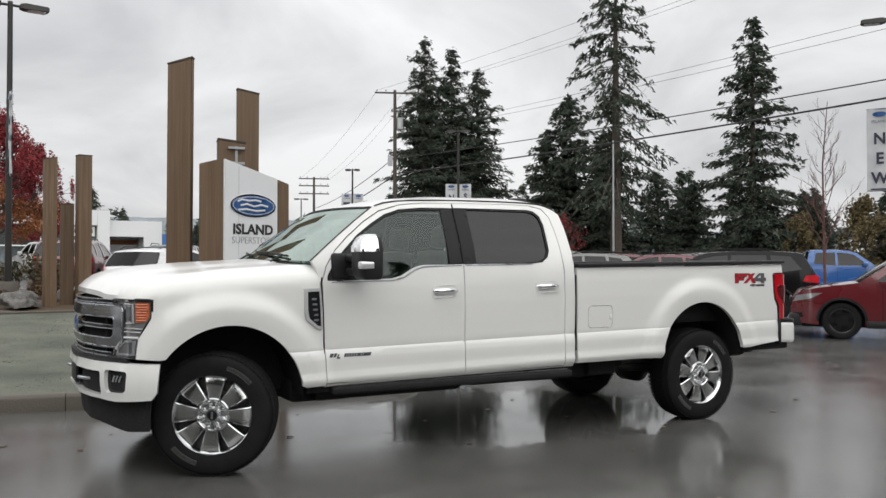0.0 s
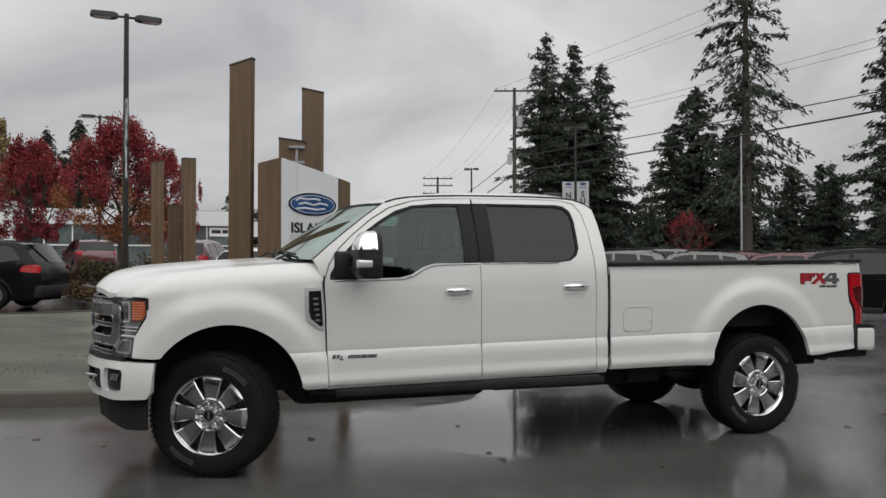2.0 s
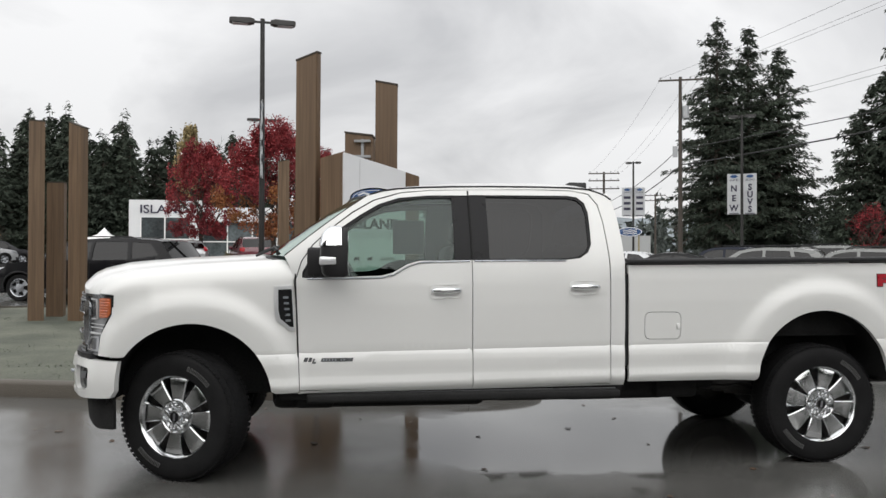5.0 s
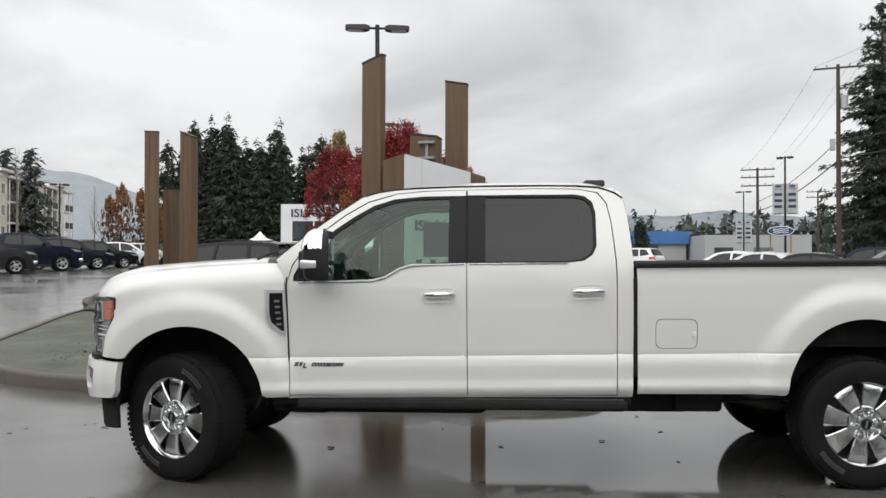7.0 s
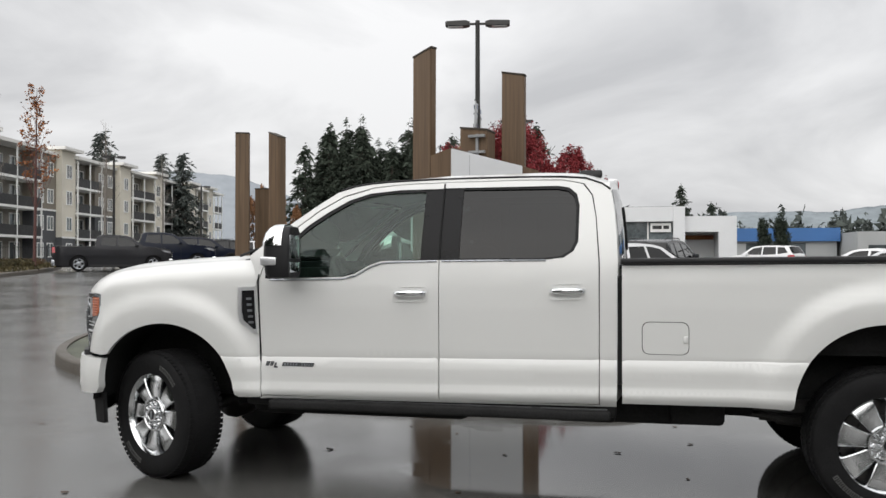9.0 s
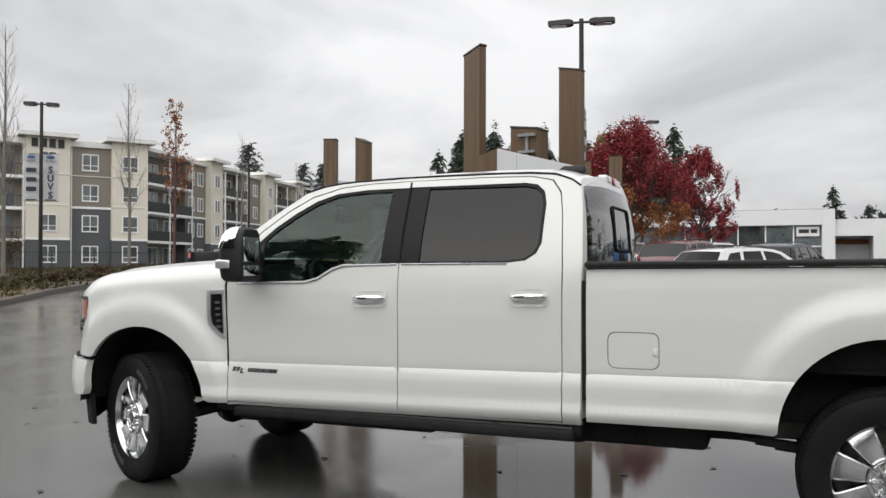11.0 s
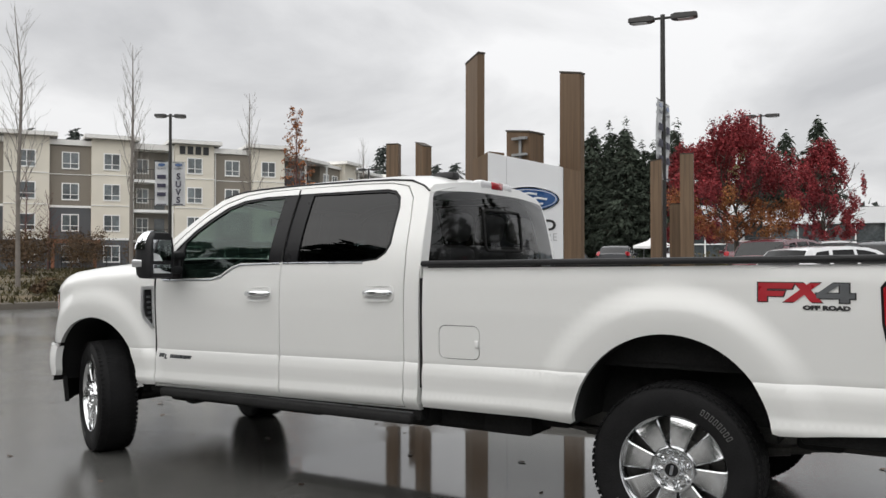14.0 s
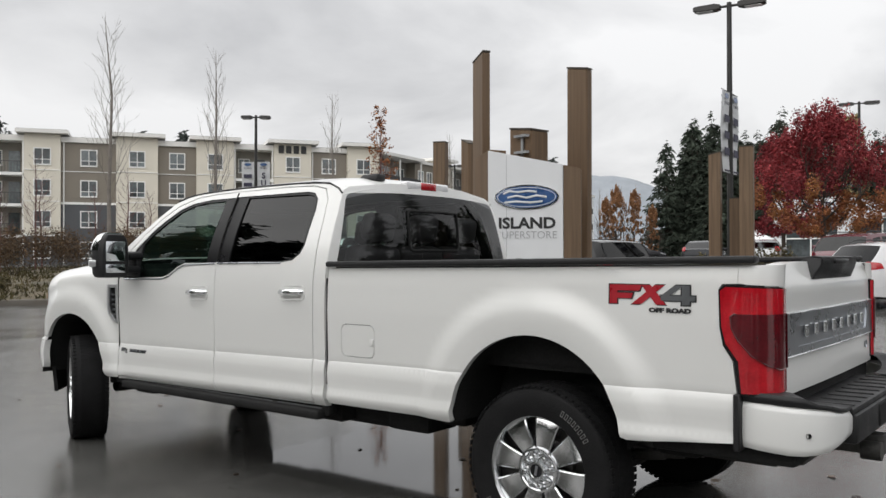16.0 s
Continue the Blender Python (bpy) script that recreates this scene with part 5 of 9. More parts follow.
    for v in fin.verts:
        k = (v.co.z - 2.000) / 0.047
        v.co.x += 0.06 * k * smoothstep(2.80, 2.68, v.co.x)
        v.co.y = -0.38 + (v.co.y + 0.38) * (1 - 0.25 * k)
    part("roof_antenna", fin, M_BLACK, truck, "black roof antenna pod", 60)

    # ---- cabin ----
    dash = bmesh.new()
    box(dash, 0.72, 1.02, -0.88, 0.88, 0.95, 1.40)
    box(dash, 0.62, 0.85, -0.86, 0.86, 1.38, 1.44)
    part("dashboard", dash, M_CABIN, truck, "dark dashboard")
    bm = bmesh.new()
    box(bm, 0.62, 2.95, -0.90, 0.90, 0.60, 0.66)
    box(bm, 2.84, 2.90, -0.88, 0.88, 0.66, 1.40)
    part("cab_floor", bm, M_CABIN, truck)
    wheel = bmesh.new()
    ring = [Vector((0.19 * math.cos(a), 0.19 * math.sin(a), 0)) for a in np.linspace(0, math.tau, 25)]
    tube(wheel, ring, 0.016, 8, cap=False)
    for a in (0.3, math.pi - 0.3, -math.pi / 2):
        tube(wheel, [(0, 0, -0.02), (0.18 * math.cos(a), 0.18 * math.sin(a), 0)], 0.018, 6)
    tube(wheel, [(0, 0, -0.03), (0, 0, 0.02)], 0.07, 12)
    bmesh.ops.transform(wheel, matrix=pose(1.14, -0.42, 1.30, 0, 0, 0) @ pose(0, 0, 0, 0, 62, 0) @ pose(0, 0, 0, 0, 0, -90), verts=wheel.verts)
    part("steering_wheel", wheel, M_CABIN, truck, "dark steering wheel", 60)
    for x, ys in ((1.58, (-0.43, 0.43)), (2.50, (-0.46, 0.0, 0.46))):
        for y in ys:
            w = 0.27 if x < 2 else 0.22
            seat = part("seat", rbox(x - 0.28, x + 0.25, y - w, y + w, 0.86, 1.02, 0.06, 3), M_SEAT, truck, "dark leather seat", 60)
            part("seat_back", rbox(0, 0.16, y - w, y + w, 0, 0.62, 0.06, 3, pose(x + 0.18, 0, 0.98, 0, 14, 0)), M_SEAT, seat, "", 60)
            part("headrest", rbox(0, 0.12, y - 0.13, y + 0.13, 0, 0.19, 0.05, 3, pose(x + 0.36, 0, 1.60, 0, 10, 0)), M_SEAT, seat, "", 60)
    part("window_sticker", rbox(1.50, 1.78, 0.815, 0.817, 1.50, 1.80, 0.0005, 1, pose(0, 0.02, 0, 0, 0, 0)), M_PAPER, truck, "paper sticker on the far window")
    both("pillar_trim", [(1.80, 0.70), (2.03, 0.70), (2.03, 1.92), (1.80, 1.92)], M_CABIN, lambda s: flank(s, -0.045), grid=0.2, depth=0.02, label="dark pillar lining")
    part("rear_view_mirror", rbox(1.02, 1.05, -0.13, 0.13, 1.74, 1.81, 0.012, 2), M_GLOSS, truck, "", 50)

    # ---- chassis ----
    for s in (-1, 1):
        part("frame_rail", rbox(-0.6, 5.5, -0.05, 0.05, 0.50, 0.64, 0.01, 1, Matrix.Translation((0, s * 0.46, 0))), M_STEEL, truck, "", 40)
    part("belly_shield", rbox(0.56, 2.05, -0.74, 0.74, 0.42, 0.60, 0.05, 2), M_LINER, truck, "", 40)
    part("fuel_tank", rbox(2.1, 3.45, -0.72, -0.20, 0.435, 0.62, 0.07, 3), M_LINER, truck, "dark fuel tank shield", 40)
    for x0, x1, y0, z0 in ((0.72, 0.98, -0.86, 0.44), (1.55, 1.70, -0.82, 0.47), (2.62, 2.98, -0.84, 0.46), (3.30, 3.62, -0.78, 0.455), (3.52, 3.80, -0.66, 0.50), (5.02, 5.24, -0.80, 0.55)):
        part("underbody_bracket", rbox(x0, x1, y0, y0 + 0.3, z0, 0.63, 0.03, 2), M_LINER, truck, "", 40)
    part("transfer_case", rbox(1.0, 1.9, -0.22, 0.30, 0.36, 0.62, 0.06, 2), M_STEEL, truck, "", 40)
    for x in (0.12, AXLE_R):
        bm = bmesh.new()
        tube(bm, [(x, -0.66, 0.41), (x, -0.2, 0.41), (x, -0.1, 0.41), (x, 0.1, 0.41), (x, 0.2, 0.41), (x, 0.66, 0.41)], [0.05, 0.055, 0.16, 0.16, 0.055, 0.05], 14)
        part("axle", bm, M_STEEL, truck, "", 60)
    for s in (-1, 1):
        bm = bmesh.new()
        for k in range(3):
            tube(bm, [(3.75 + 0.1 * k, s * 0.52, 0.50 - 0.02 * k), (AXLE_R, s * 0.52, 0.44 - 0.015 * k), (5.15 - 0.1 * k, s * 0.52, 0.52 - 0.02 * k)], 0.022, 6)
        part("leaf_spring", bm, M_STEEL, truck, "", 60)
        bm = bmesh.new()
        tube(bm, [(AXLE_R - 0.12, s * 0.58, 0.36), (AXLE_R - 0.30, s * 0.48, 0.86)], 0.035, 8)
        part("damper", bm, M_STEEL, truck, "", 60)
    bm = bmesh.new()
    tube(bm, [(1.6, 0.55, 0.5), (4.0, 0.60, 0.5), (4.3, 0.62, 0.72), (4.8, 0.66, 0.70), (5.3, 0.80, 0.55), (5.42, 0.9, 0.53)], 0.05, 10)
    part("exhaust", bm, M_STEEL, truck, "", 60)

    # ---- wheels ----
    def wheel_meshes():
        out = {}
        bm = bmesh.new()
        prof = [(0.265, -0.115), (0.272, -0.13), (0.30, -0.137), (0.345, -0.141), (0.385, -0.135), (0.408, -0.122), (0.419, -0.10), (0.424, -0.05), (0.425, 0.0), (0.424, 0.05), (0.419, 0.10), (0.40, 0.125), (0.345, 0.137), (0.30, 0.13), (0.265, 0.115)]
        lathe(bm, prof, 72)
        out["tyre"] = finish(bm, "tyre", M_RUBBER, 40)
        bm = bmesh.new()
        for k in range(72):
            a = math.tau * k / 72
            for j, (yy, w) in enumerate(((-0.105, 0.05), (-0.05, 0.045), (0.0, 0.045), (0.05, 0.045), (0.105, 0.05))):
                aa = a + (0.5 if j % 2 else 0.0) * math.tau / 72
                rr = 0.411 if j in (0, 4) else 0.4185
                box(bm, rr, rr + 0.0070, yy - w / 2, yy + w / 2, -0.012, 0.012, Matrix.Rotation(-aa, 4, "Y"))
        out["tread"] = finish(bm, "tread", M_RUBBER)
        bm = bmesh.new()
        for r0, r1, z0, z1 in ((0.322, 0.325, -0.0075, 0.0075), (0.349, 0.352, -0.0075, 0.0075), (0.325, 0.349, -0.0075, -0.0048), (0.325, 0.349, 0.0048, 0.0075)):
            box(bm, r0, r1, -0.1425, -0.1385, z0, z1)
        out["letters"] = finish(bm, "sidewall_bar", M_LETTER)
        bm = bmesh.new()
        lathe(bm, [(0.262, 0.11), (0.252, 0.09), (0.245, 0.0), (0.246, -0.075), (0.252, -0.095), (0.262, -0.118), (0.270, -0.128), (0.274, -0.122), (0.268, -0.105)], 60)
        out["rim"] = finish(bm, "rim", M_WHEEL, 60)
        bm = bmesh.new()
        lathe(bm, [(0.0, 0.0), (0.25, 0.0), (0.25, 0.03)], 40, Matrix.Translation((0, -0.03, 0)))
        lathe(bm, [(0.0, -0.055), (0.165, -0.055), (0.17, -0.04), (0.17, -0.02)], 40)
        out["brake"] = finish(bm, "brake_disc", M_STEEL, 40)
        bm = bmesh.new()
        prof = [(0.098, 0.034, -0.098), (0.112, 0.041, -0.108), (0.15, 0.048, -0.112), (0.20, 0.058, -0.115), (0.235, 0.065, -0.113), (0.257, 0.070, -0.104)]
        rows = []
        for r, h, y in prof:
            rows.append([bm.verts.new((r, y + yy, zz)) for yy, zz in ((0.060, -h - 0.004), (0.022, -h - 0.002), (0.006, -h), (0.0, -h + 0.006), (0.0015, -h + 0.016), (0.0015, h - 0.016), (0.0, h - 0.006), (0.006, h), (0.022, h + 0.002), (0.060, h + 0.004))])
        for r0, r1 in zip(rows, rows[1:]):
            for k in range(9):
                bm.faces.new((r0[k], r0[k + 1], r1[k + 1], r1[k]))
        bm.faces.new(rows[0][::-1])
        bmesh.ops.recalc_face_normals(bm, faces=bm.faces)
        out["spoke"] = finish(bm, "spoke", M_WHEEL, 24)
        bm = bmesh.new()
        lathe(bm, [(0.0, -0.131), (0.036, -0.131), (0.038, -0.134), (0.044, -0.134), (0.050, -0.124), (0.052, -0.100), (0.056, -0.092)], 40)
        out["hub"] = finish(bm, "hub_cap", M_WHEEL, 40)
        bm = bmesh.new()
        lathe(bm, [(0.050, -0.094), (0.075, -0.097), (0.100, -0.092)], 40)
        out["dish"] = finish(bm, "hub_dish", M_WHEEL, 40)
        bm = bmesh.new()
        lathe(bm, [(0.090, -0.090), (0.095, -0.117), (0.101, -0.123), (0.109, -0.122), (0.116, -0.112), (0.119, -0.085)], 40)
        out["ring"] = finish(bm, "hub_ring", M_WHEEL, 30)
        bm = bmesh.new()
        lathe(bm, [(0.0, -0.1325), (0.033, -0.1318), (0.0355, -0.129)], 24)
        out["mark"] = finish(bm, "hub_mark", M_GLOSS)
        bm = bmesh.new()
        box(bm, -0.007, 0.007, -0.1345, -0.132, -0.024, 0.024)
        out["bar"] = finish(bm, "hub_bar", M_SATIN)
        bm = bmesh.new()
        lathe(bm, [(0.0, -0.133), (0.008, -0.132), (0.0140, -0.124), (0.0155, -0.106), (0.020, -0.102), (0.0205, -0.088)], 12, Matrix.Translation((0.0735, 0, 0)))
        out["nut"] = finish(bm, "wheel_nut", M_WHEEL, 40)
        return out

    wm = wheel_meshes()
    for x, s, steer in ((0.0, -1, 25), (0.0, 1, 25), (AXLE_R, -1, 0), (AXLE_R, 1, 0)):
        w = part("wheel", wm["rim"], None, truck, "chrome wheel with an all-terrain tyre")
        turn = pose(x, s * 0.845, 0.421, 0, 0, -steer) @ (Matrix.Identity(4) if s < 0 else Matrix.Rotation(math.pi, 4, "Z"))
        w.matrix_basis = turn @ Matrix.Rotation(radians(12 if x else 4), 4, "Y")
        tyre = part("tyre", wm["tyre"], None, w, "black all-terrain tyre")
        part("tread", wm["tread"], None, tyre, "blocky wet tread", kind="stuff")
        for a0, n in ((62, 8), (242, 8)):
            for k in range(n):
                br = part("sidewall_bar", wm["letters"], None, w)
                br.matrix_basis = Matrix.Rotation(-radians(a0 + (k - n / 2) * 4.2), 4, "Y")
        part("brake_disc", wm["brake"], None, w)
        part("hub_cap", wm["hub"], None, w)
        part("hub_mark", wm["mark"], None, w)
        part("hub_bar", wm["bar"], None, w, "satin hub emblem bar")
        part("hub_dish", wm["dish"], None, w)
        part("hub_ring", wm["ring"], None, w)
        for k in range(8):
            sp = part("spoke", wm["spoke"], None, w)
            sp.matrix_basis = Matrix.Rotation(k * math.tau / 8, 4, "Y")
            nt = part("wheel_nut", wm["nut"], None, w)
            nt.matrix_basis = Matrix.Rotation((k + 0.5) * math.tau / 8, 4, "Y")
    return truck


build_truck()


# ---- ground: one sheet of wet asphalt to the horizon ----
def build_ground():
    bm = bmesh.new()
    line = [-3000, -1200, -500, -250, -140, -100] + list(range(-80, 81, 2)) + [100, 140, 250, 500, 1200, 3000]
    vs = [[bm.verts.new((x, y, ground_height(max(-90, min(90, x)), max(-90, min(90, y))))) for x in line] for y in line]
    for j in range(len(line) - 1):
        for i in range(len(line) - 1):
            bm.faces.new((vs[j][i], vs[j][i + 1], vs[j + 1][i + 1], vs[j + 1][i]))
    return solid("ground", bm, M_ASPHALT, "dark wet asphalt of the parking lot", "asphalt", kind="structure", smooth=180)


build_ground()

LAWN = [(3.1, 2.15), (1.5, 2.1), (0.0, 2.18), (-1.3, 2.38), (-1.95, 2.52), (-2.95, 2.78), (-3.63, 3.16), (-4.4, 3.85), (-5.0, 4.75), (-5.5, 5.95), (-5.9, 7.9), (-6.4, 10.0), (-6.5, 11.3), (-5.9, 11.95), (-4.1, 12.05), (-2.4, 12.3), (-1.2, 12.9), (1.0, 13.3), (2.4, 12.8), (3.3, 11.0), (3.5, 6.0), (3.5, 3.0)]
BED = [(-1.0, 13.0), (-1.6, 13.9), (-2.5, 16.8), (-3.0, 18.6), (-2.0, 19.6), (-0.2, 19.0), (1.0, 17.2), (1.7, 15.0), (1.6, 13.4), (0.4, 13.25)]
NWBED = [(-14.0, 9.6), (-14.5, 8.2), (-17.0, 5.4), (-30.0, -6.0), (-44.0, 4.0), (-40.0, 44.0), (-29.0, 38.0), (-22.6, 28.0), (-20.4, 22.0), (-17.3, 15.0), (-15.2, 11.8)]


def offset(poly, d):
    """The closed line moved inward by d; it runs clockwise or counter-clockwise."""
    n, area = len(poly), sum(poly[i - 1][0] * poly[i][1] - poly[i][0] * poly[i - 1][1] for i in range(len(poly)))
    sg = 1 if area > 0 else -1
    out = []
    for i in range(n):
        a, b, c = Vector(poly[i - 1]), Vector(poly[i]), Vector(poly[(i + 1) % n])
        t = ((b - a).normalized() + (c - b).normalized()).normalized()
        out.append((b.x - sg * t.y * d, b.y + sg * t.x * d))
    return out


def curve_round(poly, k=3):
    """Chaikin's corner cutting."""
    for _ in range(k):
        poly = [p for i in range(len(poly)) for p in (tuple(Vector(poly[i]).lerp(Vector(poly[(i + 1) % len(poly)]), 0.25)), tuple(Vector(poly[i]).lerp(Vector(poly[(i + 1) % len(poly)]), 0.75)))]
    return poly


def bed_of(name, poly, mat, label, category, top=0.14, mound=0.0, step=0.5):
    inner = offset(poly, 0.15)

    def lift(x, y, d):
        rim = min((Vector((x, y)) - Vector(p)).length for p in inner)
        bump = 0.02 * noise.noise(Vector((x * 1.3, y * 1.3, 0))) * min(1.0, rim)
        return Vector((x, y, ground_height(x, y) + top + mound * smoothstep(0, 2.0, rim) + bump - d))

    bm = sheet(inner, lift, grid=step, depth=0.2, flip=sum(poly[i - 1][0] * poly[i][1] - poly[i][0] * poly[i - 1][1] for i in range(len(poly))) == 0)
    bmesh.ops.recalc_face_normals(bm, faces=bm.faces)
    if sum(f.normal.z for f in bm.faces) < 0:
        bmesh.ops.reverse_faces(bm, faces=bm.faces)
    return solid(name, bm, mat, label, category, kind="structure", smooth=40)


def kerb_of(poly, height=0.165, length=3.0):
    """A kerb of cast lengths round a bed, each a part with its own joints."""
    kerb = thing("kerb", "weathered concrete kerb round the planted island", "kerb", kind="structure")
    lp = poly + poly[:1]
    piece, run = [Vector(lp[0])], 0.0
    runs = []
    for a, b in zip(lp, lp[1:]):
        a, b = Vector(a), Vector(b)
        run += (b - a).length
        piece.append(b)
        if run > length:
            runs.append(piece)
            piece, run = [b], 0.0
    if len(piece) > 1:
        runs.append(piece)
    area = sum(poly[i - 1][0] * poly[i][1] - poly[i][0] * poly[i - 1][1] for i in range(len(poly)))
    sg = 1 if area > 0 else -1
    for pts in runs:
        pts = [p.copy() for p in pts]
        pts[0] += (pts[1] - pts[0]).normalized() * 0.004
        pts[-1] += (pts[-2] - pts[-1]).normalized() * 0.004
        bm = bmesh.new()
        rings = []
        for i, p in enumerate(pts):
            t = (pts[min(i + 1, len(pts) - 1)] - pts[max(i - 1, 0)]).normalized()
            n = Vector((-sg * t.y, sg * t.x))
            z = ground_height(p.x, p.y)
            rings.append([bm.verts.new((*(p + n * o), z + h)) for o, h in ((0.0, -0.05), (0.012, height - 0.035), (0.022, height - 0.012), (0.045, height), (0.15, height), (0.152, -0.05))])
        for r0, r1 in zip(rings, rings[1:]):
            for k in range(5):
                bm.faces.new((r0[k], r1[k], r1[k + 1], r0[k + 1]))
        bm.faces.new(rings[0])
        bm.faces.new(rings[-1][::-1])
        bmesh.ops.recalc_face_normals(bm, faces=bm.faces)
        part("kerb_length", bm, M_KERB, kerb, "", 50)
    return kerb


def boulder(at, r, squash, seed, label):
    bm = bmesh.new()
    bmesh.ops.create_icosphere(bm, subdivisions=4, radius=1.0)
    for v in bm.verts:
        k = 1 + 0.42 * noise.noise(v.co * 1.2 + Vector((seed, 0, 0))) + 0.18 * noise.noise(v.co * 3.1 + Vector((0, seed, 0)))
        v.co = Vector((v.co.x * r * k, v.co.y * r * 0.8 * k, max(-0.3, v.co.z) * r * squash * k))
    return solid("boulder", bm, M_ROCK, label, "boulder", smooth=60, at=pose(*at, 0, 0, seed * 40))


LAWN_C, BED_C, NWBED_C = curve_round(LAWN), curve_round(BED), curve_round(NWBED, 2)
bed_of("lawn", LAWN_C, M_GRASS, "mossy grey-green turf of the sign island", "lawn", step=0.45)
bed_of("planting_bed", BED_C, M_MULCH, "bark-mulched planting bed with shrubs and boulders", "planting bed", top=0.15, mound=0.12)
bed_of("planting_strip", NWBED_C, M_VERGE, "damp grassy strip of shrubs before the apartments", "planting strip", top=0.14, mound=0.05, step=1.6)
kerb_of(LAWN_C)
kerb_of(BED_C)
kerb_of(NWBED_C, length=4.0)


def bed_z(x, y, top=0.14):
    return ground_height(x, y) + top


boulder((-6.05, 11.15, bed_z(-6.05, 11.15, 0.24)), 0.44, 0.62, 1, "rounded grey boulder on the turf")
boulder((-0.80, 13.75, bed_z(-0.8, 13.75, 0.30)), 0.45, 0.62, 2, "grey boulder at the edge of the planting bed")
boulder((0.35, 14.9, bed_z(0.35, 14.9, 0.33)), 0.42, 0.6, 3, "grey boulder among low shrubs")
boulder((-1.75, 15.6, bed_z(-1.75, 15.6, 0.30)), 0.36, 0.6, 4, "small grey boulder in the bed")


# short turf blades, as one mass
def build_turf():
    rng = np.random.default_rng(5)
    verts, faces = [], []
    n = 0
    while n < 9000:
        x, y = rng.uniform(-6.4, 3.4), 2.2 + 11 * rng.random() ** 1.7
        if not inside(LAWN_C, x, y) or min(math.hypot(x - p[0], y - p[1]) for p in LAWN_C[::3]) < 0.2:
            continue
        z, a, h = bed_z(x, y) - 0.01, rng.uniform(0, 6.28), rng.uniform(0.006, 0.022)
        b = len(verts)
        verts += [(x - 0.012 * math.cos(a), y - 0.012 * math.sin(a), z), (x + 0.012 * math.cos(a), y + 0.012 * math.sin(a), z), (x + rng.normal(0, 0.02), y + rng.normal(0, 0.02), z + h)]
        faces.append((b, b + 1, b + 2))
        n += 1
    me = bpy.data.meshes.new("turf_blades")
    me.from_pydata(verts, [], faces)
    me.materials.append(M_BLADE)
    solid("turf_blades", me, M_BLADE, "short damp blades of grass on the turf", "grass", kind="stuff")


build_turf()


# ---- trees and shrubs ----
def tri_mesh(name, verts, faces, mats, index=None):
    me = bpy.data.meshes.new(name)
    me.from_pydata(verts, [], faces)
    for m in mats:
        me.materials.append(m)
    return me


def conifer_meshes(seed, h, r, bare=0.12, droop=0.35, dens=1.0, rag=0.3, clump=0.5, taper=0.8, gap=-0.3, wide=1.0, skip=0.14):
    """Trunk and limbs, and a crown of small drooping needle sprays, uneven and with gaps."""
    rng = np.random.default_rng(seed)
    wood = bmesh.new()
    tube(wood, [(0, 0, h * t) for t in (0, 0.25, 0.5, 0.75, 0.97)], [0.016 * h + 0.06, 0.013 * h + 0.04, 0.009 * h + 0.03, 0.005 * h + 0.02, 0.015], 8)
    verts, faces = [], []
    z = bare * h
    shift = Vector((seed * 3.7, seed * 1.3, 0))
    while z < h * 0.99:
        t = (z / h - bare) / (1 - bare)
        reach = r * (1 - t) ** taper * (0.5 + 0.5 * smoothstep(0.0, 0.12, t)) + 0.10
        n = int(rng.integers(5, 9))
        a0 = rng.uniform(0, 6.28)
        for k in range(n):
            if rng.random() < skip:
                continue
            a = a0 + k * 6.283 / n + rng.normal(0, 0.3)
            ln = max(0.12, min(reach * (1 + rag * rng.normal(0, 0.7)), reach * 1.45))
            up = 0.30 - droop * (1 - t) * 1.1 + rng.normal(0, 0.14)
            d = np.array([math.cos(a), math.sin(a), up])
            base = np.array([0, 0, z + rng.normal(0, 0.15)])
            bend = -droop * rng.uniform(0.1, 0.5) * ln
            if ln > 0.7:
                tube(wood, [base, base + 0.55 * ln * d + np.array([0, 0, bend * 0.3]), base + ln * d + np.array([0, 0, bend])], [0.012 + 0.012 * ln, 0.008 + 0.008 * ln, 0.006], 4, cap=False)
            m = max(3, int(ln / clump * 4.4 * dens))
            side = np.array([-math.sin(a), math.cos(a), 0])
            for q in range(m):
                u = ((q + rng.random()) / m) ** 0.8
                half = 0.34 * ln * (1 - 0.7 * u) * (0.3 + 0.7 * smoothstep(0.0, 0.25, u))
                c = base + u * ln * d + np.array([0, 0, bend * u * u]) + side * rng.uniform(-1, 1) * half + rng.normal(0, 0.08, 3)
                if noise.noise(Vector(c) * (0.9 / clump ** 0.3) + shift) < gap * (0.4 + 0.6 * (1 - t)):
                    continue
                for _ in range(3):
                    s = clump * rng.uniform(0.35, 1.0)
                    aa = a + rng.normal(0, 0.8)
                    f = np.array([math.cos(aa), math.sin(aa), rng.normal(-0.15 - droop * 0.6, 0.35)])
                    w = np.cross(f, rng.normal(0, 1, 3) + np.array([0, 0, 0.8]))
                    w = w / (np.linalg.norm(w) + 1e-6) * s * wide * rng.uniform(0.12, 0.26)
                    o = c + rng.normal(0, 0.10 * clump / 0.5, 3)
                    b = len(verts)
                    verts += [tuple(o - 0.2 * s * f), tuple(o + w + 0.3 * s * f), tuple(o + 1.0 * s * f + np.array([0, 0, -0.10 * s])), tuple(o - w + 0.3 * s * f)]
                    faces.append((b, b + 1, b + 2, b + 3))
        z += max(0.15, h * 0.019) * rng.uniform(0.6, 1.5)
    return finish(wood, "trunk", M_BARK, 60), verts, faces


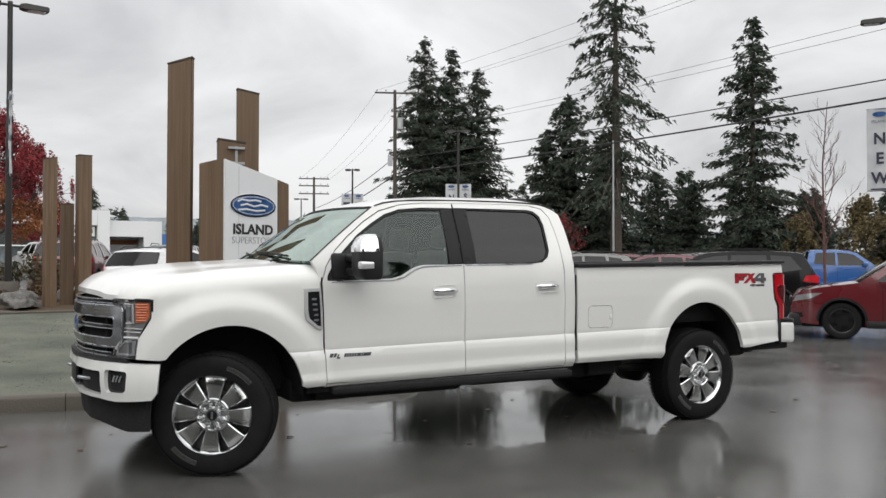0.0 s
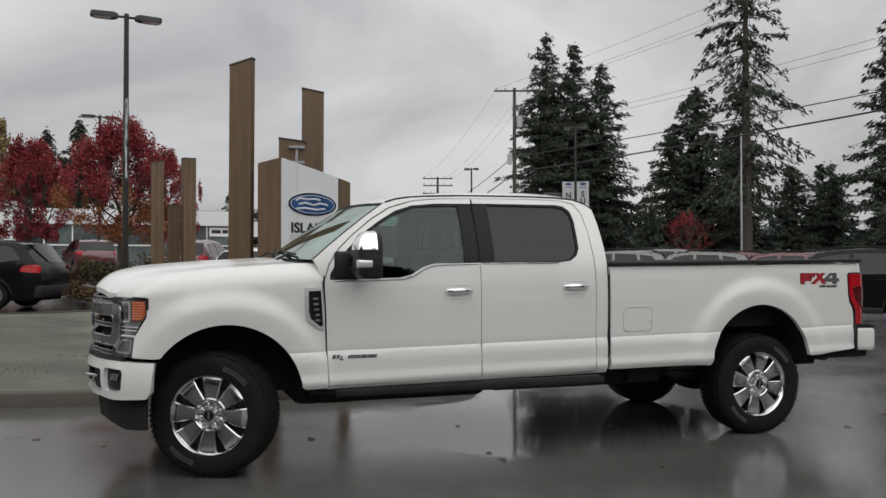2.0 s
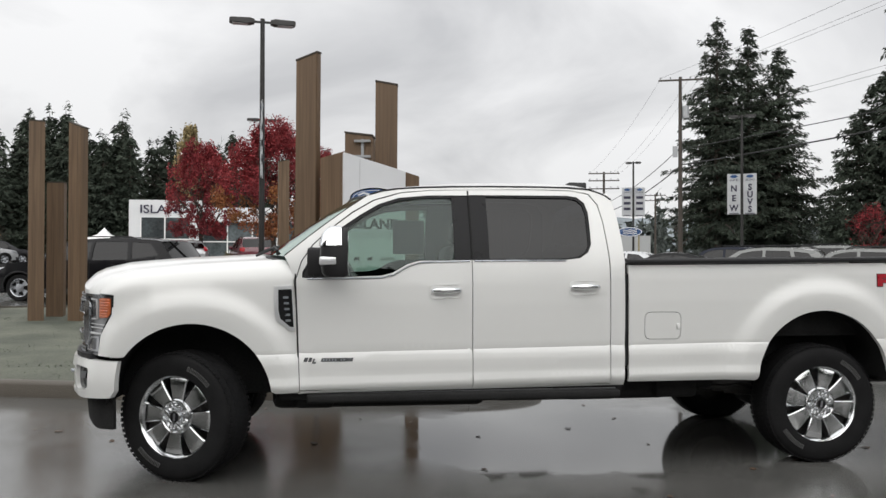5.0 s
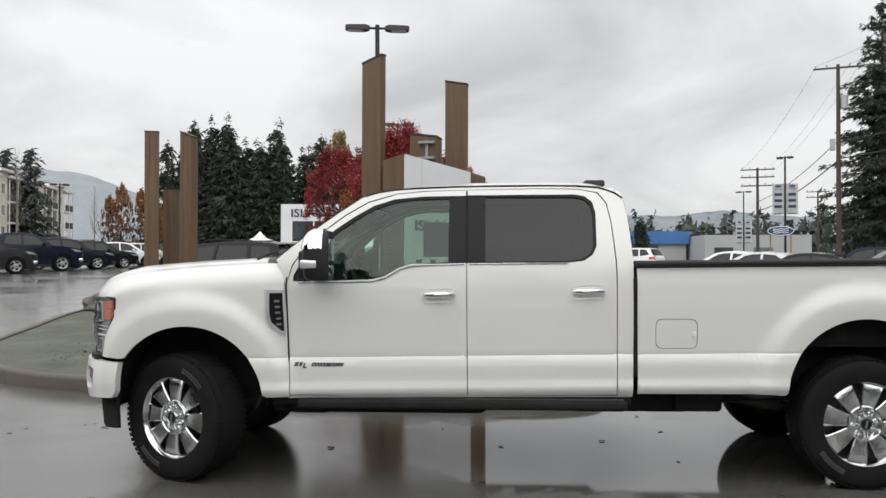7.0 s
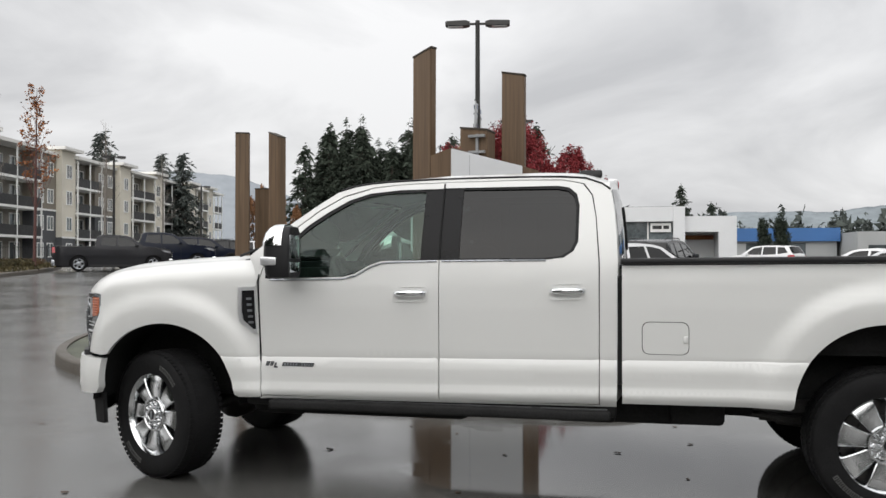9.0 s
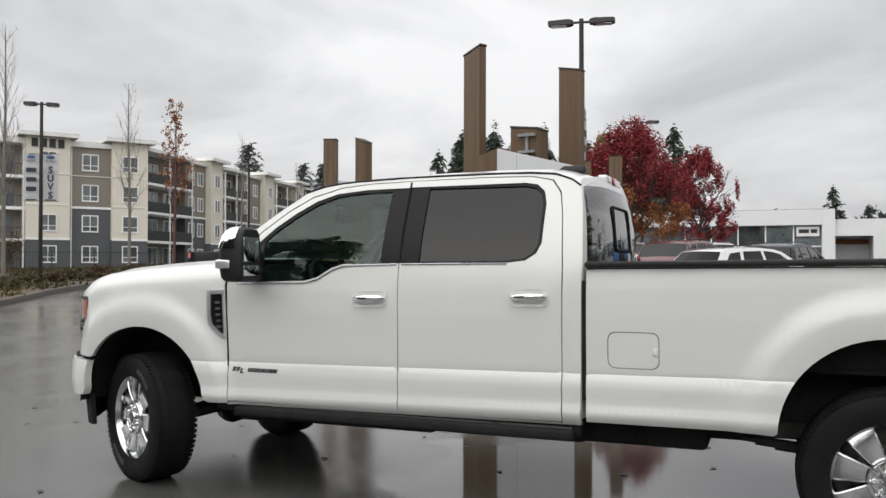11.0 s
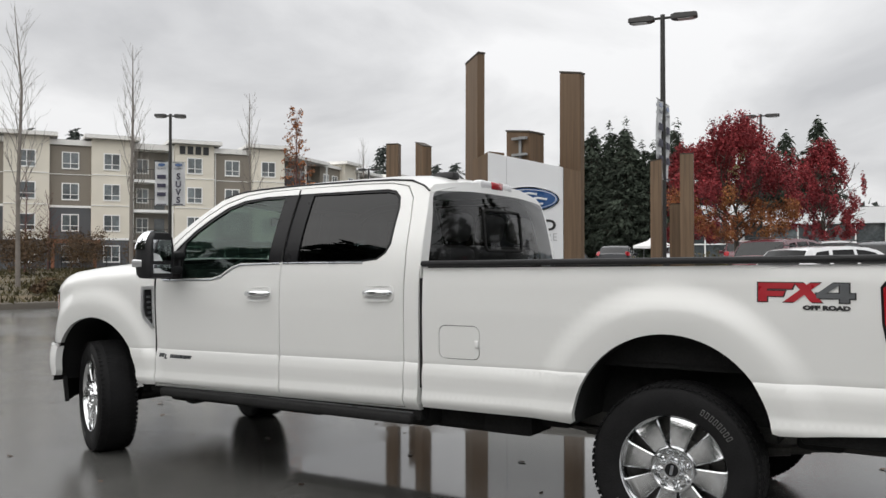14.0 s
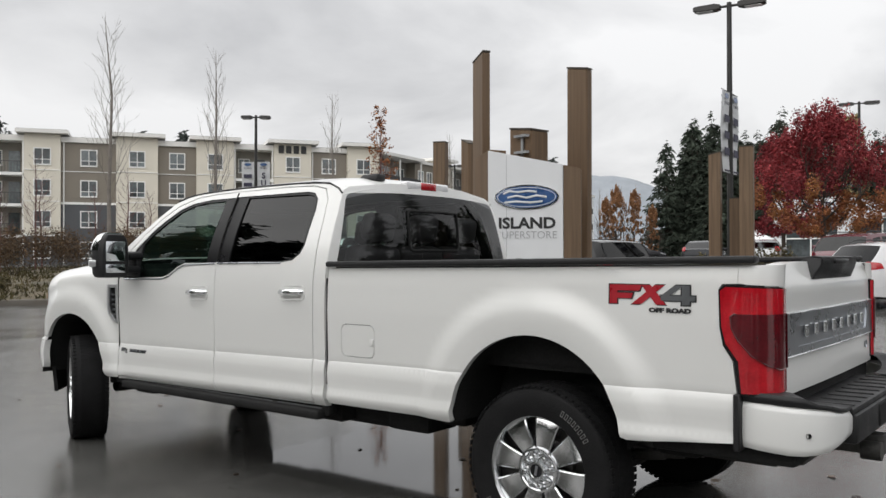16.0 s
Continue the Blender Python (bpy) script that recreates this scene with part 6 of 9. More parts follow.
def conifer(seed, h, r, mat=None, label="tall dark green fir tree", name="fir_tree", group="fir trees", **kw):
    trunk, v, f = conifer_meshes(seed, h, r, **kw)
    crown = tri_mesh("crown", v, f, [mat or M_NEEDLE])
    ob = thing(name, label, "fir tree", group)
    part("trunk", trunk, None, ob)
    part("crown", crown, None, ob, "drooping dark green needle sprays")
    return ob


def leaf_cloud(rng, lumps, n, size, verts, faces, flat=0.6):
    """Leaves scattered over and within lumps of (centre, radii), denser near their skins."""
    wts = np.array([l[1][0] * l[1][1] * l[1][2] for l in lumps]) ** 0.75
    pick = rng.choice(len(lumps), n, p=wts / wts.sum())
    for k in pick:
        c, rad = lumps[k]
        d = rng.normal(0, 1, 3)
        d /= np.linalg.norm(d)
        o = np.array(c) + np.array(rad) * d * rng.random() ** 0.38 * (1 + rng.normal(0, 0.10))
        s = size * rng.uniform(0.6, 1.35)
        u = rng.normal(0, 1, 3)
        u /= np.linalg.norm(u)
        w = np.cross(u, rng.normal(0, 1, 3))
        w /= np.linalg.norm(w) + 1e-9
        b = len(verts)
        verts += [tuple(o - u * s), tuple(o + w * s * flat), tuple(o + u * s), tuple(o - w * s * flat)]
        faces.append((b, b + 1, b + 2, b + 3))


def grow_limbs(bm, rng, p, d, ln, r, depth, tips, spread=0.6, up=0.25, n=(2, 4)):
    """A limb that forks until it is a twig; its ends go into tips."""
    p, d = np.array(p, float), np.array(d, float)
    mid = p + d * ln * 0.5 + rng.normal(0, 0.05 * ln, 3)
    e = p + d * ln + rng.normal(0, 0.05 * ln, 3)
    tube(bm, [p, mid, e], [r, r * 0.8, r * 0.6], 5 if r > 0.03 else 4, cap=False)
    tips.append(e)
    if depth == 0:
        return
    for _ in range(int(rng.integers(*n)) + 1):
        q = d + rng.normal(0, spread, 3) + np.array([0, 0, up])
        q /= np.linalg.norm(q)
        t = rng.uniform(0.45, 1.0)
        grow_limbs(bm, rng, p + (e - p) * t, q, ln * rng.uniform(0.55, 0.8), r * 0.55, depth - 1, tips, spread, up, n)


def maple(seed, h, r, x, y, leaves=9000, low_orange=True, label="red maple in autumn leaf with an uneven crown", main=None, name="maple_tree", size=0.085, clear=0.2):
    rng = np.random.default_rng(seed)
    bm = bmesh.new()
    tube(bm, [(0, 0, -0.2), (0.02, 0, h * 0.2), (-0.03, 0.02, h * 0.42)], [0.13, 0.10, 0.08], 8)
    tips = []
    for k in range(9):
        a = k * 2.4 + rng.normal(0, 0.2)
        grow_limbs(bm, rng, (0, 0, h * (clear + 0.06 + 0.03 * k)), np.array([math.cos(a) * 0.7, math.sin(a) * 0.7, 0.75]), h * 0.24, 0.045, 2, tips, 0.5, 0.3, (1, 3))
    ob = thing(name, label, "maple tree" if "maple" in name else "tree", "autumn trees", at=(x, y, ground_height(x, y)))
    part("trunk", bm, M_BARK, ob, "", 60)
    lumps = []
    for k in range(130):
        t = rng.random() ** 1.1
        z = h * (clear + 0.08 + (0.86 - clear) * t)
        rr = r * (0.35 + 0.65 * math.sin(math.pi * min(1.0, 0.22 + 0.78 * t) ** 1.0)) * (1.0 if t < 0.5 else 1.25 - 0.5 * t)
        a = rng.uniform(0, 6.28)
        q = rr * math.sqrt(rng.random()) * 0.85
        s = r * rng.uniform(0.05, 0.14)
        lumps.append(((q * math.cos(a), q * math.sin(a), z + (0.07 * h * rng.random() if t > 0.7 else 0.0)), (s, s, s * (1.0 + 1.5 * t))))
    lumps.append(((0.1 * r, 0, h * 0.93), (0.14 * r, 0.14 * r, h * 0.085)))
    lumps.append(((-0.3 * r, 0.1, h * 0.84), (0.16 * r, 0.16 * r, h * 0.08)))
    # upright shoots give the top its ragged outline
    for k in range(34):
        a, q = rng.uniform(0, 6.28), r * 0.92 * math.sqrt(rng.random())
        lumps.append(((q * math.cos(a), q * math.sin(a), h * (0.94 - 0.34 * (q / r) ** 1.5 + 0.07 * rng.random())), (0.045 * r, 0.045 * r, h * rng.uniform(0.05, 0.11))))
    split = [l for l in lumps if l[0][2] < h * (clear + 0.34)]
    rest = [l for l in lumps if l not in split] if low_orange else lumps
    v, f = [], []
    leaf_cloud(rng, rest, int(leaves * len(rest) / len(lumps)), size, v, f)
    part("crown", tri_mesh("crown", v, f, [main or M_MAPLE]), None, ob, "crimson leaves" if main is None else "")
    if low_orange and split:
        v, f = [], []
        leaf_cloud(rng, split, int(leaves * len(split) / len(lumps)), size, v, f)
        part("lower_crown", tri_mesh("lower_crown", v, f, [M_ORANGE]), None, ob, "orange-red leaves")
    return ob


def bare_tree(seed, h, x, y, mat=None, leaves=None, label="slender bare young tree with fine twigs", n_leaf=500, width=0.2, stout=1.0):
    rng = np.random.default_rng(seed)
    bm = bmesh.new()
    tube(bm, [(0, 0, -0.2), (0.03 * rng.normal(), 0.03 * rng.normal(), h * 0.35), (0.06 * rng.normal(), 0.06 * rng.normal(), h * 0.7), (0.08 * rng.normal(), 0.08 * rng.normal(), h)], [0.085 * stout, 0.065 * stout, 0.04 * stout, 0.008], 7)
    tips = []
    for k in range(26):
        t = 0.28 + 0.68 * (k / 26)
        a = k * 2.4 + rng.normal(0, 0.4)
        grow_limbs(bm, rng, (0, 0, h * t), np.array([math.cos(a) * width * 2, math.sin(a) * width * 2, 1.0]) / math.hypot(1, 2 * width), h * 0.16 * (1.25 - t), 0.016 * (1.3 - t), 2, tips, 0.30, 0.35, (1, 3))
    ob = thing("bare_tree", label, "tree", "young street trees", at=(x, y, ground_height(x, y) + 0.15))
    part("trunk", bm, mat or M_PALEBARK, ob, "", 60)
    if leaves is not None:
        v, f = [], []
        for _ in range(n_leaf):
            c = tips[int(rng.integers(len(tips)))]
            leaf_cloud(rng, [(c, (0.15, 0.15, 0.15))], 1, 0.075, v, f)
        part("crown", tri_mesh("crown", v, f, [leaves]), None, ob, "a few last reddish leaves")
    return ob


def shrub(seed, x, y, r, h, mat, label, z=None, twiggy=False):
    rng = np.random.default_rng(seed)
    bm = bmesh.new()
    tips = []
    for k in range(7):
        a = k * 0.9
        grow_limbs(bm, rng, (0, 0, 0), np.array([math.cos(a) * 0.5, math.sin(a) * 0.5, 0.8]), h * 0.5, 0.012, 3 if twiggy else 1, tips, 0.4, 0.2, (1, 3))
    ob = thing("shrub", label, "shrub", "bedding shrubs", at=(x, y, bed_z(x, y, 0.15) if z is None else z), rz=seed * 37)
    part("stem", bm, M_BARK, ob, "", 60)
    lumps = [((r * 0.55 * math.cos(k * 1.3), r * 0.55 * math.sin(k * 1.3), h * rng.uniform(0.4, 0.7)), (r * 0.5, r * 0.5, h * 0.38)) for k in range(6)]
    v, f = [], []
    leaf_cloud(rng, lumps, 1500 if twiggy else int(900 * max(1.0, r)), 0.06 if twiggy else 0.038 + 0.025 * r, v, f, 0.45)
    part("foliage", tri_mesh("foliage", v, f, [mat]), None, ob)
    return ob


def put(ob, x, y, rz=0.0, k=1.0, z=None):
    """A copy of a tree at a place, turned and scaled."""
    m = pose(x, y, ground_height(x, y) if z is None else z, 0, 0, rz)
    c = copy_thing(ob, m)
    c.scale = (k, k, k)
    return c


# the big firs across the road
TALL = "tall dense dark green fir across the road"
fir_a = conifer(11, 21.6, 4.4, droop=0.42, dens=1.5, clump=0.37, wide=1.05, taper=0.78, gap=-0.34, label=TALL)
fir_a.matrix_world = pose(33.6, 62.0, 0.6)
fir_b = conifer(12, 20.7, 4.2, droop=0.42, dens=1.5, clump=0.37, wide=1.05, taper=0.78, gap=-0.34, label=TALL)
fir_b.matrix_world = pose(36.2, 61.6, 0.6, 0, 0, 70)
fir_c = conifer(13, 18.7, 4.3, droop=0.4, dens=1.5, clump=0.37, wide=1.05, taper=0.76, gap=-0.32, label="broad dark green fir across the road")
fir_c.matrix_world = pose(38.4, 60.6, 0.6)
fir_d = conifer(14, 26.5, 3.5, bare=0.20, droop=0.8, dens=1.35, rag=0.55, clump=0.38, wide=1.2, taper=0.45, gap=-0.05, skip=0.42, label="ragged tall fir with a long bare trunk and gaps")
fir_d.matrix_world = pose(40.3, 43.3, 0.3, 0, 0, 30)
fir_e = conifer(15, 21.0, 4.6, bare=0.06, droop=0.42, dens=1.45, rag=0.42, clump=0.40, wide=1.25, taper=0.78, gap=-0.22, label="tall layered fir with ragged limbs")
fir_e.matrix_world = pose(52.9, 41.5, 0.3)
fir_f = conifer(16, 15.5, 3.8, droop=0.4, dens=1.25, rag=0.5, clump=0.43, wide=1.35, taper=0.6, gap=-0.25, label="mid-height dark green fir tree")
fir_f.matrix_world = pose(42.6, 52.6, 0.4)
young = conifer(17, 11.0, 2.5, bare=0.04, droop=0.2, dens=0.75, clump=0.5, wide=1.15, taper=1.0, rag=0.45, gap=-0.2, label="young conical fir beyond the road")
young.matrix_world = pose(58.9, 84.0, 0.8)
for x, y, rz, k in ((35.2, 64.6, 200, 0.95), (38.6, 63.5, 310, 0.85)):
    put(fir_c, x, y, rz, k)
for x, y, rz, k in ((45.2, 50.5, 40, 0.80), (40.0, 52.0, 160, 0.75), (47.8, 47.0, 75, 0.56), (43.0, 48.5, 220, 0.62), (55.5, 50.5, 20, 0.55), (59.5, 46.5, 110, 0.5)):
    put(fir_f, x, y, rz, k)
for x, y, rz, k in ((52.0, 66.0, 50, 1.2), (56.0, 53.0, 90, 0.9), (50.5, 62.0, 10, 1.0), (58.0, 48.0, 180, 0.75), (62.0, 50.0, 60, 0.8), (66.0, 46.0, 140, 0.75), (68.0, 40.0, 250, 0.8), (70.0, 34.0, 20, 0.8), (64.0, 60.0, 0, 1.0), (72.0, 27.0, 70, 0.85), (74.0, 20.0, 10, 0.9)):
    put(young, x, y, rz, k)
for x, y, rz, k in ((54.0, 36.5, 15, 0.42), (57.5, 33.5, 130, 0.38), (60.0, 31.0, 250, 0.42), (56.0, 39.0, 80, 0.45), (63.0, 28.0, 200, 0.42)):
    put(fir_f, x, y, rz, k)
# the fir wood beyond the showroom, and its neighbours
wood = conifer(21, 14.0, 2.6, bare=0.05, droop=0.3, dens=0.9, clump=0.55, wide=1.2, taper=0.85, gap=-0.35, label="dark green fir in a dense stand", group="fir stand")
wood.matrix_world = pose(-24.8, 102.5, 0.9)
wood.scale = (1.33, 1.33, 1.33)
wood2 = conifer(22, 12.8, 2.4, bare=0.05, droop=0.35, dens=0.9, rag=0.45, clump=0.55, wide=1.2, taper=0.8, gap=-0.35, label="dark green fir in a dense stand", group="fir stand")
wood2.matrix_world = pose(-19.3, 104.0, 0.9)
wood2.scale = (1.29, 1.29, 1.29)
rs = random.Random(4)
for i in range(26):
    u = (i * 0.618) % 1.0
    put(wood if i % 2 else wood2, -38.0 + 13.0 * u, 97.0 + 9.0 * rs.random() + 3.0 * u, rs.uniform(0, 360), rs.uniform(1.02, 1.42))
for x, y, k in ((-14.5, 105.5, 1.1), (-16.8, 108.0, 1.0), (-22.2, 107.0, 1.12), (-12.0, 110.0, 0.95), (-17.5, 112.0, 1.1), (-27.5, 112.0, 1.25), (-10.0, 108.0, 1.05), (-21.0, 106.0, 1.12), (-18.6, 103.4, 1.04), (-15.4, 103.2, 0.98), (-13.4, 106.4, 1.08), (-23.4, 100.5, 1.15)):
    put(wood if k > 1.06 else wood2, x, y, 130 * k, k)
for x, y, k in ((10.5, 112.0, 0.82), (15.0, 118.0, 0.66), (-8.0, 103.0, 1.35), (-11.6, 103.5, 1.25)):
    put(wood2, x, y, 40 * k, k)
hazy = conifer(23, 13.0, 2.6, M_NEEDLE_HAZED, bare=0.05, droop=0.35, dens=0.8, rag=0.45, clump=0.6, wide=1.2, taper=0.85, gap=-0.25, label="grey-green fir with painted-in haze rising behind the apartments", group="fir stand")
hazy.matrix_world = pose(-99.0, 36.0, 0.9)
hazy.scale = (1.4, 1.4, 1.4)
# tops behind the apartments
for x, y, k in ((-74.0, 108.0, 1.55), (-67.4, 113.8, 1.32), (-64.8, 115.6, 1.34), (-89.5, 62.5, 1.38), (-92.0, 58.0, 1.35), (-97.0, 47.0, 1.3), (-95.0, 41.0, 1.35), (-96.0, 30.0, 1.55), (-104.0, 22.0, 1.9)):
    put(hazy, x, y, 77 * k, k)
# firs on the far side of the lot, behind the camera
behind = conifer(24, 13.4, 2.6, bare=0.05, droop=0.3, dens=0.42, clump=1.1, wide=1.35, taper=0.85, gap=-0.35, label="dark green fir on the far side of the lot", group="fir stand")
behind.matrix_world = pose(-52.0, -38.0, 0.0)
for i in range(24):
    a = radians(108 + 146 * i / 23)
    d = 47 + 10 * rs.random()
    put(behind, 2.0 + d * math.sin(a), d * math.cos(a), i * 50, (1.15 + 0.6 * rs.random()) * (1.5 if 16 < i < 22 else 1.0), z=0.0)

for k, a in enumerate((214, 219, 224, 228, 233, 238, 243)):
    put(behind, 2.0 + 66 * math.sin(radians(a)), 66 * math.cos(radians(a)), 60 * k, 1.45 + 0.2 * (k % 3), z=0.0)

# autumn maples in the lot
maple(31, 6.0, 2.75, -1.38, 28.0, 36000, label="large crimson maple with an orange lower crown", size=0.046)
maple(32, 6.3, 2.3, -5.7, 38.0, 22000, False, size=0.052, label="crimson maple beside parked cars")
maple(33, 6.2, 1.95, 0.45, 38.0, 17000, False, size=0.052, label="smaller crimson maple by the showroom")
maple(34, 4.6, 2.0, 35.8, 44.0, 2600, False, size=0.05, label="small red-leaved tree under the firs", main=M_MAPLE, name="autumn_tree")
rust = maple(36, 8.3, 1.2, -35.8, 80.3, 9000, False, label="rust-orange autumn tree beyond the lot", main=M_RUST, name="autumn_tree", size=0.085, clear=0.02)
for x, y, k in ((-34.2, 81.5, 0.95), (-37.4, 81.0, 0.86), (-32.8, 83.0, 0.75)):
    put(rust, x, y, 60 * k, k)
dull = maple(39, 6.0, 2.4, 55.2, 33.2, 5200, False, label="olive-brown thinning tree across the road", main=M_DULL, name="autumn_tree", size=0.11, clear=0.05)
for x, y, k in ((58.5, 30.2, 1.1), (52.6, 36.6, 0.8), (62.0, 26.0, 1.2)):
    put(dull, x, y, 80 * k, k)
gold = maple(38, 16.6, 2.3, -16.4, 100.5, 3600, False, label="pale yellow autumn tree among firs", main=M_YELLOW, name="autumn_tree", size=0.2)
# slender street trees
bare_tree(41, 8.9, -20.5, 15.8)
bare_tree(42, 9.4, -20.9, 11.6)
bare_tree(43, 8.7, -23.2, 24.8)
bare_tree(44, 8.9, -25.6, 30.8, M_REDBARK, M_ORANGE, "slender young tree with a few reddish leaves", 900)
bare_tree(45, 8.8, -28.5, 41.0)
bare_tree(46, 8.2, -31.0, 52.0)
bare_tree(47, 8.4, -25.0, 3.0)
bare_tree(48, 5.7, 18.7, 8.6, M_REDBARK, label="bare young tree with reddish bark beside parked cars", width=0.42, stout=0.55)
bare_tree(49, 9.5, -46.0, 96.0)
bare_tree(50, 9.0, -40.0, 90.0)
bare_tree(51, 5.5, 32.0, 66.0, M_REDBARK, width=0.35)
# shrubs
SPOTS = [(-1.9, 14.6, 0.42, 0.3, M_BROWNSHRUB), (-2.3, 16.2, 0.5, 0.4, M_BROWNSHRUB), (-1.3, 14.9, 0.4, 0.28, M_BROWNSHRUB), (-0.1, 15.9, 0.5, 0.5, M_BROWNSHRUB), (-1.7, 18.0, 0.6, 0.95, M_SHRUB), (0.7, 15.9, 0.45, 0.5, M_BROWNSHRUB), (-0.1, 18.2, 0.7, 1.1, M_SHRUB), (-2.4, 18.2, 0.5, 0.6, M_BROWNSHRUB), (-1.2, 18.5, 0.6, 0.8, M_SHRUB), (1.1, 14.4, 0.35, 0.4, M_SHRUB)]
for i, (x, y, r, h, mt) in enumerate(SPOTS):
    shrub(60 + i, x, y, r, h, mt, "low olive shrub in the mulched bed" if mt == M_SHRUB else "brown twiggy shrub in the mulched bed", bed_z(x, y, 0.22))
for i in range(34):
    t = i / 33
    x = interp(t, [0, 0.3, 0.6, 1], [-15.6, -18.0, -21.0, -27.5]) - 1.4 * rs.random()
    y = interp(t, [0, 0.3, 0.6, 1], [9.4, 13.5, 21.0, 34.0]) + 0.8 * rs.random()
    if i % 5 == 4:
        x, y = -17.5 - 8 * rs.random(), 6.5 + 3 * rs.random() - 2
    shrub(90 + i, x, y, 0.40 + 0.25 * rs.random(), 0.32 + 0.22 * rs.random(), M_SHRUB if i % 3 else M_BROWNSHRUB, "rounded olive shrub by the kerb" if i % 3 else "brown twiggy shrub by the kerb", bed_z(x, y, 0.15))
# rough grass and weeds on the verge, as one mass
vg = np.random.default_rng(31)
v, f = [], []
while len(f) < 20000:
    x, y = vg.uniform(-43, -14), vg.uniform(-5, 43)
    if not inside(NWBED_C, x, y) or noise.noise(Vector((x * 0.5, y * 0.5, 7))) < -0.12:
        continue
    z, a = bed_z(x, y, 0.12), vg.uniform(0, 6.28)
    h, w = vg.uniform(0.08, 0.26), vg.uniform(0.025, 0.07)
    b = len(v)
    v += [(x - w * math.cos(a), y - w * math.sin(a), z), (x + w * math.cos(a), y + w * math.sin(a), z), (x + vg.normal(0, 0.12), y + vg.normal(0, 0.12), z + h)]
    f.append((b, b + 1, b + 2))
solid("verge_growth", tri_mesh("verge_growth", v, f, [M_WEEDS]), M_WEEDS, "rough olive and straw weeds on the verge", "weeds", kind="stuff")
for i, (x, y) in enumerate(((-30, 18), (-33, 20), (-36, 16), (-34, 24), (-31, 13), (-38, 11), (-36, 29), (-40, 20), (-33, 8), (-42, 14), (-35, 17), (-37, 19), (-38, 22), (-36, 25), (-39, 27), (-34, 11), (-36, 13), (-40, 16), (-38, 8), (-41, 24))):
    shrub(140 + i, x, y, 1.3, 2.4, M_BROWNSHRUB, "tall brown leafless shrub before the apartments", bed_z(x, y, 0.1), True)
for i, (x, y, h) in enumerate(((-38.0, 17.4, 6.4), (-40.5, 19.0, 5.2), (-36.0, 21.5, 5.6), (-38.5, 24.5, 4.6), (-35.0, 14.2, 4.4), (-42.0, 23.0, 5.0))):
    bare_tree(180 + i, h, x, y, M_REDBARK, None, "bushy leafless tree in the thicket before the apartments", width=0.6, stout=0.6)
# clipped cedars by the service building
def cedar(seed, x, y, h, r):
    rng = np.random.default_rng(seed)
    ob = thing("cedar_tree", "dark columnar cedar by the shed", "tree", "columnar cedars", at=(x, y, ground_height(x, y)))
    bm = bmesh.new()
    tube(bm, [(0, 0, -0.1), (0, 0, h * 0.8)], [0.09, 0.03], 7)
    part("trunk", bm, M_BARK, ob, "", 60)
    lumps = [((0.25 * r * math.cos(2.1 * k), 0.25 * r * math.sin(2.1 * k), h * (0.18 + 0.13 * k)), (r * (1.0 - 0.07 * k), r * (1.0 - 0.07 * k), h * 0.2)) for k in range(6)]
    v, f = [], []
    leaf_cloud(rng, lumps, 5200, 0.13, v, f, 0.3)
    part("crown", tri_mesh("crown", v, f, [M_NEEDLE]), None, ob, "dense dark green sprays")


cedar(171, 13.55, 63.0, 4.45 - ground_height(13.55, 63.0), 0.58)
cedar(172, 14.85, 63.0, 4.75 - ground_height(14.85, 63.0), 0.68)
# fallen leaves on the wet asphalt
rng = np.random.default_rng(9)
leaf_me = None
for i in range(70):
    x, y = rng.uniform(-5.5, 9.5), rng.uniform(-3.6, 2.0)
    bm = bmesh.new()
    vs = [bm.verts.new(v) for v in ((-0.03, 0, 0.002), (-0.008, -0.022, 0.006), (0.02, -0.018, 0.004), (0.035, 0.0, 0.01), (0.018, 0.02, 0.004), (-0.01, 0.02, 0.007))]
    bm.faces.new(vs)
    if leaf_me is None:
        leaf_me = finish(bm, "fallen_leaf", M_FALLEN)
    else:
        bm.free()
    lf = new("fallen_leaf", leaf_me)
    lf.matrix_world = pose(x, y, ground_height(x, y) + 0.001, 0, 0, rng.uniform(0, 360)) @ Matrix.Scale(rng.uniform(0.5, 1.2), 4)
    tagged(lf, "small brown fallen leaf on wet asphalt", "leaf", "fallen leaves")


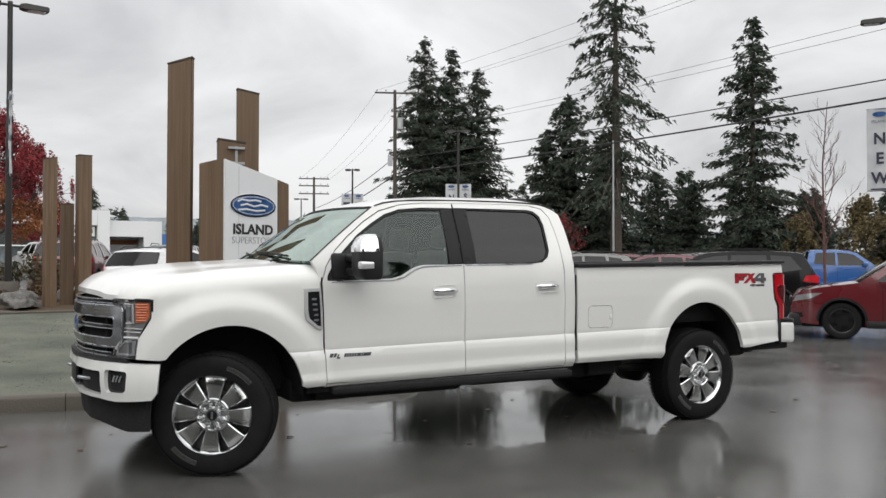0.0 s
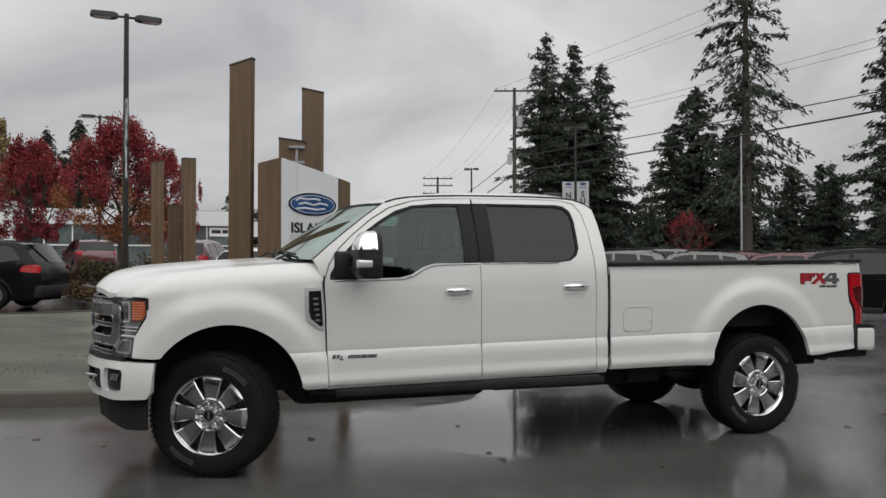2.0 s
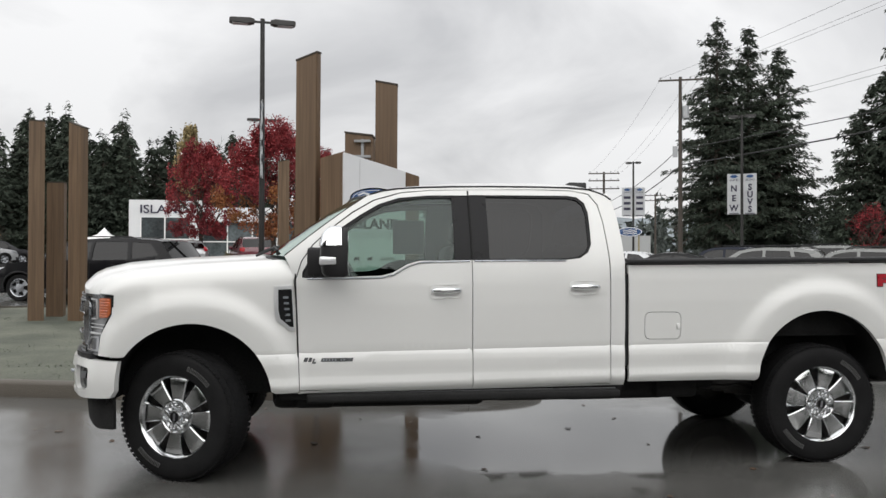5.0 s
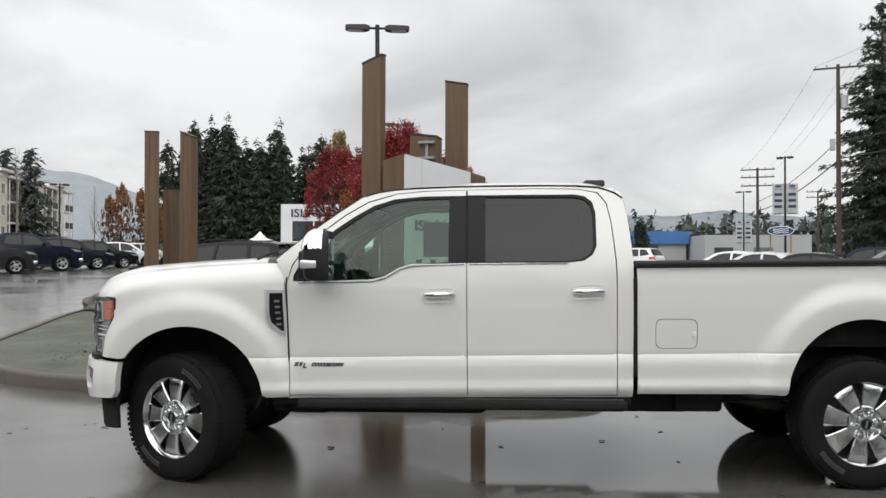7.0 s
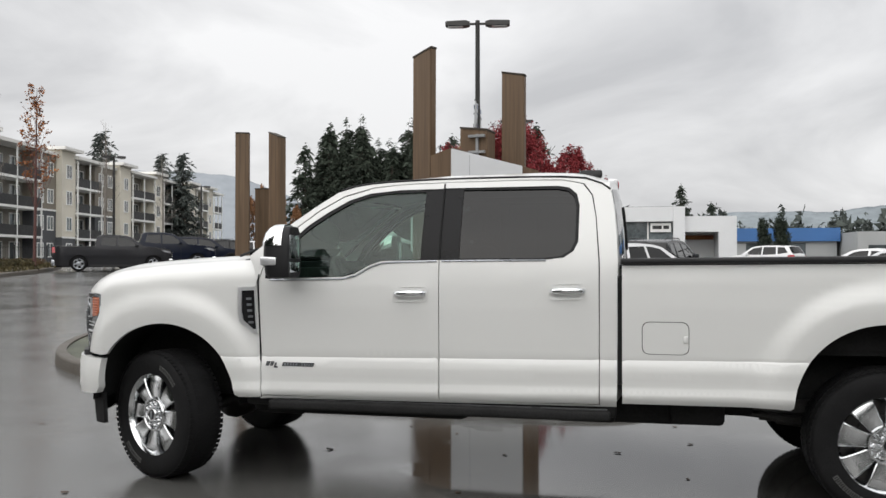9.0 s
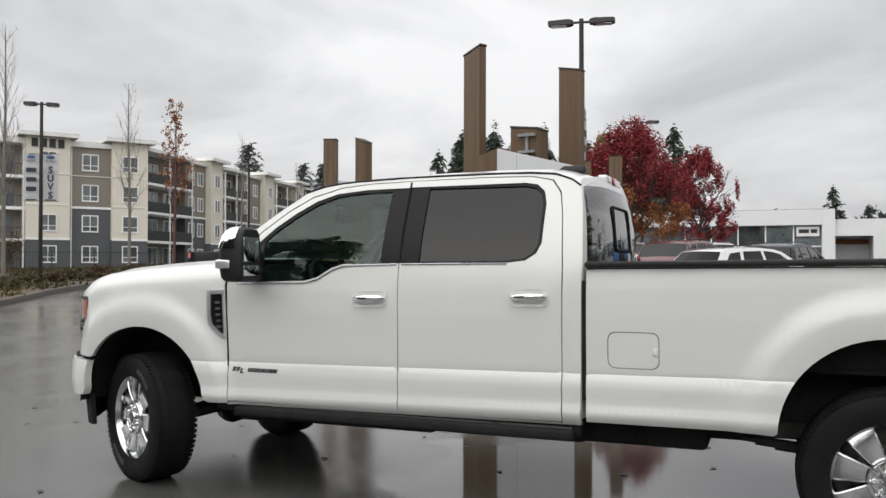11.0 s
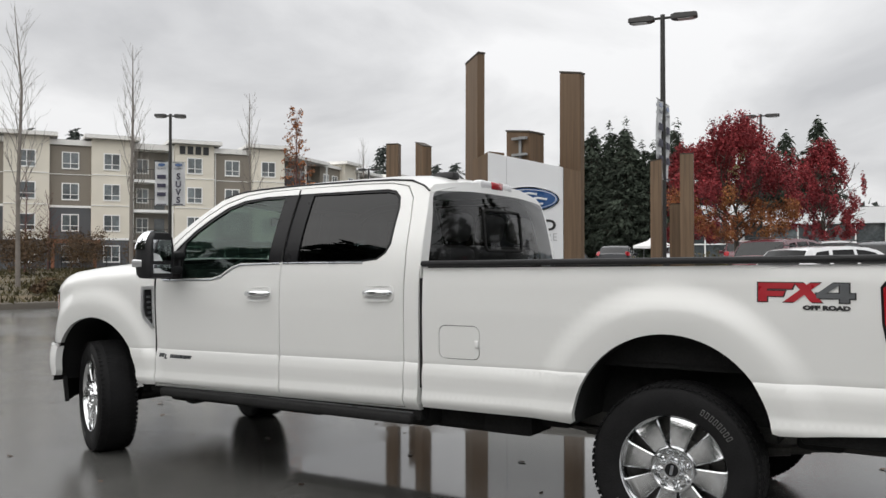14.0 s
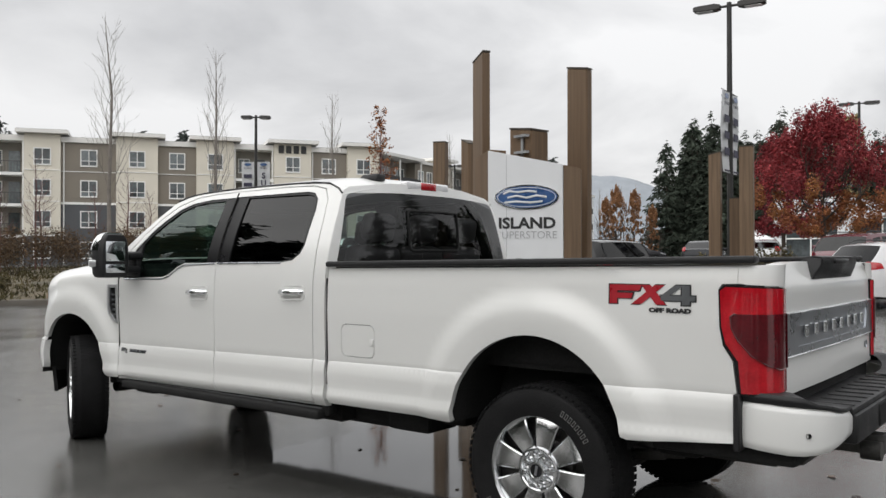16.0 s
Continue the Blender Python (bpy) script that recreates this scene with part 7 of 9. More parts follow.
# ---- timber posts and the pylon sign ----
def post_at(x, y, w, d, rz, top, slant=0.0, base=None, lean=0.0, label="tall square timber post with a slanted top", group="timber sign posts"):
    """A square timber post of boards; slant: how much higher its +x edge is than its -x edge."""
    z0 = bed_z(x, y) - 0.05 if base is None else base
    th = thing("timber_post", label, "wooden post", group, at=(x, y, z0), rz=rz)
    h = top - z0
    bm = bmesh.new()
    prof = [(-w / 2, -d / 2), (w / 2, -d / 2), (w / 2, d / 2), (-w / 2, d / 2)]
    lo = [bm.verts.new((px, py, 0)) for px, py in prof]
    hi = [bm.verts.new((px + lean * h, py, h + slant * px / w)) for px, py in prof]
    for k in range(4):
        bm.faces.new((lo[k], lo[(k + 1) % 4], hi[(k + 1) % 4], hi[k]))
    bm.faces.new(lo[::-1])
    bm.faces.new(hi)
    bmesh.ops.bevel(bm, geom=bm.edges[:], offset=0.008, segments=2, affect="EDGES")
    part("post_timber", bm, M_WOOD, th, "", 40)
    bm = bmesh.new()
    a = [bm.verts.new((px * 1.03 + lean * h, py * 1.03, h + slant * px / w + 0.001)) for px, py in prof]
    b = [bm.verts.new((px * 1.03 + lean * h, py * 1.03, h + slant * px / w + 0.022)) for px, py in prof]
    bm.faces.new(b)
    bm.faces.new(a[::-1])
    for k in range(4):
        bm.faces.new((a[k], a[(k + 1) % 4], b[(k + 1) % 4], b[k]))
    part("post_cap", bm, M_WOODTOP, th, "dark end-grain cap")
    return th


# beside the sign
post_at(0.655, 3.895, 0.30, 0.10, -30, 3.94, 0.08, lean=0.004)
post_at(1.665, 4.53, 0.29, 0.11, -6, 3.77, -0.05, lean=0.003)
small = post_at(1.31, 3.96, 0.34, 0.30, -10, 2.99, -0.04, label="short square timber post carrying a floodlight")
# west corner of the island
post_at(-4.32, 9.40, 0.26, 0.25, 20, 3.90, 0.0)
post_at(-3.62, 9.46, 0.24, 0.24, -18, 3.86, -0.10)
post_at(-4.20, 10.15, 0.30, 0.26, 5, 2.86, 0.0, label="shorter square timber post")
# planting bed
post_at(-0.20, 14.12, 0.25, 0.25, 10, 3.80, 0.05)
post_at(0.50, 14.12, 0.29, 0.27, 12, 3.90, 0.0)
post_at(0.18, 14.45, 0.28, 0.25, 0, 2.80, 0.0, label="shorter square timber post")

# floodlight on the short post
lamp = thing("floodlight", "grey metal floodlight on a timber post", "floodlight", at=(1.335, 3.80, 2.80), rz=-10)
bm = bmesh.new()
box(bm, -0.016, 0.016, -0.03, -0.006, -0.12, 0.13)
part("bracket", bm, M_GALV, lamp)
for z in (0.105, -0.085):
    bm = bmesh.new()
    box(bm, -0.10, 0.10, -0.06, -0.01, z - 0.014, z + 0.014)
    part("lamp_head", bm, M_GALV, lamp, "", 40)

SIGN_A, SIGN_B = Vector((1.10, 3.41)), Vector((1.87, 3.79))
sd = (SIGN_B - SIGN_A).normalized()
sign_rz = math.degrees(math.atan2(sd.y, sd.x))
SIGN_W = (SIGN_B - SIGN_A).length
sign = thing("pylon_sign", "white dealer pylon sign framed by stained timber", "sign", at=(SIGN_A.x, SIGN_A.y, bed_z(1.1, 3.4) - 0.05), rz=sign_rz)
SZ = bed_z(1.1, 3.4) - 0.05


def slanted_box(x0, x1, y0, y1, z0, za, zb, r=0.006):
    bm = bmesh.new()
    lo = [bm.verts.new((x, y, z0)) for x, y in ((x0, y0), (x1, y0), (x1, y1), (x0, y1))]
    hi = [bm.verts.new((x, y, z)) for x, y, z in ((x0, y0, za), (x1, y0, zb), (x1, y1, zb), (x0, y1, za))]
    for k in range(4):
        bm.faces.new((lo[k], lo[(k + 1) % 4], hi[(k + 1) % 4], hi[k]))
    bm.faces.new(lo[::-1])
    bm.faces.new(hi)
    bmesh.ops.bevel(bm, geom=bm.edges[:], offset=r, segments=2, affect="EDGES")
    return bm


part("sign_panel", slanted_box(0, SIGN_W, 0.0, 0.10, 0.3, 2.72 - SZ, 2.54 - SZ), M_SIGN, sign, "white sign face with black and grey words", 40)
part("seam", slanted_box(0.212, 0.216, -0.002, 0.0, 0.35, 2.65 - SZ, 2.65 - SZ, 0.0005), M_GREYINK, sign)
wl = slanted_box(-0.31, -0.004, 0.02, 0.26, 0.0, 2.66 - SZ, 2.735 - SZ)
bmesh.ops.transform(wl, matrix=Matrix.Rotation(radians(-48), 4, "Z"), verts=wl.verts)
part("timber_end", wl, M_WOOD, sign, "stained timber end post", 40)
part("timber_edge", slanted_box(SIGN_W + 0.004, SIGN_W + 0.20, 0.0, 0.16, 0.0, 2.535 - SZ, 2.49 - SZ), M_WOOD, sign, "stained timber edge post", 40)
part("sign_base", slanted_box(-0.1, SIGN_W + 0.1, -0.05, 0.25, -0.05, 0.3, 0.3), M_CONCRETE, sign, "concrete footing", 40)


def oval(w, h, depth, y):
    bm = bmesh.new()
    lathe(bm, [(0.0, 0.0), (0.5, 0.0), (0.5, depth)], 48, Matrix.Translation((0, 0, 0)) @ Matrix.Diagonal((w, 1, h, 1)))
    bmesh.ops.translate(bm, vec=(0, y, 0), verts=bm.verts)
    return bm


badge_c = Vector((0.445, 0, 2.175 - SZ))
for nm, w, h, dp, mt, lb in (("badge_rim", 0.74, 0.285, 0.010, M_CHROME, "silver oval rim"), ("badge_line", 0.70, 0.250, 0.013, M_BLUE, "blue oval"), ("badge_ring", 0.672, 0.226, 0.0145, M_SIGN, "white oval ring"), ("badge_oval", 0.655, 0.212, 0.016, M_BLUE, "deep blue oval")):
    b = oval(w, h, dp, -dp)
    bmesh.ops.translate(b, vec=badge_c, verts=b.verts)
    part(nm, b, mt, sign, lb, 40)
# a plain white flourish stands for the script
for k, pts in enumerate(([(-0.23, 0.03), (-0.17, 0.055), (-0.08, 0.045), (0.02, 0.055), (0.10, 0.045)], [(-0.19, -0.005), (-0.10, 0.012), (0.0, -0.008), (0.10, 0.012), (0.20, -0.002)], [(-0.22, -0.05), (-0.10, -0.04), (0.04, -0.052), (0.16, -0.04)])):
    b = bmesh.new()
    tube(b, [badge_c + Vector((x * 1.15, -0.018, z * 1.25)) for x, z in pts], 0.012, 6)
    bmesh.ops.scale(b, vec=(1, 0.35, 1), space=Matrix.Translation((0, 0.018, 0)), verts=b.verts)
    part("badge_stroke", b, M_SIGN, sign, "white stroke", 60)
words("sign_word", "ISLAND", 0.172, M_INK, sign, Matrix.Translation((0.447, -0.003, 1.872 - SZ)), 0.002, 0.006, 1.13, label="black sign word")
words("sign_subword", "SUPERSTORE", 0.122, M_GREYINK, sign, Matrix.Translation((0.447, -0.003, 1.738 - SZ)), 0.002, -0.0015, 0.98, label="grey sign word")
for x, w in ((0.14, 0.07), (0.32, 0.07), (0.50, 0.20)):
    part("sign_bar", slanted_box(x, x + w, -0.004, 0.0, 1.435 - SZ, 1.475 - SZ, 1.475 - SZ, 0.001), M_INK if w < 0.1 else M_GREYINK, sign, "small dark mark")


# ---- light poles with banners ----
def light_pole(x, y, top, rz, arms=1.0, banners=(), base=0.0, label="dark bronze parking-lot light pole with two heads", size=1.0):
    z0 = ground_height(x, y)
    pole = thing("light_pole", label, "light pole", "parking lot light poles", at=(x, y, z0), rz=rz)
    h = top - z0
    if base:
        bm = bmesh.new()
        lathe(bm, [(0.0, base), (0.24, base), (0.26, base - 0.03), (0.27, 0.0), (0.27, -0.3)], 20, Matrix.Rotation(math.pi / 2, 4, "X"))
        part("pole_base", bm, M_KERB, pole, "round concrete base", 40)
    bm = bmesh.new()
    tube(bm, [(0, 0, -0.1), (0, 0, h * 0.5), (0, 0, h)], [0.085, 0.075, 0.062], 12)
    part("mast", bm, M_POLE, pole, "", 50)
    bm = bmesh.new()
    tube(bm, [(-0.40 * arms, 0, h - 0.09), (0.40 * arms, 0, h - 0.09)], 0.035, 8)
    part("crossarm", bm, M_POLE, pole, "", 50)
    for s in (-1, 1):
        bm = bmesh.new()
        prof = [(0.22, 0.11, 0.05), (0.34, 0.16, 0.075), (0.85, 0.16, 0.06), (0.90, 0.13, 0.045)]
        rings = []
        for px, hw, th in prof:
            px *= s * arms
            rings.append([bm.verts.new((px, -hw, h - 0.09 - th)), bm.verts.new((px, hw, h - 0.09 - th)), bm.verts.new((px, hw * 0.9, h - 0.09 + th)), bm.verts.new((px, -hw * 0.9, h - 0.09 + th))])
        for r0, r1 in zip(rings, rings[1:]):
            for k in range(4):
                bm.faces.new((r0[k], r0[(k + 1) % 4], r1[(k + 1) % 4], r1[k]))
        bm.faces.new(rings[0])
        bm.faces.new(rings[-1])
        bmesh.ops.recalc_face_normals(bm, faces=bm.faces)
        hd = part("lamp_head", bm, M_POLE, pole, "boxy lamp head", 40)
        bm = bmesh.new()
        xs = sorted((s * 0.40 * arms, s * 0.82 * arms))
        box(bm, xs[0], xs[1], -0.12, 0.12, h - 0.182, h - 0.172)
        part("lamp_lens", bm, M_LAMPWHITE, hd, "frosted lens")
    for zt_, zb_, brz, items in banners:
        for s, txt in items:
            bw, g = 0.62 * size, 0.07
            m = Matrix.Rotation(radians(brz - rz), 4, "Z")
            x0, x1 = (g, g + bw) if s > 0 else (-g - bw, -g)
            bm = bmesh.new()
            nx, nz = 6, 14
            grid = [[bm.verts.new(m @ Vector((x0 + (x1 - x0) * i / nx, 0.03 * math.sin(i * 1.1 + j * 0.35 + s), zb_ - z0 + (zt_ - zb_) * j / nz))) for i in range(nx + 1)] for j in range(nz + 1)]
            for j in range(nz):
                for i in range(nx):
                    bm.faces.new((grid[j][i], grid[j][i + 1], grid[j + 1][i + 1], grid[j + 1][i]))
            bmesh.ops.solidify(bm, geom=bm.faces[:], thickness=0.006)
            ban = part("banner", bm, M_BANNER, pole, "white cloth banner", 60)
            for zz in (zt_, zb_):
                bm = bmesh.new()
                tube(bm, [m @ Vector((0, 0, zz - z0)), m @ Vector((x1 if s > 0 else x0, 0, zz - z0))], 0.012, 6)
                part("banner_rod", bm, M_POLE, ban, "", 60)
            cx = (x0 + x1) / 2
            hh = zt_ - zb_
            for face in (-1, 1):
                tm = m @ Matrix.Translation((cx, face * 0.045, 0)) @ (Matrix.Identity(4) if face < 0 else Matrix.Rotation(math.pi, 4, "Z"))
                b = oval(0.34 * size, 0.14 * size, 0.004, 0)
                bmesh.ops.transform(b, matrix=tm @ Matrix.Translation((0, 0, zt_ - z0 - 0.13 * hh / 1.9)), verts=b.verts)
                part("banner_badge", b, M_BLUE, ban, "dark blue oval")
                words("banner_caption", "ISLAND", 0.11 * size, M_BANNERINK, ban, tm @ Matrix.Translation((0, 0, zt_ - z0 - 0.30 * hh / 1.9)), 0.001, 0.0, 1.05, label="dark banner caption")
                if txt:
                    step = (hh * 0.72) / len(txt)
                    for i, ch in enumerate(txt):
                        words("banner_letter", ch, min(0.42, step * 1.15) * size, M_BANNERINK, ban, tm @ Matrix.Translation((0, 0, zt_ - z0 - 0.25 * hh - step * (i + 0.5))), 0.001, 0.014, 0.92, label="dark banner letter")
                else:
                    for i in range(3):
                        zc = zt_ - z0 - 0.34 * hh - 0.2 * hh * i
                        b = bmesh.new()
                        box(b, -0.2 * size, 0.2 * size, -0.002, 0.002, zc - 0.05 * hh, zc + 0.04 * hh, tm)
                        part("banner_bar", b, M_BANNERINK, ban, "dark bar of small print")
                b = bmesh.new()
                box(b, -0.22 * size, 0.22 * size, -0.002, 0.002, zb_ - z0 + 0.03, zb_ - z0 + 0.07, tm)
                part("banner_footer", b, M_BANNERINK, ban, "thin dark footer line")
    return pole


light_pole(-0.97, 17.25, 8.10, 8, 1.0, ((5.75, 3.65, 93, ((1, ""), (-1, ""))),), base=0.58)
light_pole(-2.70, 40.0, 9.0, 10)
light_pole(23.3, 37.3, 9.4, -32, 0.8, ((6.16, 3.92, -28, ((-1, "NEW"), (1, "SUVS"))),), size=1.12)
light_pole(22.2, 8.88, 8.75, -50, 1.0, ((6.05, 3.60, -55, ((-1, "NEW"), (1, "SUVS"))),), size=1.12)
light_pole(22.6, 52.3, 8.5, -30, 0.6, ((6.6, 4.55, -18, ((-1, ""), (1, ""))),), size=1.2)
light_pole(30.0, 86.0, 8.8, -20, 0.9, ((5.6, 3.2, -18, ((-1, ""), (1, ""))),), size=1.2)
light_pole(-24.3, 20.9, 8.1, 40, 0.75, ((5.95, 4.0, 38, ((-1, ""), (1, "SUVS"))),), size=0.95)
light_pole(-29.4, 54.9, 7.1, 30, 0.75)
light_pole(-27.0, 39.6, 7.6, 30, 0.75)


# ---- parked vehicles ----
def paint(name, c, metal=0.0, rough=0.28):
    dark = sum(c) < 0.12
    return material(name, c, 0.2 if dark else rough, metal, 0.03, 0.8, 700, coat=0.12 if dark else 1.0, rvary=0.04, spec=0.16 if dark else 0.5)


P_BLACK, P_RED, P_BLUE = paint("black_car_paint", (0.006, 0.006, 0.007)), paint("red_car_paint", (0.105, 0.007, 0.011)), paint("blue_car_paint", (0.010, 0.085, 0.30))
P_WHITE, P_SILVER, P_GREY = paint("white_car_paint", (0.72, 0.72, 0.73)), paint("silver_car_paint", (0.42, 0.43, 0.44), 0.5), paint("grey_car_paint", (0.030, 0.030, 0.033), 0.3)
P_PEWTER = paint("pewter_car_paint", (0.13, 0.135, 0.13), 0.3)
P_NAVY, P_MAROON, P_CHAR = paint("navy_car_paint", (0.006, 0.009, 0.020)), paint("maroon_car_paint", (0.10, 0.008, 0.018)), paint("charcoal_car_paint", (0.030, 0.031, 0.034), 0.3)

CARS = {
    "suv": dict(L=5.0, w=0.98, belt=1.10, f=0.95, r=3.95, rad=0.375, top=[(0.03, 0.42), (0.0, 0.62), (0.04, 0.82), (0.16, 0.98), (0.6, 1.06), (1.32, 1.13), (2.02, 1.63), (2.3, 1.70), (2.9, 1.745), (3.8, 1.745), (4.45, 1.70), (4.58, 1.66), (4.86, 1.20), (4.96, 1.02), (5.0, 0.72), (4.95, 0.45)], wins=[[(1.60, 1.16), (2.12, 1.56), (2.45, 1.63), (2.78, 1.655), (2.78, 1.14)], [(2.86, 1.14), (2.86, 1.66), (3.72, 1.655), (3.80, 1.17)], [(3.90, 1.18), (3.82, 1.65), (4.30, 1.62), (4.58, 1.28)]], glass=((5, 6), (11, 12)), roofbars=True),
    "crossover": dict(L=4.55, w=0.92, belt=1.05, f=0.90, r=3.60, rad=0.35, top=[(0.03, 0.42), (0.0, 0.60), (0.05, 0.78), (0.18, 0.92), (0.6, 1.00), (1.20, 1.08), (1.92, 1.56), (2.2, 1.63), (2.7, 1.665), (3.4, 1.65), (3.95, 1.58), (4.05, 1.54), (4.38, 1.12), (4.50, 0.98), (4.55, 0.70), (4.50, 0.45)], wins=[[(1.48, 1.10), (2.02, 1.50), (2.30, 1.56), (2.58, 1.58), (2.58, 1.08)], [(2.66, 1.09), (2.66, 1.58), (3.30, 1.56), (3.42, 1.12)], [(3.50, 1.15), (3.40, 1.55), (3.78, 1.50), (4.02, 1.22)]], glass=((5, 6), (11, 12)), roofbars=True),
    "sedan": dict(L=4.75, w=0.91, belt=0.95, f=0.92, r=3.75, rad=0.335, top=[(0.03, 0.40), (0.0, 0.58), (0.06, 0.72), (0.2, 0.82), (0.7, 0.92), (1.35, 0.98), (2.12, 1.40), (2.4, 1.455), (2.8, 1.47), (3.2, 1.43), (3.45, 1.37), (3.55, 1.33), (4.12, 1.06), (4.62, 1.00), (4.75, 0.75), (4.70, 0.42)], wins=[[(1.66, 1.01), (2.20, 1.34), (2.45, 1.39), (2.72, 1.40), (2.72, 0.99)], [(2.80, 0.99), (2.80, 1.40), (3.20, 1.36), (3.62, 1.10), (3.55, 1.02)]], glass=((5, 6), (11, 12)), roofbars=False),
    "pickup": dict(L=5.9, w=1.0, belt=1.28, f=0.95, r=4.62, rad=0.40, top=[(0.03, 0.50), (0.0, 0.72), (0.02, 1.0), (0.12, 1.16), (0.6, 1.24), (1.42, 1.31), (2.05, 1.80), (2.3, 1.88), (2.7, 1.92), (3.45, 1.92), (3.62, 1.88), (3.70, 1.84), (3.84, 1.34), (3.86, 1.31), (5.85, 1.33), (5.9, 0.8), (5.85, 0.55)], wins=[[(1.66, 1.34), (2.16, 1.74), (2.40, 1.80), (2.72, 1.82), (2.72, 1.33)], [(2.80, 1.33), (2.80, 1.82), (3.46, 1.81), (3.58, 1.40)]], glass=((5, 6), (11, 12)), roofbars=False),
}


def car_wheel_meshes(rad):
    bm = bmesh.new()
    lathe(bm, [(rad * 0.66, -0.10), (rad * 0.74, -0.115), (rad * 0.92, -0.11), (rad, -0.08), (rad, 0.08), (rad * 0.92, 0.11), (rad * 0.66, 0.10)], 28)
    tyre = finish(bm, "tyre", M_RUBBER, 40)
    bm = bmesh.new()
    lathe(bm, [(rad * 0.60, 0.02), (rad * 0.60, -0.09), (rad * 0.66, -0.105), (rad * 0.69, -0.10)], 28)
    rr = [0.02, 0.07, rad * 0.30, rad * 0.46, rad * 0.61]
    yy = [-0.100, -0.098, -0.092, -0.092, -0.098]
    ring = [[bm.verts.new((r_ * math.cos(t * math.tau / 40), y_, r_ * math.sin(t * math.tau / 40))) for t in range(40)] for r_, y_ in zip(rr, yy)]
    for i in range(4):
        for t in range(40):
            if i in (2, 3) and t % 8 in (0, 1, 6, 7):
                continue
            bm.faces.new((ring[i][t], ring[i + 1][t], ring[i + 1][(t + 1) % 40], ring[i][(t + 1) % 40]))
    bm.faces.new(ring[0])
    rims = finish(bm, "rim", M_SATIN, 40)
    bm = bmesh.new()
    lathe(bm, [(0.0, -0.045), (rad * 0.62, -0.045)], 24)
    return tyre, rims, finish(bm, "wheel_well", M_LINER)


def parked(kind, at, heading, mat, label, group="parked vehicles", dark_rims=False):
    """A parked vehicle whose front wheels' middle stands at the place, with its nose along the heading."""
    c = CARS[kind]
    hx, hy = heading
    rz = math.degrees(math.atan2(-hy, -hx))
    cat = {"suv": "SUV", "crossover": "SUV", "sedan": "car", "pickup": "pickup truck"}[kind]
    nm = {"suv": "parked_suv", "crossover": "parked_suv", "sedan": "parked_car", "pickup": "parked_pickup"}[kind]
    z = ground_height(at[0] - hx * 1.5, at[1] - hy * 1.5)
    car = thing(nm, label, cat, group, at=(at[0], at[1], z), rz=rz)
    ox = c["f"]
    belt, w, rad = c["belt"], c["w"], c["rad"]
    ztop = max(p[1] for p in c["top"])

    def wide(x, zz):
        y = w - 0.05 * (1 - smoothstep(0.25, 0.65, zz)) - 0.025 * smoothstep(0.8, belt, zz)
        if zz > belt:
            y -= 0.24 * ((zz - belt) / (ztop - belt)) ** 1.25
        end = min(x, c["L"] - x)
        return y - 0.22 * (1 - smoothstep(-0.05, 0.55, end)) ** 2

    top = c["top"]
    arches = []
    for cx in (c["r"], c["f"]):
        a = [(cx + (rad + 0.06) * math.cos(t), rad + (rad + 0.06) * math.sin(t)) for t in np.linspace(-0.25, math.pi + 0.25, 15)]
        arches += [(a[0][0], 0.27)] + a[1:-1] + [(a[-1][0], 0.27)]
    outline = [top[0]] + list(top[1:]) + [(c["L"] - 0.1, 0.30)] + arches + [(0.12, 0.30)]
    outline = outline[::-1]
    for s in (-1, 1):
        pl = lambda x, zz, d, s=s: Vector((x - ox, s * (wide(x, zz) - d), zz))
        sd_ = part("body_side", sheet(outline, pl, c["wins"], grid=0.16, depth=0.02, flip=s > 0, edge=0.12), mat, car, "", 35)
        for wn in c["wins"]:
            part("side_window", sheet(wn, lambda x, zz, d, s=s: Vector((x - ox, s * (wide(x, zz) - 0.012), zz)), grid=0.3, depth=0, flip=s > 0), M_DARKGLASS, sd_, "dark side window", 30)
        for hxx in (2.35, 3.35):
            if kind != "sedan" or hxx < 3.4:
                part("door_handle", rbox(hxx - ox, hxx + 0.18 - ox, -0.012, 0.012, belt - 0.10, belt - 0.07, 0.006, 1, Matrix.Translation((0, s * (wide(hxx, belt - 0.1) + 0.008), 0))), mat, sd_)
        part("door_mirror", rbox(1.72 - ox, 1.88 - ox, -0.10, 0.10, belt + 0.02, belt + 0.17, 0.03, 2, Matrix.Translation((0, s * (w + 0.06), 0))), mat, sd_, "", 50)
        lz = top[3][1]
        on = lambda g: (lambda x, zz, d, s=s: Vector((x - ox, s * (wide(x, zz) + g - d), zz)))
        part("headlamp", sheet([(0.04, lz - 0.21), (0.34, lz - 0.15), (0.58, lz - 0.03), (0.30, lz - 0.055), (0.10, lz - 0.09)], on(0.008), grid=0.12, depth=0.02, flip=s > 0), M_LENS, sd_, "clear swept headlamp", 50)
        part("fog_lamp", sheet([(0.06, 0.40), (0.22, 0.41), (0.20, 0.50), (0.05, 0.49)], on(0.006), grid=0.12, depth=0.015, flip=s > 0), M_GLOSS, sd_, "dark fog lamp recess", 50)
        L = c["L"]
        tail = [(L - 0.42, 0.98), (L - 0.05, 0.93), (L - 0.02, 1.08), (L - 0.12, 1.15), (L - 0.36, 1.12)] if kind != "pickup" else [(L - 0.17, 0.98), (L - 0.02, 0.98), (L - 0.02, 1.27), (L - 0.15, 1.27)]
        part("tail_lamp", sheet(tail, on(0.010), grid=0.12, depth=0.02, flip=s > 0), M_RED, sd_, "red tail lamp", 50)
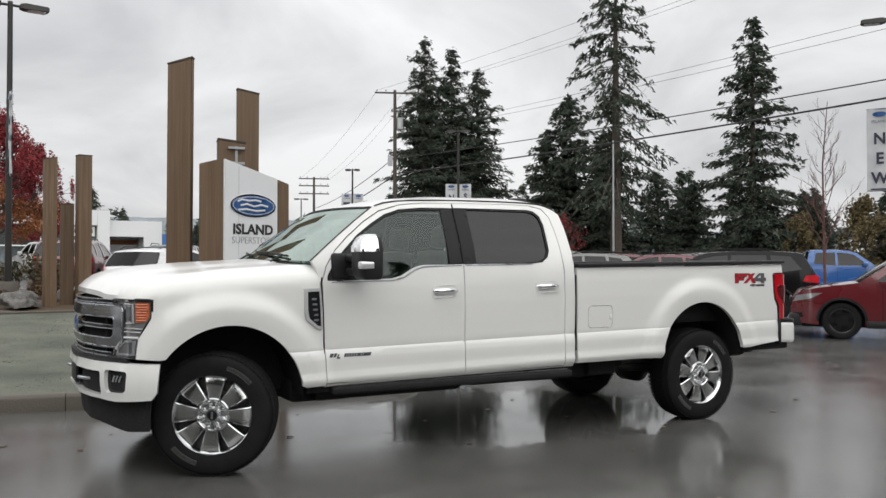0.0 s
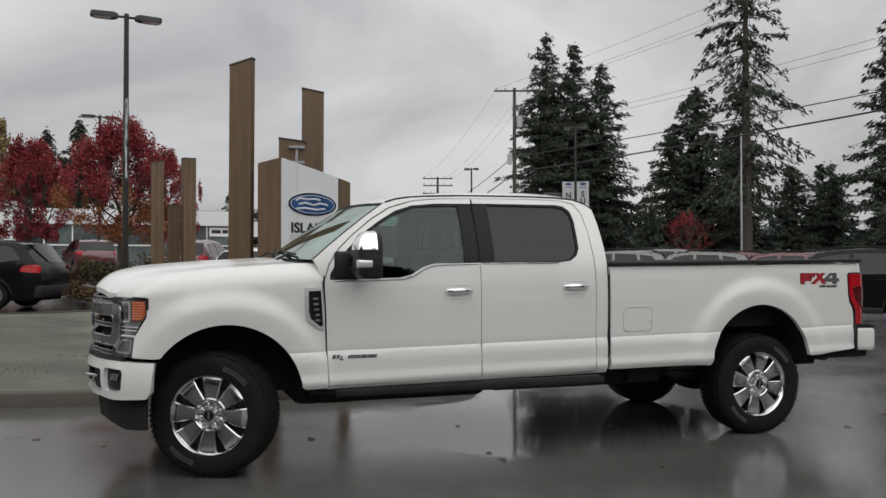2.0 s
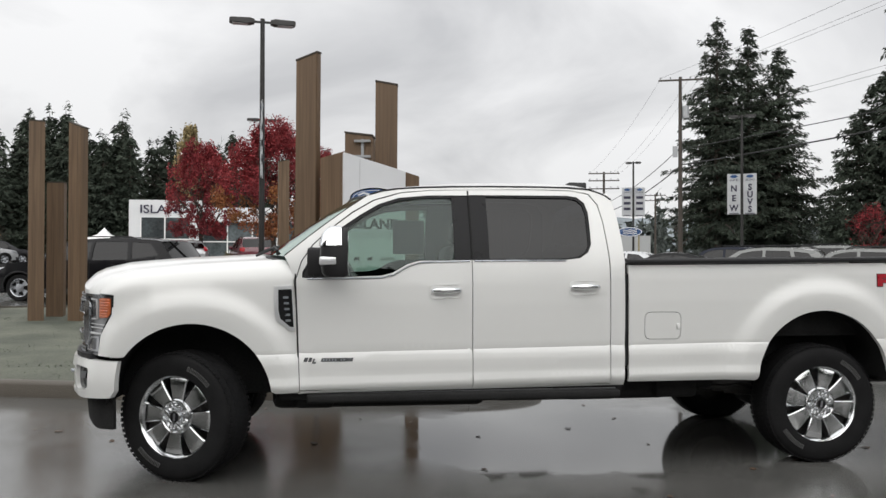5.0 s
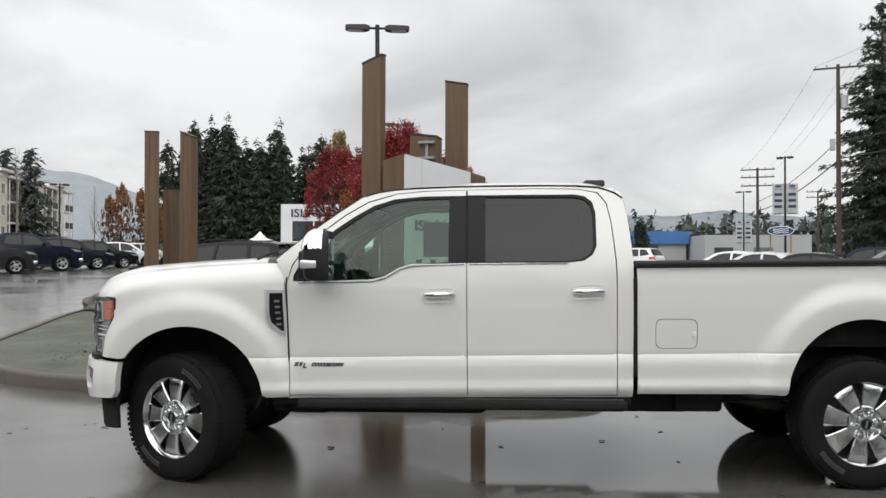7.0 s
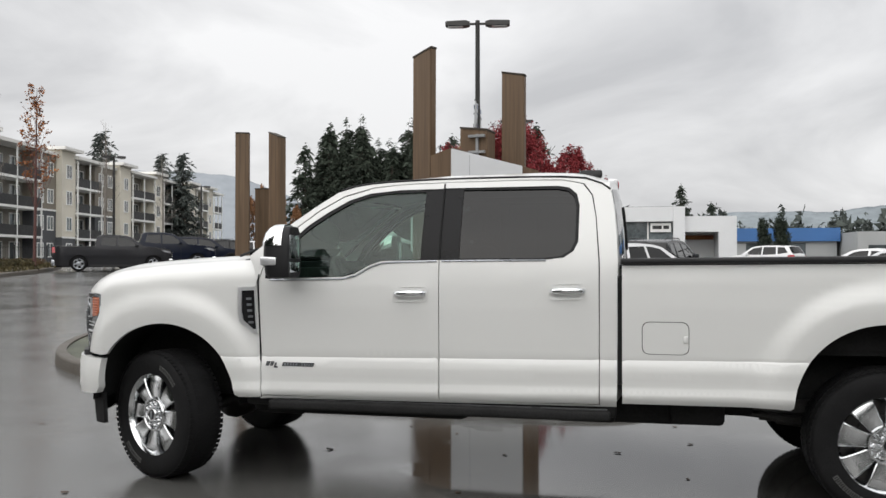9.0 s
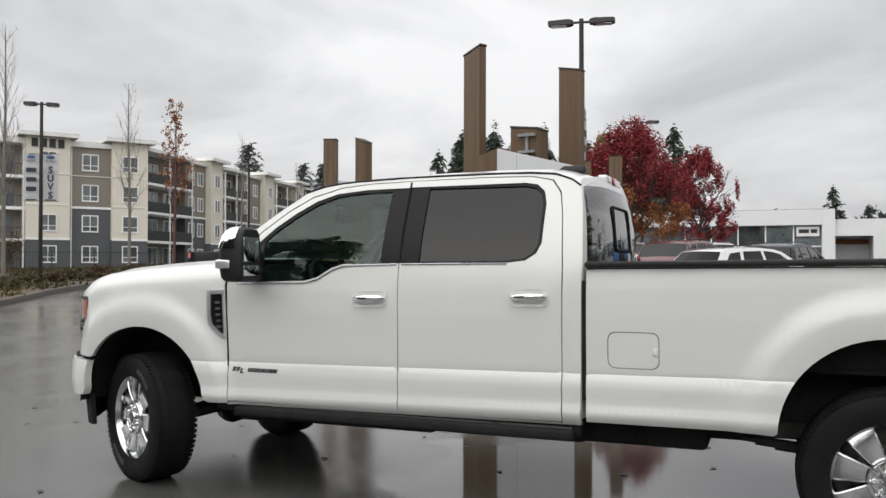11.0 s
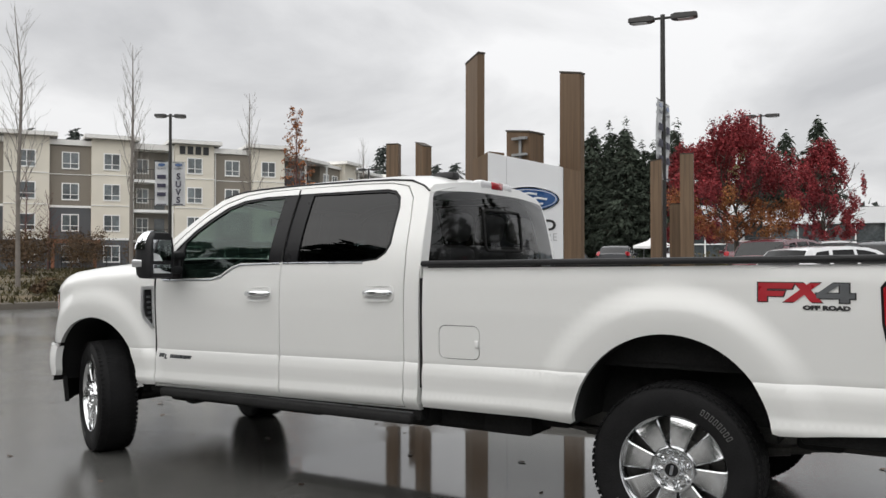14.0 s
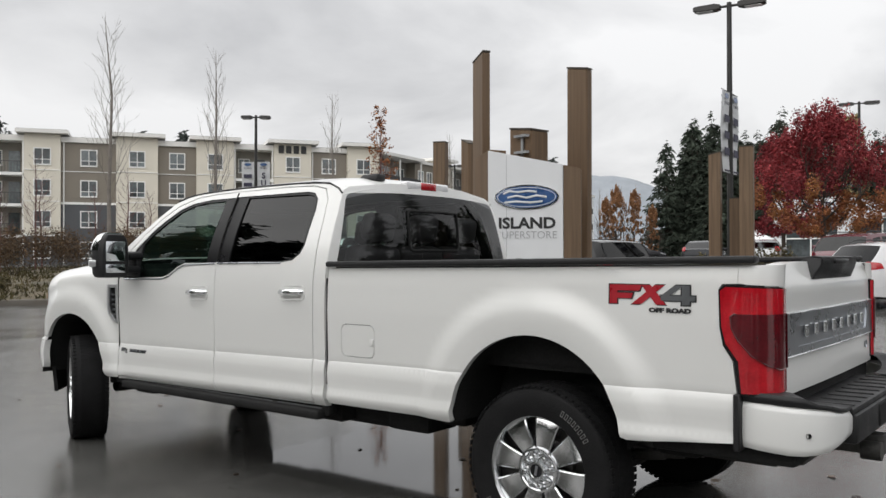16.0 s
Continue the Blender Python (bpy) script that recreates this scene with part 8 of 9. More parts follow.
        for cx in (c["f"], c["r"]):
            lip = [(cx + (rad + 0.10) * math.cos(t), rad + (rad + 0.10) * math.sin(t)) for t in np.linspace(0.0, math.pi, 17)] + [(cx + (rad + 0.055) * math.cos(t), rad + (rad + 0.055) * math.sin(t)) for t in np.linspace(math.pi, 0.0, 17)]
            part("arch_lip", sheet(lip, on(0.012), grid=0.2, depth=0.02, flip=s > 0), M_BLACK if kind in ("suv", "crossover") else mat, sd_, "", 40)
        for dx in (c["wins"][0][-1][0] + 0.04, c["wins"][0][0][0] + 0.12):
            part("door_gap", sheet([(dx - 0.006, 0.36), (dx + 0.006, 0.36), (dx + 0.006, belt), (dx - 0.006, belt)], on(0.003), grid=0.2, depth=0.004, flip=s > 0), M_LINER, sd_)
        if c["roofbars"]:
            bm = bmesh.new()
            tube(bm, [(2.3 - ox, s * 0.60, ztop - 0.01), (2.45 - ox, s * 0.60, ztop + 0.055), (3.7 - ox, s * 0.60, ztop + 0.05), (3.9 - ox, s * 0.60, ztop - 0.02)], 0.016, 6)
            part("roof_rail", bm, M_BLACK, car, "", 60)
        part("sill", rbox(c["f"] + rad + 0.08 - ox, c["r"] - rad - 0.08 - ox, -0.05, 0.012, 0.22, 0.36, 0.02, 2, Matrix.Translation((0, s * (w - 0.05), 0))), M_BLACK, car, "", 40)

    def across(i0, i1, name, m, inset=0.0, lift=0.0, lb=""):
        bm = bmesh.new()
        rows = []
        pts = []
        for i in range(i0, i1 + 1):
            pts.append(top[i])
            if i < i1:
                pts.append(tuple((np.array(top[i]) + np.array(top[i + 1])) / 2))
        for x, zz in pts:
            yy = wide(x, zz) * (1 - inset)
            rows.append([bm.verts.new((x - ox - (0.035 * (1 - u * u) if x < c["L"] / 2 else -0.03 * (1 - u * u)), u * yy, zz + lift + 0.025 * (1 - u * u))) for u in np.linspace(-1, 1, 9)])
        for r0, r1 in zip(rows, rows[1:]):
            for k in range(8):
                bm.faces.new((r0[k], r1[k], r1[k + 1], r0[k + 1]))
        bmesh.ops.recalc_face_normals(bm, faces=bm.faces)
        if sum(f.normal.z for f in bm.faces) < 0:
            bmesh.ops.reverse_faces(bm, faces=bm.faces)
        return part(name, bm, m, car, lb, 50)

    (g0, g1), (b0, b1) = c["glass"]
    across(0, g0, "hood_and_nose", mat)
    across(g0, g1, "windshield", M_DARKGLASS, 0.03, lb="dark windscreen")
    across(g1, b0, "roof", mat)
    across(b0, b1, "rear_window", M_DARKGLASS, 0.05, lb="dark rear window")
    across(b1, len(top) - 1, "tail", mat)
    bm = bmesh.new()
    box(bm, 0.2 - ox, c["L"] - 0.2 - ox, -w + 0.22, w - 0.22, 0.22, belt - 0.1)
    part("underbody", bm, M_LINER, car)
    bm = bmesh.new()
    box(bm, 1.7 - ox, min(3.6, c["L"] - 1.2) - ox, -w + 0.3, w - 0.3, belt - 0.1, belt + 0.08)
    part("cabin", bm, M_CABIN, car)
    part("grille", rbox(-0.02 - ox, 0.05 - ox, -w * 0.6, w * 0.6, top[0][1] + 0.10, top[2][1] + 0.02, 0.02, 2), M_GLOSS, car, "dark grille", 40)
    part("lower_bumper", rbox(-0.015 - ox, 0.2 - ox, -w * 0.85, w * 0.85, 0.24, top[0][1] + 0.06, 0.04, 2), M_BLACK, car, "", 40)
    part("rear_bumper", rbox(c["L"] - 0.2 - ox, c["L"] + 0.02 - ox, -w * 0.85, w * 0.85, 0.30, 0.62, 0.04, 2), M_BLACK if kind != "pickup" else M_SATIN, car, "", 40)
    if kind == "pickup":
        part("bumper_bar", rbox(-0.05 - ox, 0.16 - ox, -w * 0.93, w * 0.93, 0.50, 0.66, 0.04, 2), M_CHROME, car, "chrome front bumper", 40)
        for k in range(3):
            part("grille_bar", rbox(-0.045 - ox, 0.02 - ox, -w * 0.58, w * 0.58, 0.76 + 0.10 * k, 0.80 + 0.10 * k, 0.012, 2), M_CHROME, car, "chrome grille bar", 40)
    tyre, rims, well = car_wheel_meshes(rad)
    if dark_rims:
        rims.materials[0] = M_GLOSS
    for cx in (c["f"], c["r"]):
        for s in (-1, 1):
            wh = part("wheel", rims, None, car)
            wh.matrix_basis = pose(cx - ox, s * (w - 0.13), rad) @ (Matrix.Identity(4) if s < 0 else Matrix.Rotation(math.pi, 4, "Z"))
            part("tyre", tyre, None, wh)
            part("wheel_well", well, None, wh)
    return car


NWH = (0.83, 0.56)
parked("suv", (-6.25, 15.85), (-0.95, 0.31), P_BLACK, "black SUV parked beside the planting bed").scale = (1.0, 0.96, 0.875)
parked("crossover", (13.62, 4.40), (-0.64, 0.77), P_RED, "red compact SUV with black wheels", dark_rims=True)
parked("suv", (14.92, 11.0), (-0.66, 0.75), P_BLACK, "black SUV with dark wheels and roof rails", dark_rims=True)
parked("pickup", (28.6, 13.7), (0.75, -0.66), P_BLUE, "bright blue pickup parked behind the red SUV")
for (x, y), kd, mt, lb in (((16.4, 15.2), "crossover", P_MAROON, "dark red crossover in the parked row"), ((14.3, 16.4), "crossover", P_PEWTER, "pewter grey crossover in the parked row"), ((12.2, 17.6), "crossover", P_PEWTER, "pewter grey crossover in the parked row"), ((10.6, 20.6), "sedan", P_BLACK, "black sedan in the parked row"), ((10.3, 24.0), "sedan", P_SILVER, "silver sedan in the parked row"), ((10.6, 28.5), "sedan", P_WHITE, "white sedan in the parked row"), ((11.0, 55.0), "suv", P_WHITE, "white van-like SUV by the service bay")):
    parked(kd, (x, y), (-0.80, 0.60), mt, lb)
for (x, y), kd, mt, lb in (((19.5, 21.5), "crossover", P_RED, "red crossover in the second row"), ((17.0, 23.2), "suv", P_PEWTER, "pewter grey SUV in the second row"), ((14.6, 25.0), "crossover", P_NAVY, "navy crossover in the second row"), ((22.0, 19.5), "suv", P_PEWTER, "pewter grey SUV in the second row"), ((24.6, 17.6), "sedan", P_CHAR, "charcoal sedan in the second row")):
    parked(kd, (x, y), (-0.80, 0.60), mt, lb)
parked("crossover", (4.2, 19.6), (0.66, 0.75), P_WHITE, "white SUV parked behind the planting bed").scale = (1.0, 1.0, 0.92)
for (x, y), kd, mt, lb in (((1.7, 25.0), "crossover", P_MAROON, "maroon SUV parked behind the planting bed"), ((4.7, 24.0), "crossover", P_CHAR, "charcoal SUV parked behind a white one")):
    parked(kd, (x, y), (0.33, 0.94), mt, lb)
for (x, y), kd, mt, lb in (((-3.4, 38.5), "crossover", P_MAROON, "dark red SUV under the maples"), ((0.6, 38.5), "crossover", P_WHITE, "white SUV under the maples"), ((-6.6, 38.0), "sedan", P_SILVER, "silver sedan under the maples"), ((-10.2, 40.0), "sedan", P_CHAR, "charcoal sedan under the maples")):
    parked(kd, (x, y), (-0.25, 0.97), mt, lb)
parked("pickup", (-19.55, 31.5), NWH, P_GREY, "dark grey pickup at the end of a parked row").scale = (0.90, 0.95, 0.89)
for (x, y), kd, mt, lb in (((-19.8, 36.2), "pickup", P_NAVY, "navy pickup in the parked row"), ((-20.2, 41.0), "suv", P_NAVY, "navy SUV in the parked row"), ((-20.6, 45.5), "crossover", P_BLACK, "black SUV in the parked row"), ((-20.9, 49.8), "crossover", P_WHITE, "white SUV in the parked row"), ((-21.2, 54.0), "crossover", P_SILVER, "silver SUV in the parked row"), ((-21.5, 58.2), "crossover", P_GREY, "grey SUV in the parked row")):
    parked(kd, (x, y), NWH, mt, lb)


# ---- apartment building ----
def apartments():
    FL = 3.0
    bld = thing("apartment_building", "four-storey cream, taupe and slate apartment block", "building", at=(-74.1, 35.5, 0.75), rz=math.degrees(math.atan2(0.843, 0.538)))
    # local x runs along the front, local -y faces the street

    def window(parent, x, z, w=1.35, h=1.45, y=0.0):
        t = 0.10
        zm = z - h * 0.22
        sq = lambda a, b, c, d: [(a, c), (b, c), (b, d), (a, d)]
        panes = [sq(x - w / 2, x - 0.035, zm + 0.06, z + h / 2), sq(x + 0.035, x + w / 2, zm + 0.06, z + h / 2), sq(x - w / 2, x - 0.035, z - h / 2, zm), sq(x + 0.035, x + w / 2, z - h / 2, zm)]
        bm = sheet(sq(x - w / 2 - t, x + w / 2 + t, z - h / 2 - 1.3 * t, z + h / 2 + t), lambda a, b, d: Vector((a, y - 0.07 + d, b)), panes, grid=3.0, depth=0.09)
        win = part("window", bm, M_TRIM, parent, "white-framed window")
        for x0, x1, z0, z1 in ((x - w / 2, x - 0.035, z - h * 0.22 + 0.06, z + h / 2), (x + 0.035, x + w / 2, z - h * 0.22 + 0.06, z + h / 2), (x - w / 2, x - 0.035, z - h / 2, z - h * 0.22), (x + 0.035, x + w / 2, z - h / 2, z - h * 0.22)):
            bm = bmesh.new()
            box(bm, x0, x1, y - 0.02, y + 0.01, z0, z1)
            part("pane", bm, M_PANE, win)

    def wall_block(x0, x1, y, z0, z1, mat):
        bm = bmesh.new()
        box(bm, x0, x1, y, y + 9.0, z0, z1)
        return part("wall", bm, mat, bld)

    def trim(x0, x1, y, z, h=0.22):
        bm = bmesh.new()
        box(bm, x0, x1, y - 0.06, y + 0.05, z - h / 2, z + h / 2)
        part("trim_band", bm, M_TRIM, bld, "white trim band")

    def roof(x0, x1, y, z, over=0.7, th=0.35, mat=M_FASCIA):
        bm = bmesh.new()
        box(bm, x0 - over, x1 + over, y - over, y + 9.0, z, z + th)
        part("roof", bm, mat, bld, "flat overhanging roof")
        bm = bmesh.new()
        box(bm, x0 - over + 0.1, x1 + over - 0.1, y - over + 0.1, y + 8.9, z + th + 0.004, z + th + 0.03)
        part("roof_covering", bm, M_ROOFTOP, bld)

    def bay(kind, x0, x1, y):
        cx = (x0 + x1) / 2
        if kind == "cream":
            wall_block(x0, x1, y, FL + 0.0, 4 * FL + 0.7, M_BEIGE)
            wall_block(x0, x1, y, -0.8, FL, M_SLATE)
            trim(x0, x1, y, FL)
            for k in (2, 3):
                trim(x0, x1, y, k * FL + 0.25, 0.07)
            for k in range(4):
                window(bld, cx, k * FL + 1.55, y=y - 0.02)
            roof(x0, x1, y, 4 * FL + 0.72)
        elif kind == "taupe":
            wall_block(x0, x1, y, 2 * FL, 4 * FL, M_TAUPE)
            wall_block(x0, x1, y, -0.8, 2 * FL, M_SLATE)
            trim(x0, x1, y, 2 * FL + 0.1)
            trim(x0, x1, y, 3 * FL + 0.2, 0.06)
            for k in range(4):
                window(bld, cx, k * FL + 1.55, y=y - 0.02)
            roof(x0, x1, y, 4 * FL + 0.02, 0.25, 0.5)
        elif kind == "balcony":
            wall_block(x0, x1, y + 1.6, -0.8, 4 * FL, M_RECESS)
            for k in range(4):
                window(bld, cx - 0.8, k * FL + 1.5, 1.0, 1.3, y + 1.58)
                bm = bmesh.new()
                box(bm, cx + 0.35, cx + 1.35, y + 1.52, y + 1.58, k * FL + 0.1, k * FL + 2.2)
                part("balcony_door", bm, M_PANE, bld, "glazed balcony door")
                if k:
                    bm = bmesh.new()
                    box(bm, x0, x1, y - 0.3, y + 1.6, k * FL - 0.28, k * FL)
                    bal = part("balcony", bm, M_TRIM, bld, "white balcony slab")
                else:
                    bal = bld
                bm = bmesh.new()
                box(bm, x0 + 0.1, x1 - 0.1, y - 0.26, y - 0.22, k * FL + 1.02, k * FL + 1.08)
                for q in range(15):
                    xx = x0 + 0.1 + (x1 - x0 - 0.2) * q / 14
                    box(bm, xx - 0.018, xx + 0.018, y - 0.26, y - 0.22, k * FL + 0.05, k * FL + 1.02)
                part("railing", bm, M_FENCE, bal, "black balcony railing", kind="stuff")
            for xx in (x0 + 0.08, x1 - 0.2):
                bm = bmesh.new()
                box(bm, xx, xx + 0.14, y - 0.3, y - 0.16, -0.5, 4 * FL)
                part("post", bm, M_TRIM, bld)
            roof(x0, x1, y - 0.1, 4 * FL + 0.02, 0.2, 0.55)

    seq = [("taupe", -20.6, -16.8), ("cream", -16.8, -13.0), ("balcony", -13.0, -9.2), ("cream", -9.2, -5.2), ("balcony", -5.2, -1.3), ("cream", -1.3, 1.9), ("taupe", 1.9, 6.9), ("cream", 6.9, 10.8), ("taupe", 10.8, 14.5), ("cream", 14.5, 18.2), ("balcony", 18.2, 22.3), ("cream", 22.3, 26.2), ("taupe", 26.2, 30.1), ("cream", 30.1, 33.6)]
    for kind, x0, x1 in seq:
        bay(kind, x0, x1, {"cream": -0.5, "taupe": 0.0, "balcony": 0.2}[kind])
    for xx in (2.15, 26.4):
        bm = bmesh.new()
        tube(bm, [(xx, -0.06, -0.6), (xx, -0.06, 4 * FL)], 0.07, 8)
        part("downpipe", bm, M_TRIM, bld, "white downpipe", 60)
    # the house number becomes plain bars
    for k in range(4):
        bm = bmesh.new()
        box(bm, 22.75 + 0.78 * k, 23.30 + 0.78 * k, -0.60, -0.53, 4 * FL - 0.28, 4 * FL + 0.52)
        part("number_bar", bm, M_FENCE, bld, "dark bar in place of a numeral")
    # cedar porch
    bm = bmesh.new()
    for xx in (10.9, 14.5):
        box(bm, xx, xx + 0.3, -3.4, -3.1, -0.6, 2.5)
    box(bm, 10.6, 15.1, -3.5, -3.0, 2.5, 2.85)
    box(bm, 10.6, 15.1, -3.0, -0.52, 2.6, 2.8)
    part("porch", bm, M_CEDAR, bld, "red cedar entrance porch")
    return bld


apartments()


def apartments_wing():
    """The wing that runs on northwards, bending away from the street."""
    FL = 3.0
    ang = math.degrees(math.atan2(0.98, -0.185))
    bld = thing("apartment_wing", "receding four-storey wing of the apartment block", "building", at=(-57.0, 63.5, 0.75), rz=ang)

    def win(x, z, y, w=1.2, h=1.4):
        bm = bmesh.new()
        for a in ((x - w / 2 - 0.1, x + w / 2 + 0.1, z + h / 2, z + h / 2 + 0.1), (x - w / 2 - 0.1, x + w / 2 + 0.1, z - h / 2 - 0.12, z - h / 2), (x - w / 2 - 0.1, x - w / 2, z - h / 2, z + h / 2), (x + w / 2, x + w / 2 + 0.1, z - h / 2, z + h / 2), (x - 0.03, x + 0.03, z - h / 2, z + h / 2)):
            box(bm, a[0], a[1], y - 0.06, y + 0.02, a[2], a[3])
        wd = part("window", bm, M_TRIM, bld, "white-framed window")
        bm = bmesh.new()
        box(bm, x - w / 2, x + w / 2, y - 0.02, y + 0.01, z - h / 2, z + h / 2)
        part("pane", bm, M_PANE, wd)

    x = 0.0
    pattern = [("balcony", 10.2), ("taupe", 5.0), ("cream", 3.3), ("balcony", 6.8), ("taupe", 6.2), ("cream", 3.6), ("balcony", 8.4), ("cream", 3.6), ("balcony", 7.2), ("taupe", 5.0), ("cream", 3.6), ("balcony", 6.4), ("cream", 3.6), ("balcony", 5.0)]
    for i, (kind, w) in enumerate(pattern):
        y = {"balcony": -0.4, "taupe": 0.0, "cream": -0.7}[kind]
        top = 4 * FL + (0.9 if kind == "cream" else 0.2)
        bm = bmesh.new()
        box(bm, x, x + w, y + (1.6 if kind == "balcony" else 0), y + 9, (FL if kind != "taupe" else 2 * FL) if kind != "balcony" else -0.8, top)
        part("wall", bm, {"balcony": M_RECESS, "taupe": M_TAUPE, "cream": M_BEIGE}[kind], bld)
        if kind != "balcony":
            bm = bmesh.new()
            box(bm, x, x + w, y, y + 9, -0.8, FL if kind == "cream" else 2 * FL)
            part("lower_wall", bm, M_SLATE, bld, "slate lap siding")
            bm = bmesh.new()
            zz = FL if kind == "cream" else 2 * FL
            box(bm, x, x + w, y - 0.06, y, zz - 0.1, zz + 0.1)
            part("trim_band", bm, M_TRIM, bld)
            for k in range(4):
                for q in ((0.5,) if kind == "cream" else (0.28, 0.72)):
                    win(x + w * q, k * FL + 1.55, y - 0.01)
        else:
            for k in range(4):
                for q in range(max(1, round(w / 3.4))):
                    win(x + w * (q + 0.5) / max(1, round(w / 3.4)), k * FL + 1.4, y + 1.59, 1.9, 1.8)
                if k:
                    bm = bmesh.new()
                    box(bm, x, x + w, y - 0.6, y + 1.6, k * FL - 0.25, k * FL)
                    bal = part("balcony", bm, M_TRIM, bld, "white balcony slab")
                    bm = bmesh.new()
                    box(bm, x + 0.05, x + w - 0.05, y - 0.56, y - 0.52, k * FL + 0.02, k * FL + 1.05)
                    part("railing", bm, M_FENCE, bal, "dark glazed railing")
            for xx in (x + 0.05, x + w / 2 - 0.08, x + w - 0.2):
                bm = bmesh.new()
                box(bm, xx, xx + 0.15, y - 0.6, y - 0.45, -0.5, 4 * FL)
                part("post", bm, M_TRIM, bld)
        bm = bmesh.new()
        o = 0.7 if kind == "cream" else 0.3
        box(bm, x - o, x + w + o, y - o - (0.5 if kind == "balcony" else 0), y + 9, top, top + 0.35)
        part("roof", bm, M_FASCIA, bld, "flat overhanging roof")
        x += w


apartments_wing()


# ---- black fence before the apartments ----
def fence(pts, label="black metal picket fence before the apartments"):
    fn = thing("fence", label, "fence")
    for (xa, ya), (xb, yb) in zip(pts, pts[1:]):
        n = max(1, round(math.hypot(xb - xa, yb - ya) / 2.4))
        for k in range(n):
            p, q = Vector((xa, ya)).lerp(Vector((xb, yb)), k / n), Vector((xa, ya)).lerp(Vector((xb, yb)), (k + 1) / n)
            z = ground_height(p.x, p.y)
            bm = bmesh.new()
            tube(bm, [(p.x, p.y, z - 0.1), (p.x, p.y, z + 1.35)], 0.04, 5)
            part("post", bm, M_FENCE, fn)
            bm = bmesh.new()
            for h in (0.2, 1.2):
                tube(bm, [(p.x, p.y, z + h), (q.x, q.y, ground_height(q.x, q.y) + h)], 0.02, 4)
            for j in range(1, 12):
                r = p.lerp(q, j / 12)
                tube(bm, [(r.x, r.y, z + 0.1), (r.x, r.y, z + 1.25)], 0.009, 3)
            part("fence_panel", bm, M_FENCE, fn, "", None, "stuff")


fence([(-52, 4), (-41, 24), (-36, 36), (-34, 46)])


# ---- showroom and service buildings ----
def showroom():
    b = thing("car_showroom", "long white showroom with a gridded glass front", "building", at=(0, 80, 1.0))
    bm = bmesh.new()
    box(bm, -18.85, -12.0, 0, 18, -0.5, 6.15)
    tw = part("entrance_tower", bm, M_SHOWROOM, b, "white entrance tower with dark words")
    words("building_word", "ISLAND", 1.15, M_BANNERINK, tw, Matrix.Translation((-15.5, -0.05, 5.2)), 0.03, 0.01, 1.2, label="dark building word")
    bm = bmesh.new()
    box(bm, -17.7, -13.0, -0.06, 0.05, 0.0, 4.4)
    part("tower_glass", bm, M_PANE, tw, "tall tower window")
    for x in (-17.7, -15.4, -13.0):
        bm = bmesh.new()
        box(bm, x - 0.06, x + 0.06, -0.12, 0.0, 0.0, 4.4)
        part("mullion", bm, M_TRIM, tw)
    bm = bmesh.new()
    box(bm, -17.7, -13.0, -0.12, 0.0, 2.2, 2.32)
    part("mullion", bm, M_TRIM, tw)
    bm = bmesh.new()
    box(bm, -12.0, 8.9, 0.6, 20, 4.05, 5.5)
    box(bm, -12.0, 8.9, 1.4, 20, -0.5, 4.05)
    part("fascia", bm, M_SHOWROOM, b, "white showroom fascia")
    bm = bmesh.new()
    box(bm, 7.8, 8.9, 0.4, 3, -0.5, 5.5)
    part("corner_pier", bm, M_SHOWROOM, b)
    for i in range(8):
        for j in range(2):
            bm = bmesh.new()
            x0 = -12.0 + 2.48 * i
            box(bm, x0 + 0.06, x0 + 2.42, 1.30, 1.36, 0.1 + 2.0 * j, 2.04 + 2.0 * j)
            part("pane", bm, M_PANE, b, "showroom pane")
    bm = bmesh.new()
    for i in range(9):
        x0 = -12.0 + 2.48 * i
        box(bm, x0 - 0.06, x0 + 0.06, 1.2, 1.36, 0.0, 4.05)
    box(bm, -12.0, 7.8, 1.2, 1.36, 2.0, 2.12)
    part("mullions", bm, M_TRIM, b, "pale window mullions")
    bm = bmesh.new()
    box(bm, 5.6, 7.6, 1.05, 1.15, 3.0, 3.9)
    pn = part("window_panel", bm, M_TRIM, b, "white panel with dark bars")
    bm = bmesh.new()
    box(bm, 5.8, 6.7, 1.02, 1.05, 3.3, 3.65)
    box(bm, 6.85, 7.4, 1.02, 1.05, 3.3, 3.65)
    part("panel_bars", bm, M_INK, pn, "dark bars of lettering")
    bm = bmesh.new()
    box(bm, 8.9, 13.8, 0.8, 16, 3.0, 4.55)
    box(bm, 12.1, 13.8, 0.8, 16, -0.5, 3.0)
    box(bm, 8.9, 12.1, 5.0, 16, -0.5, 3.0)
    part("service_bay", bm, M_SHOWROOM, b, "white service bay with an open door")
    bm = bmesh.new()
    box(bm, 9.0, 12.0, 4.7, 4.98, 2.3, 2.75)
    part("orange_beam", bm, M_ORANGE, b, "orange beam inside the bay")
    bm = bmesh.new()
    box(bm, -12.0, 8.8, 0.8, 19.8, 5.505, 5.55)
    part("roof", bm, M_ROOFTOP, b)
    return b


showroom()


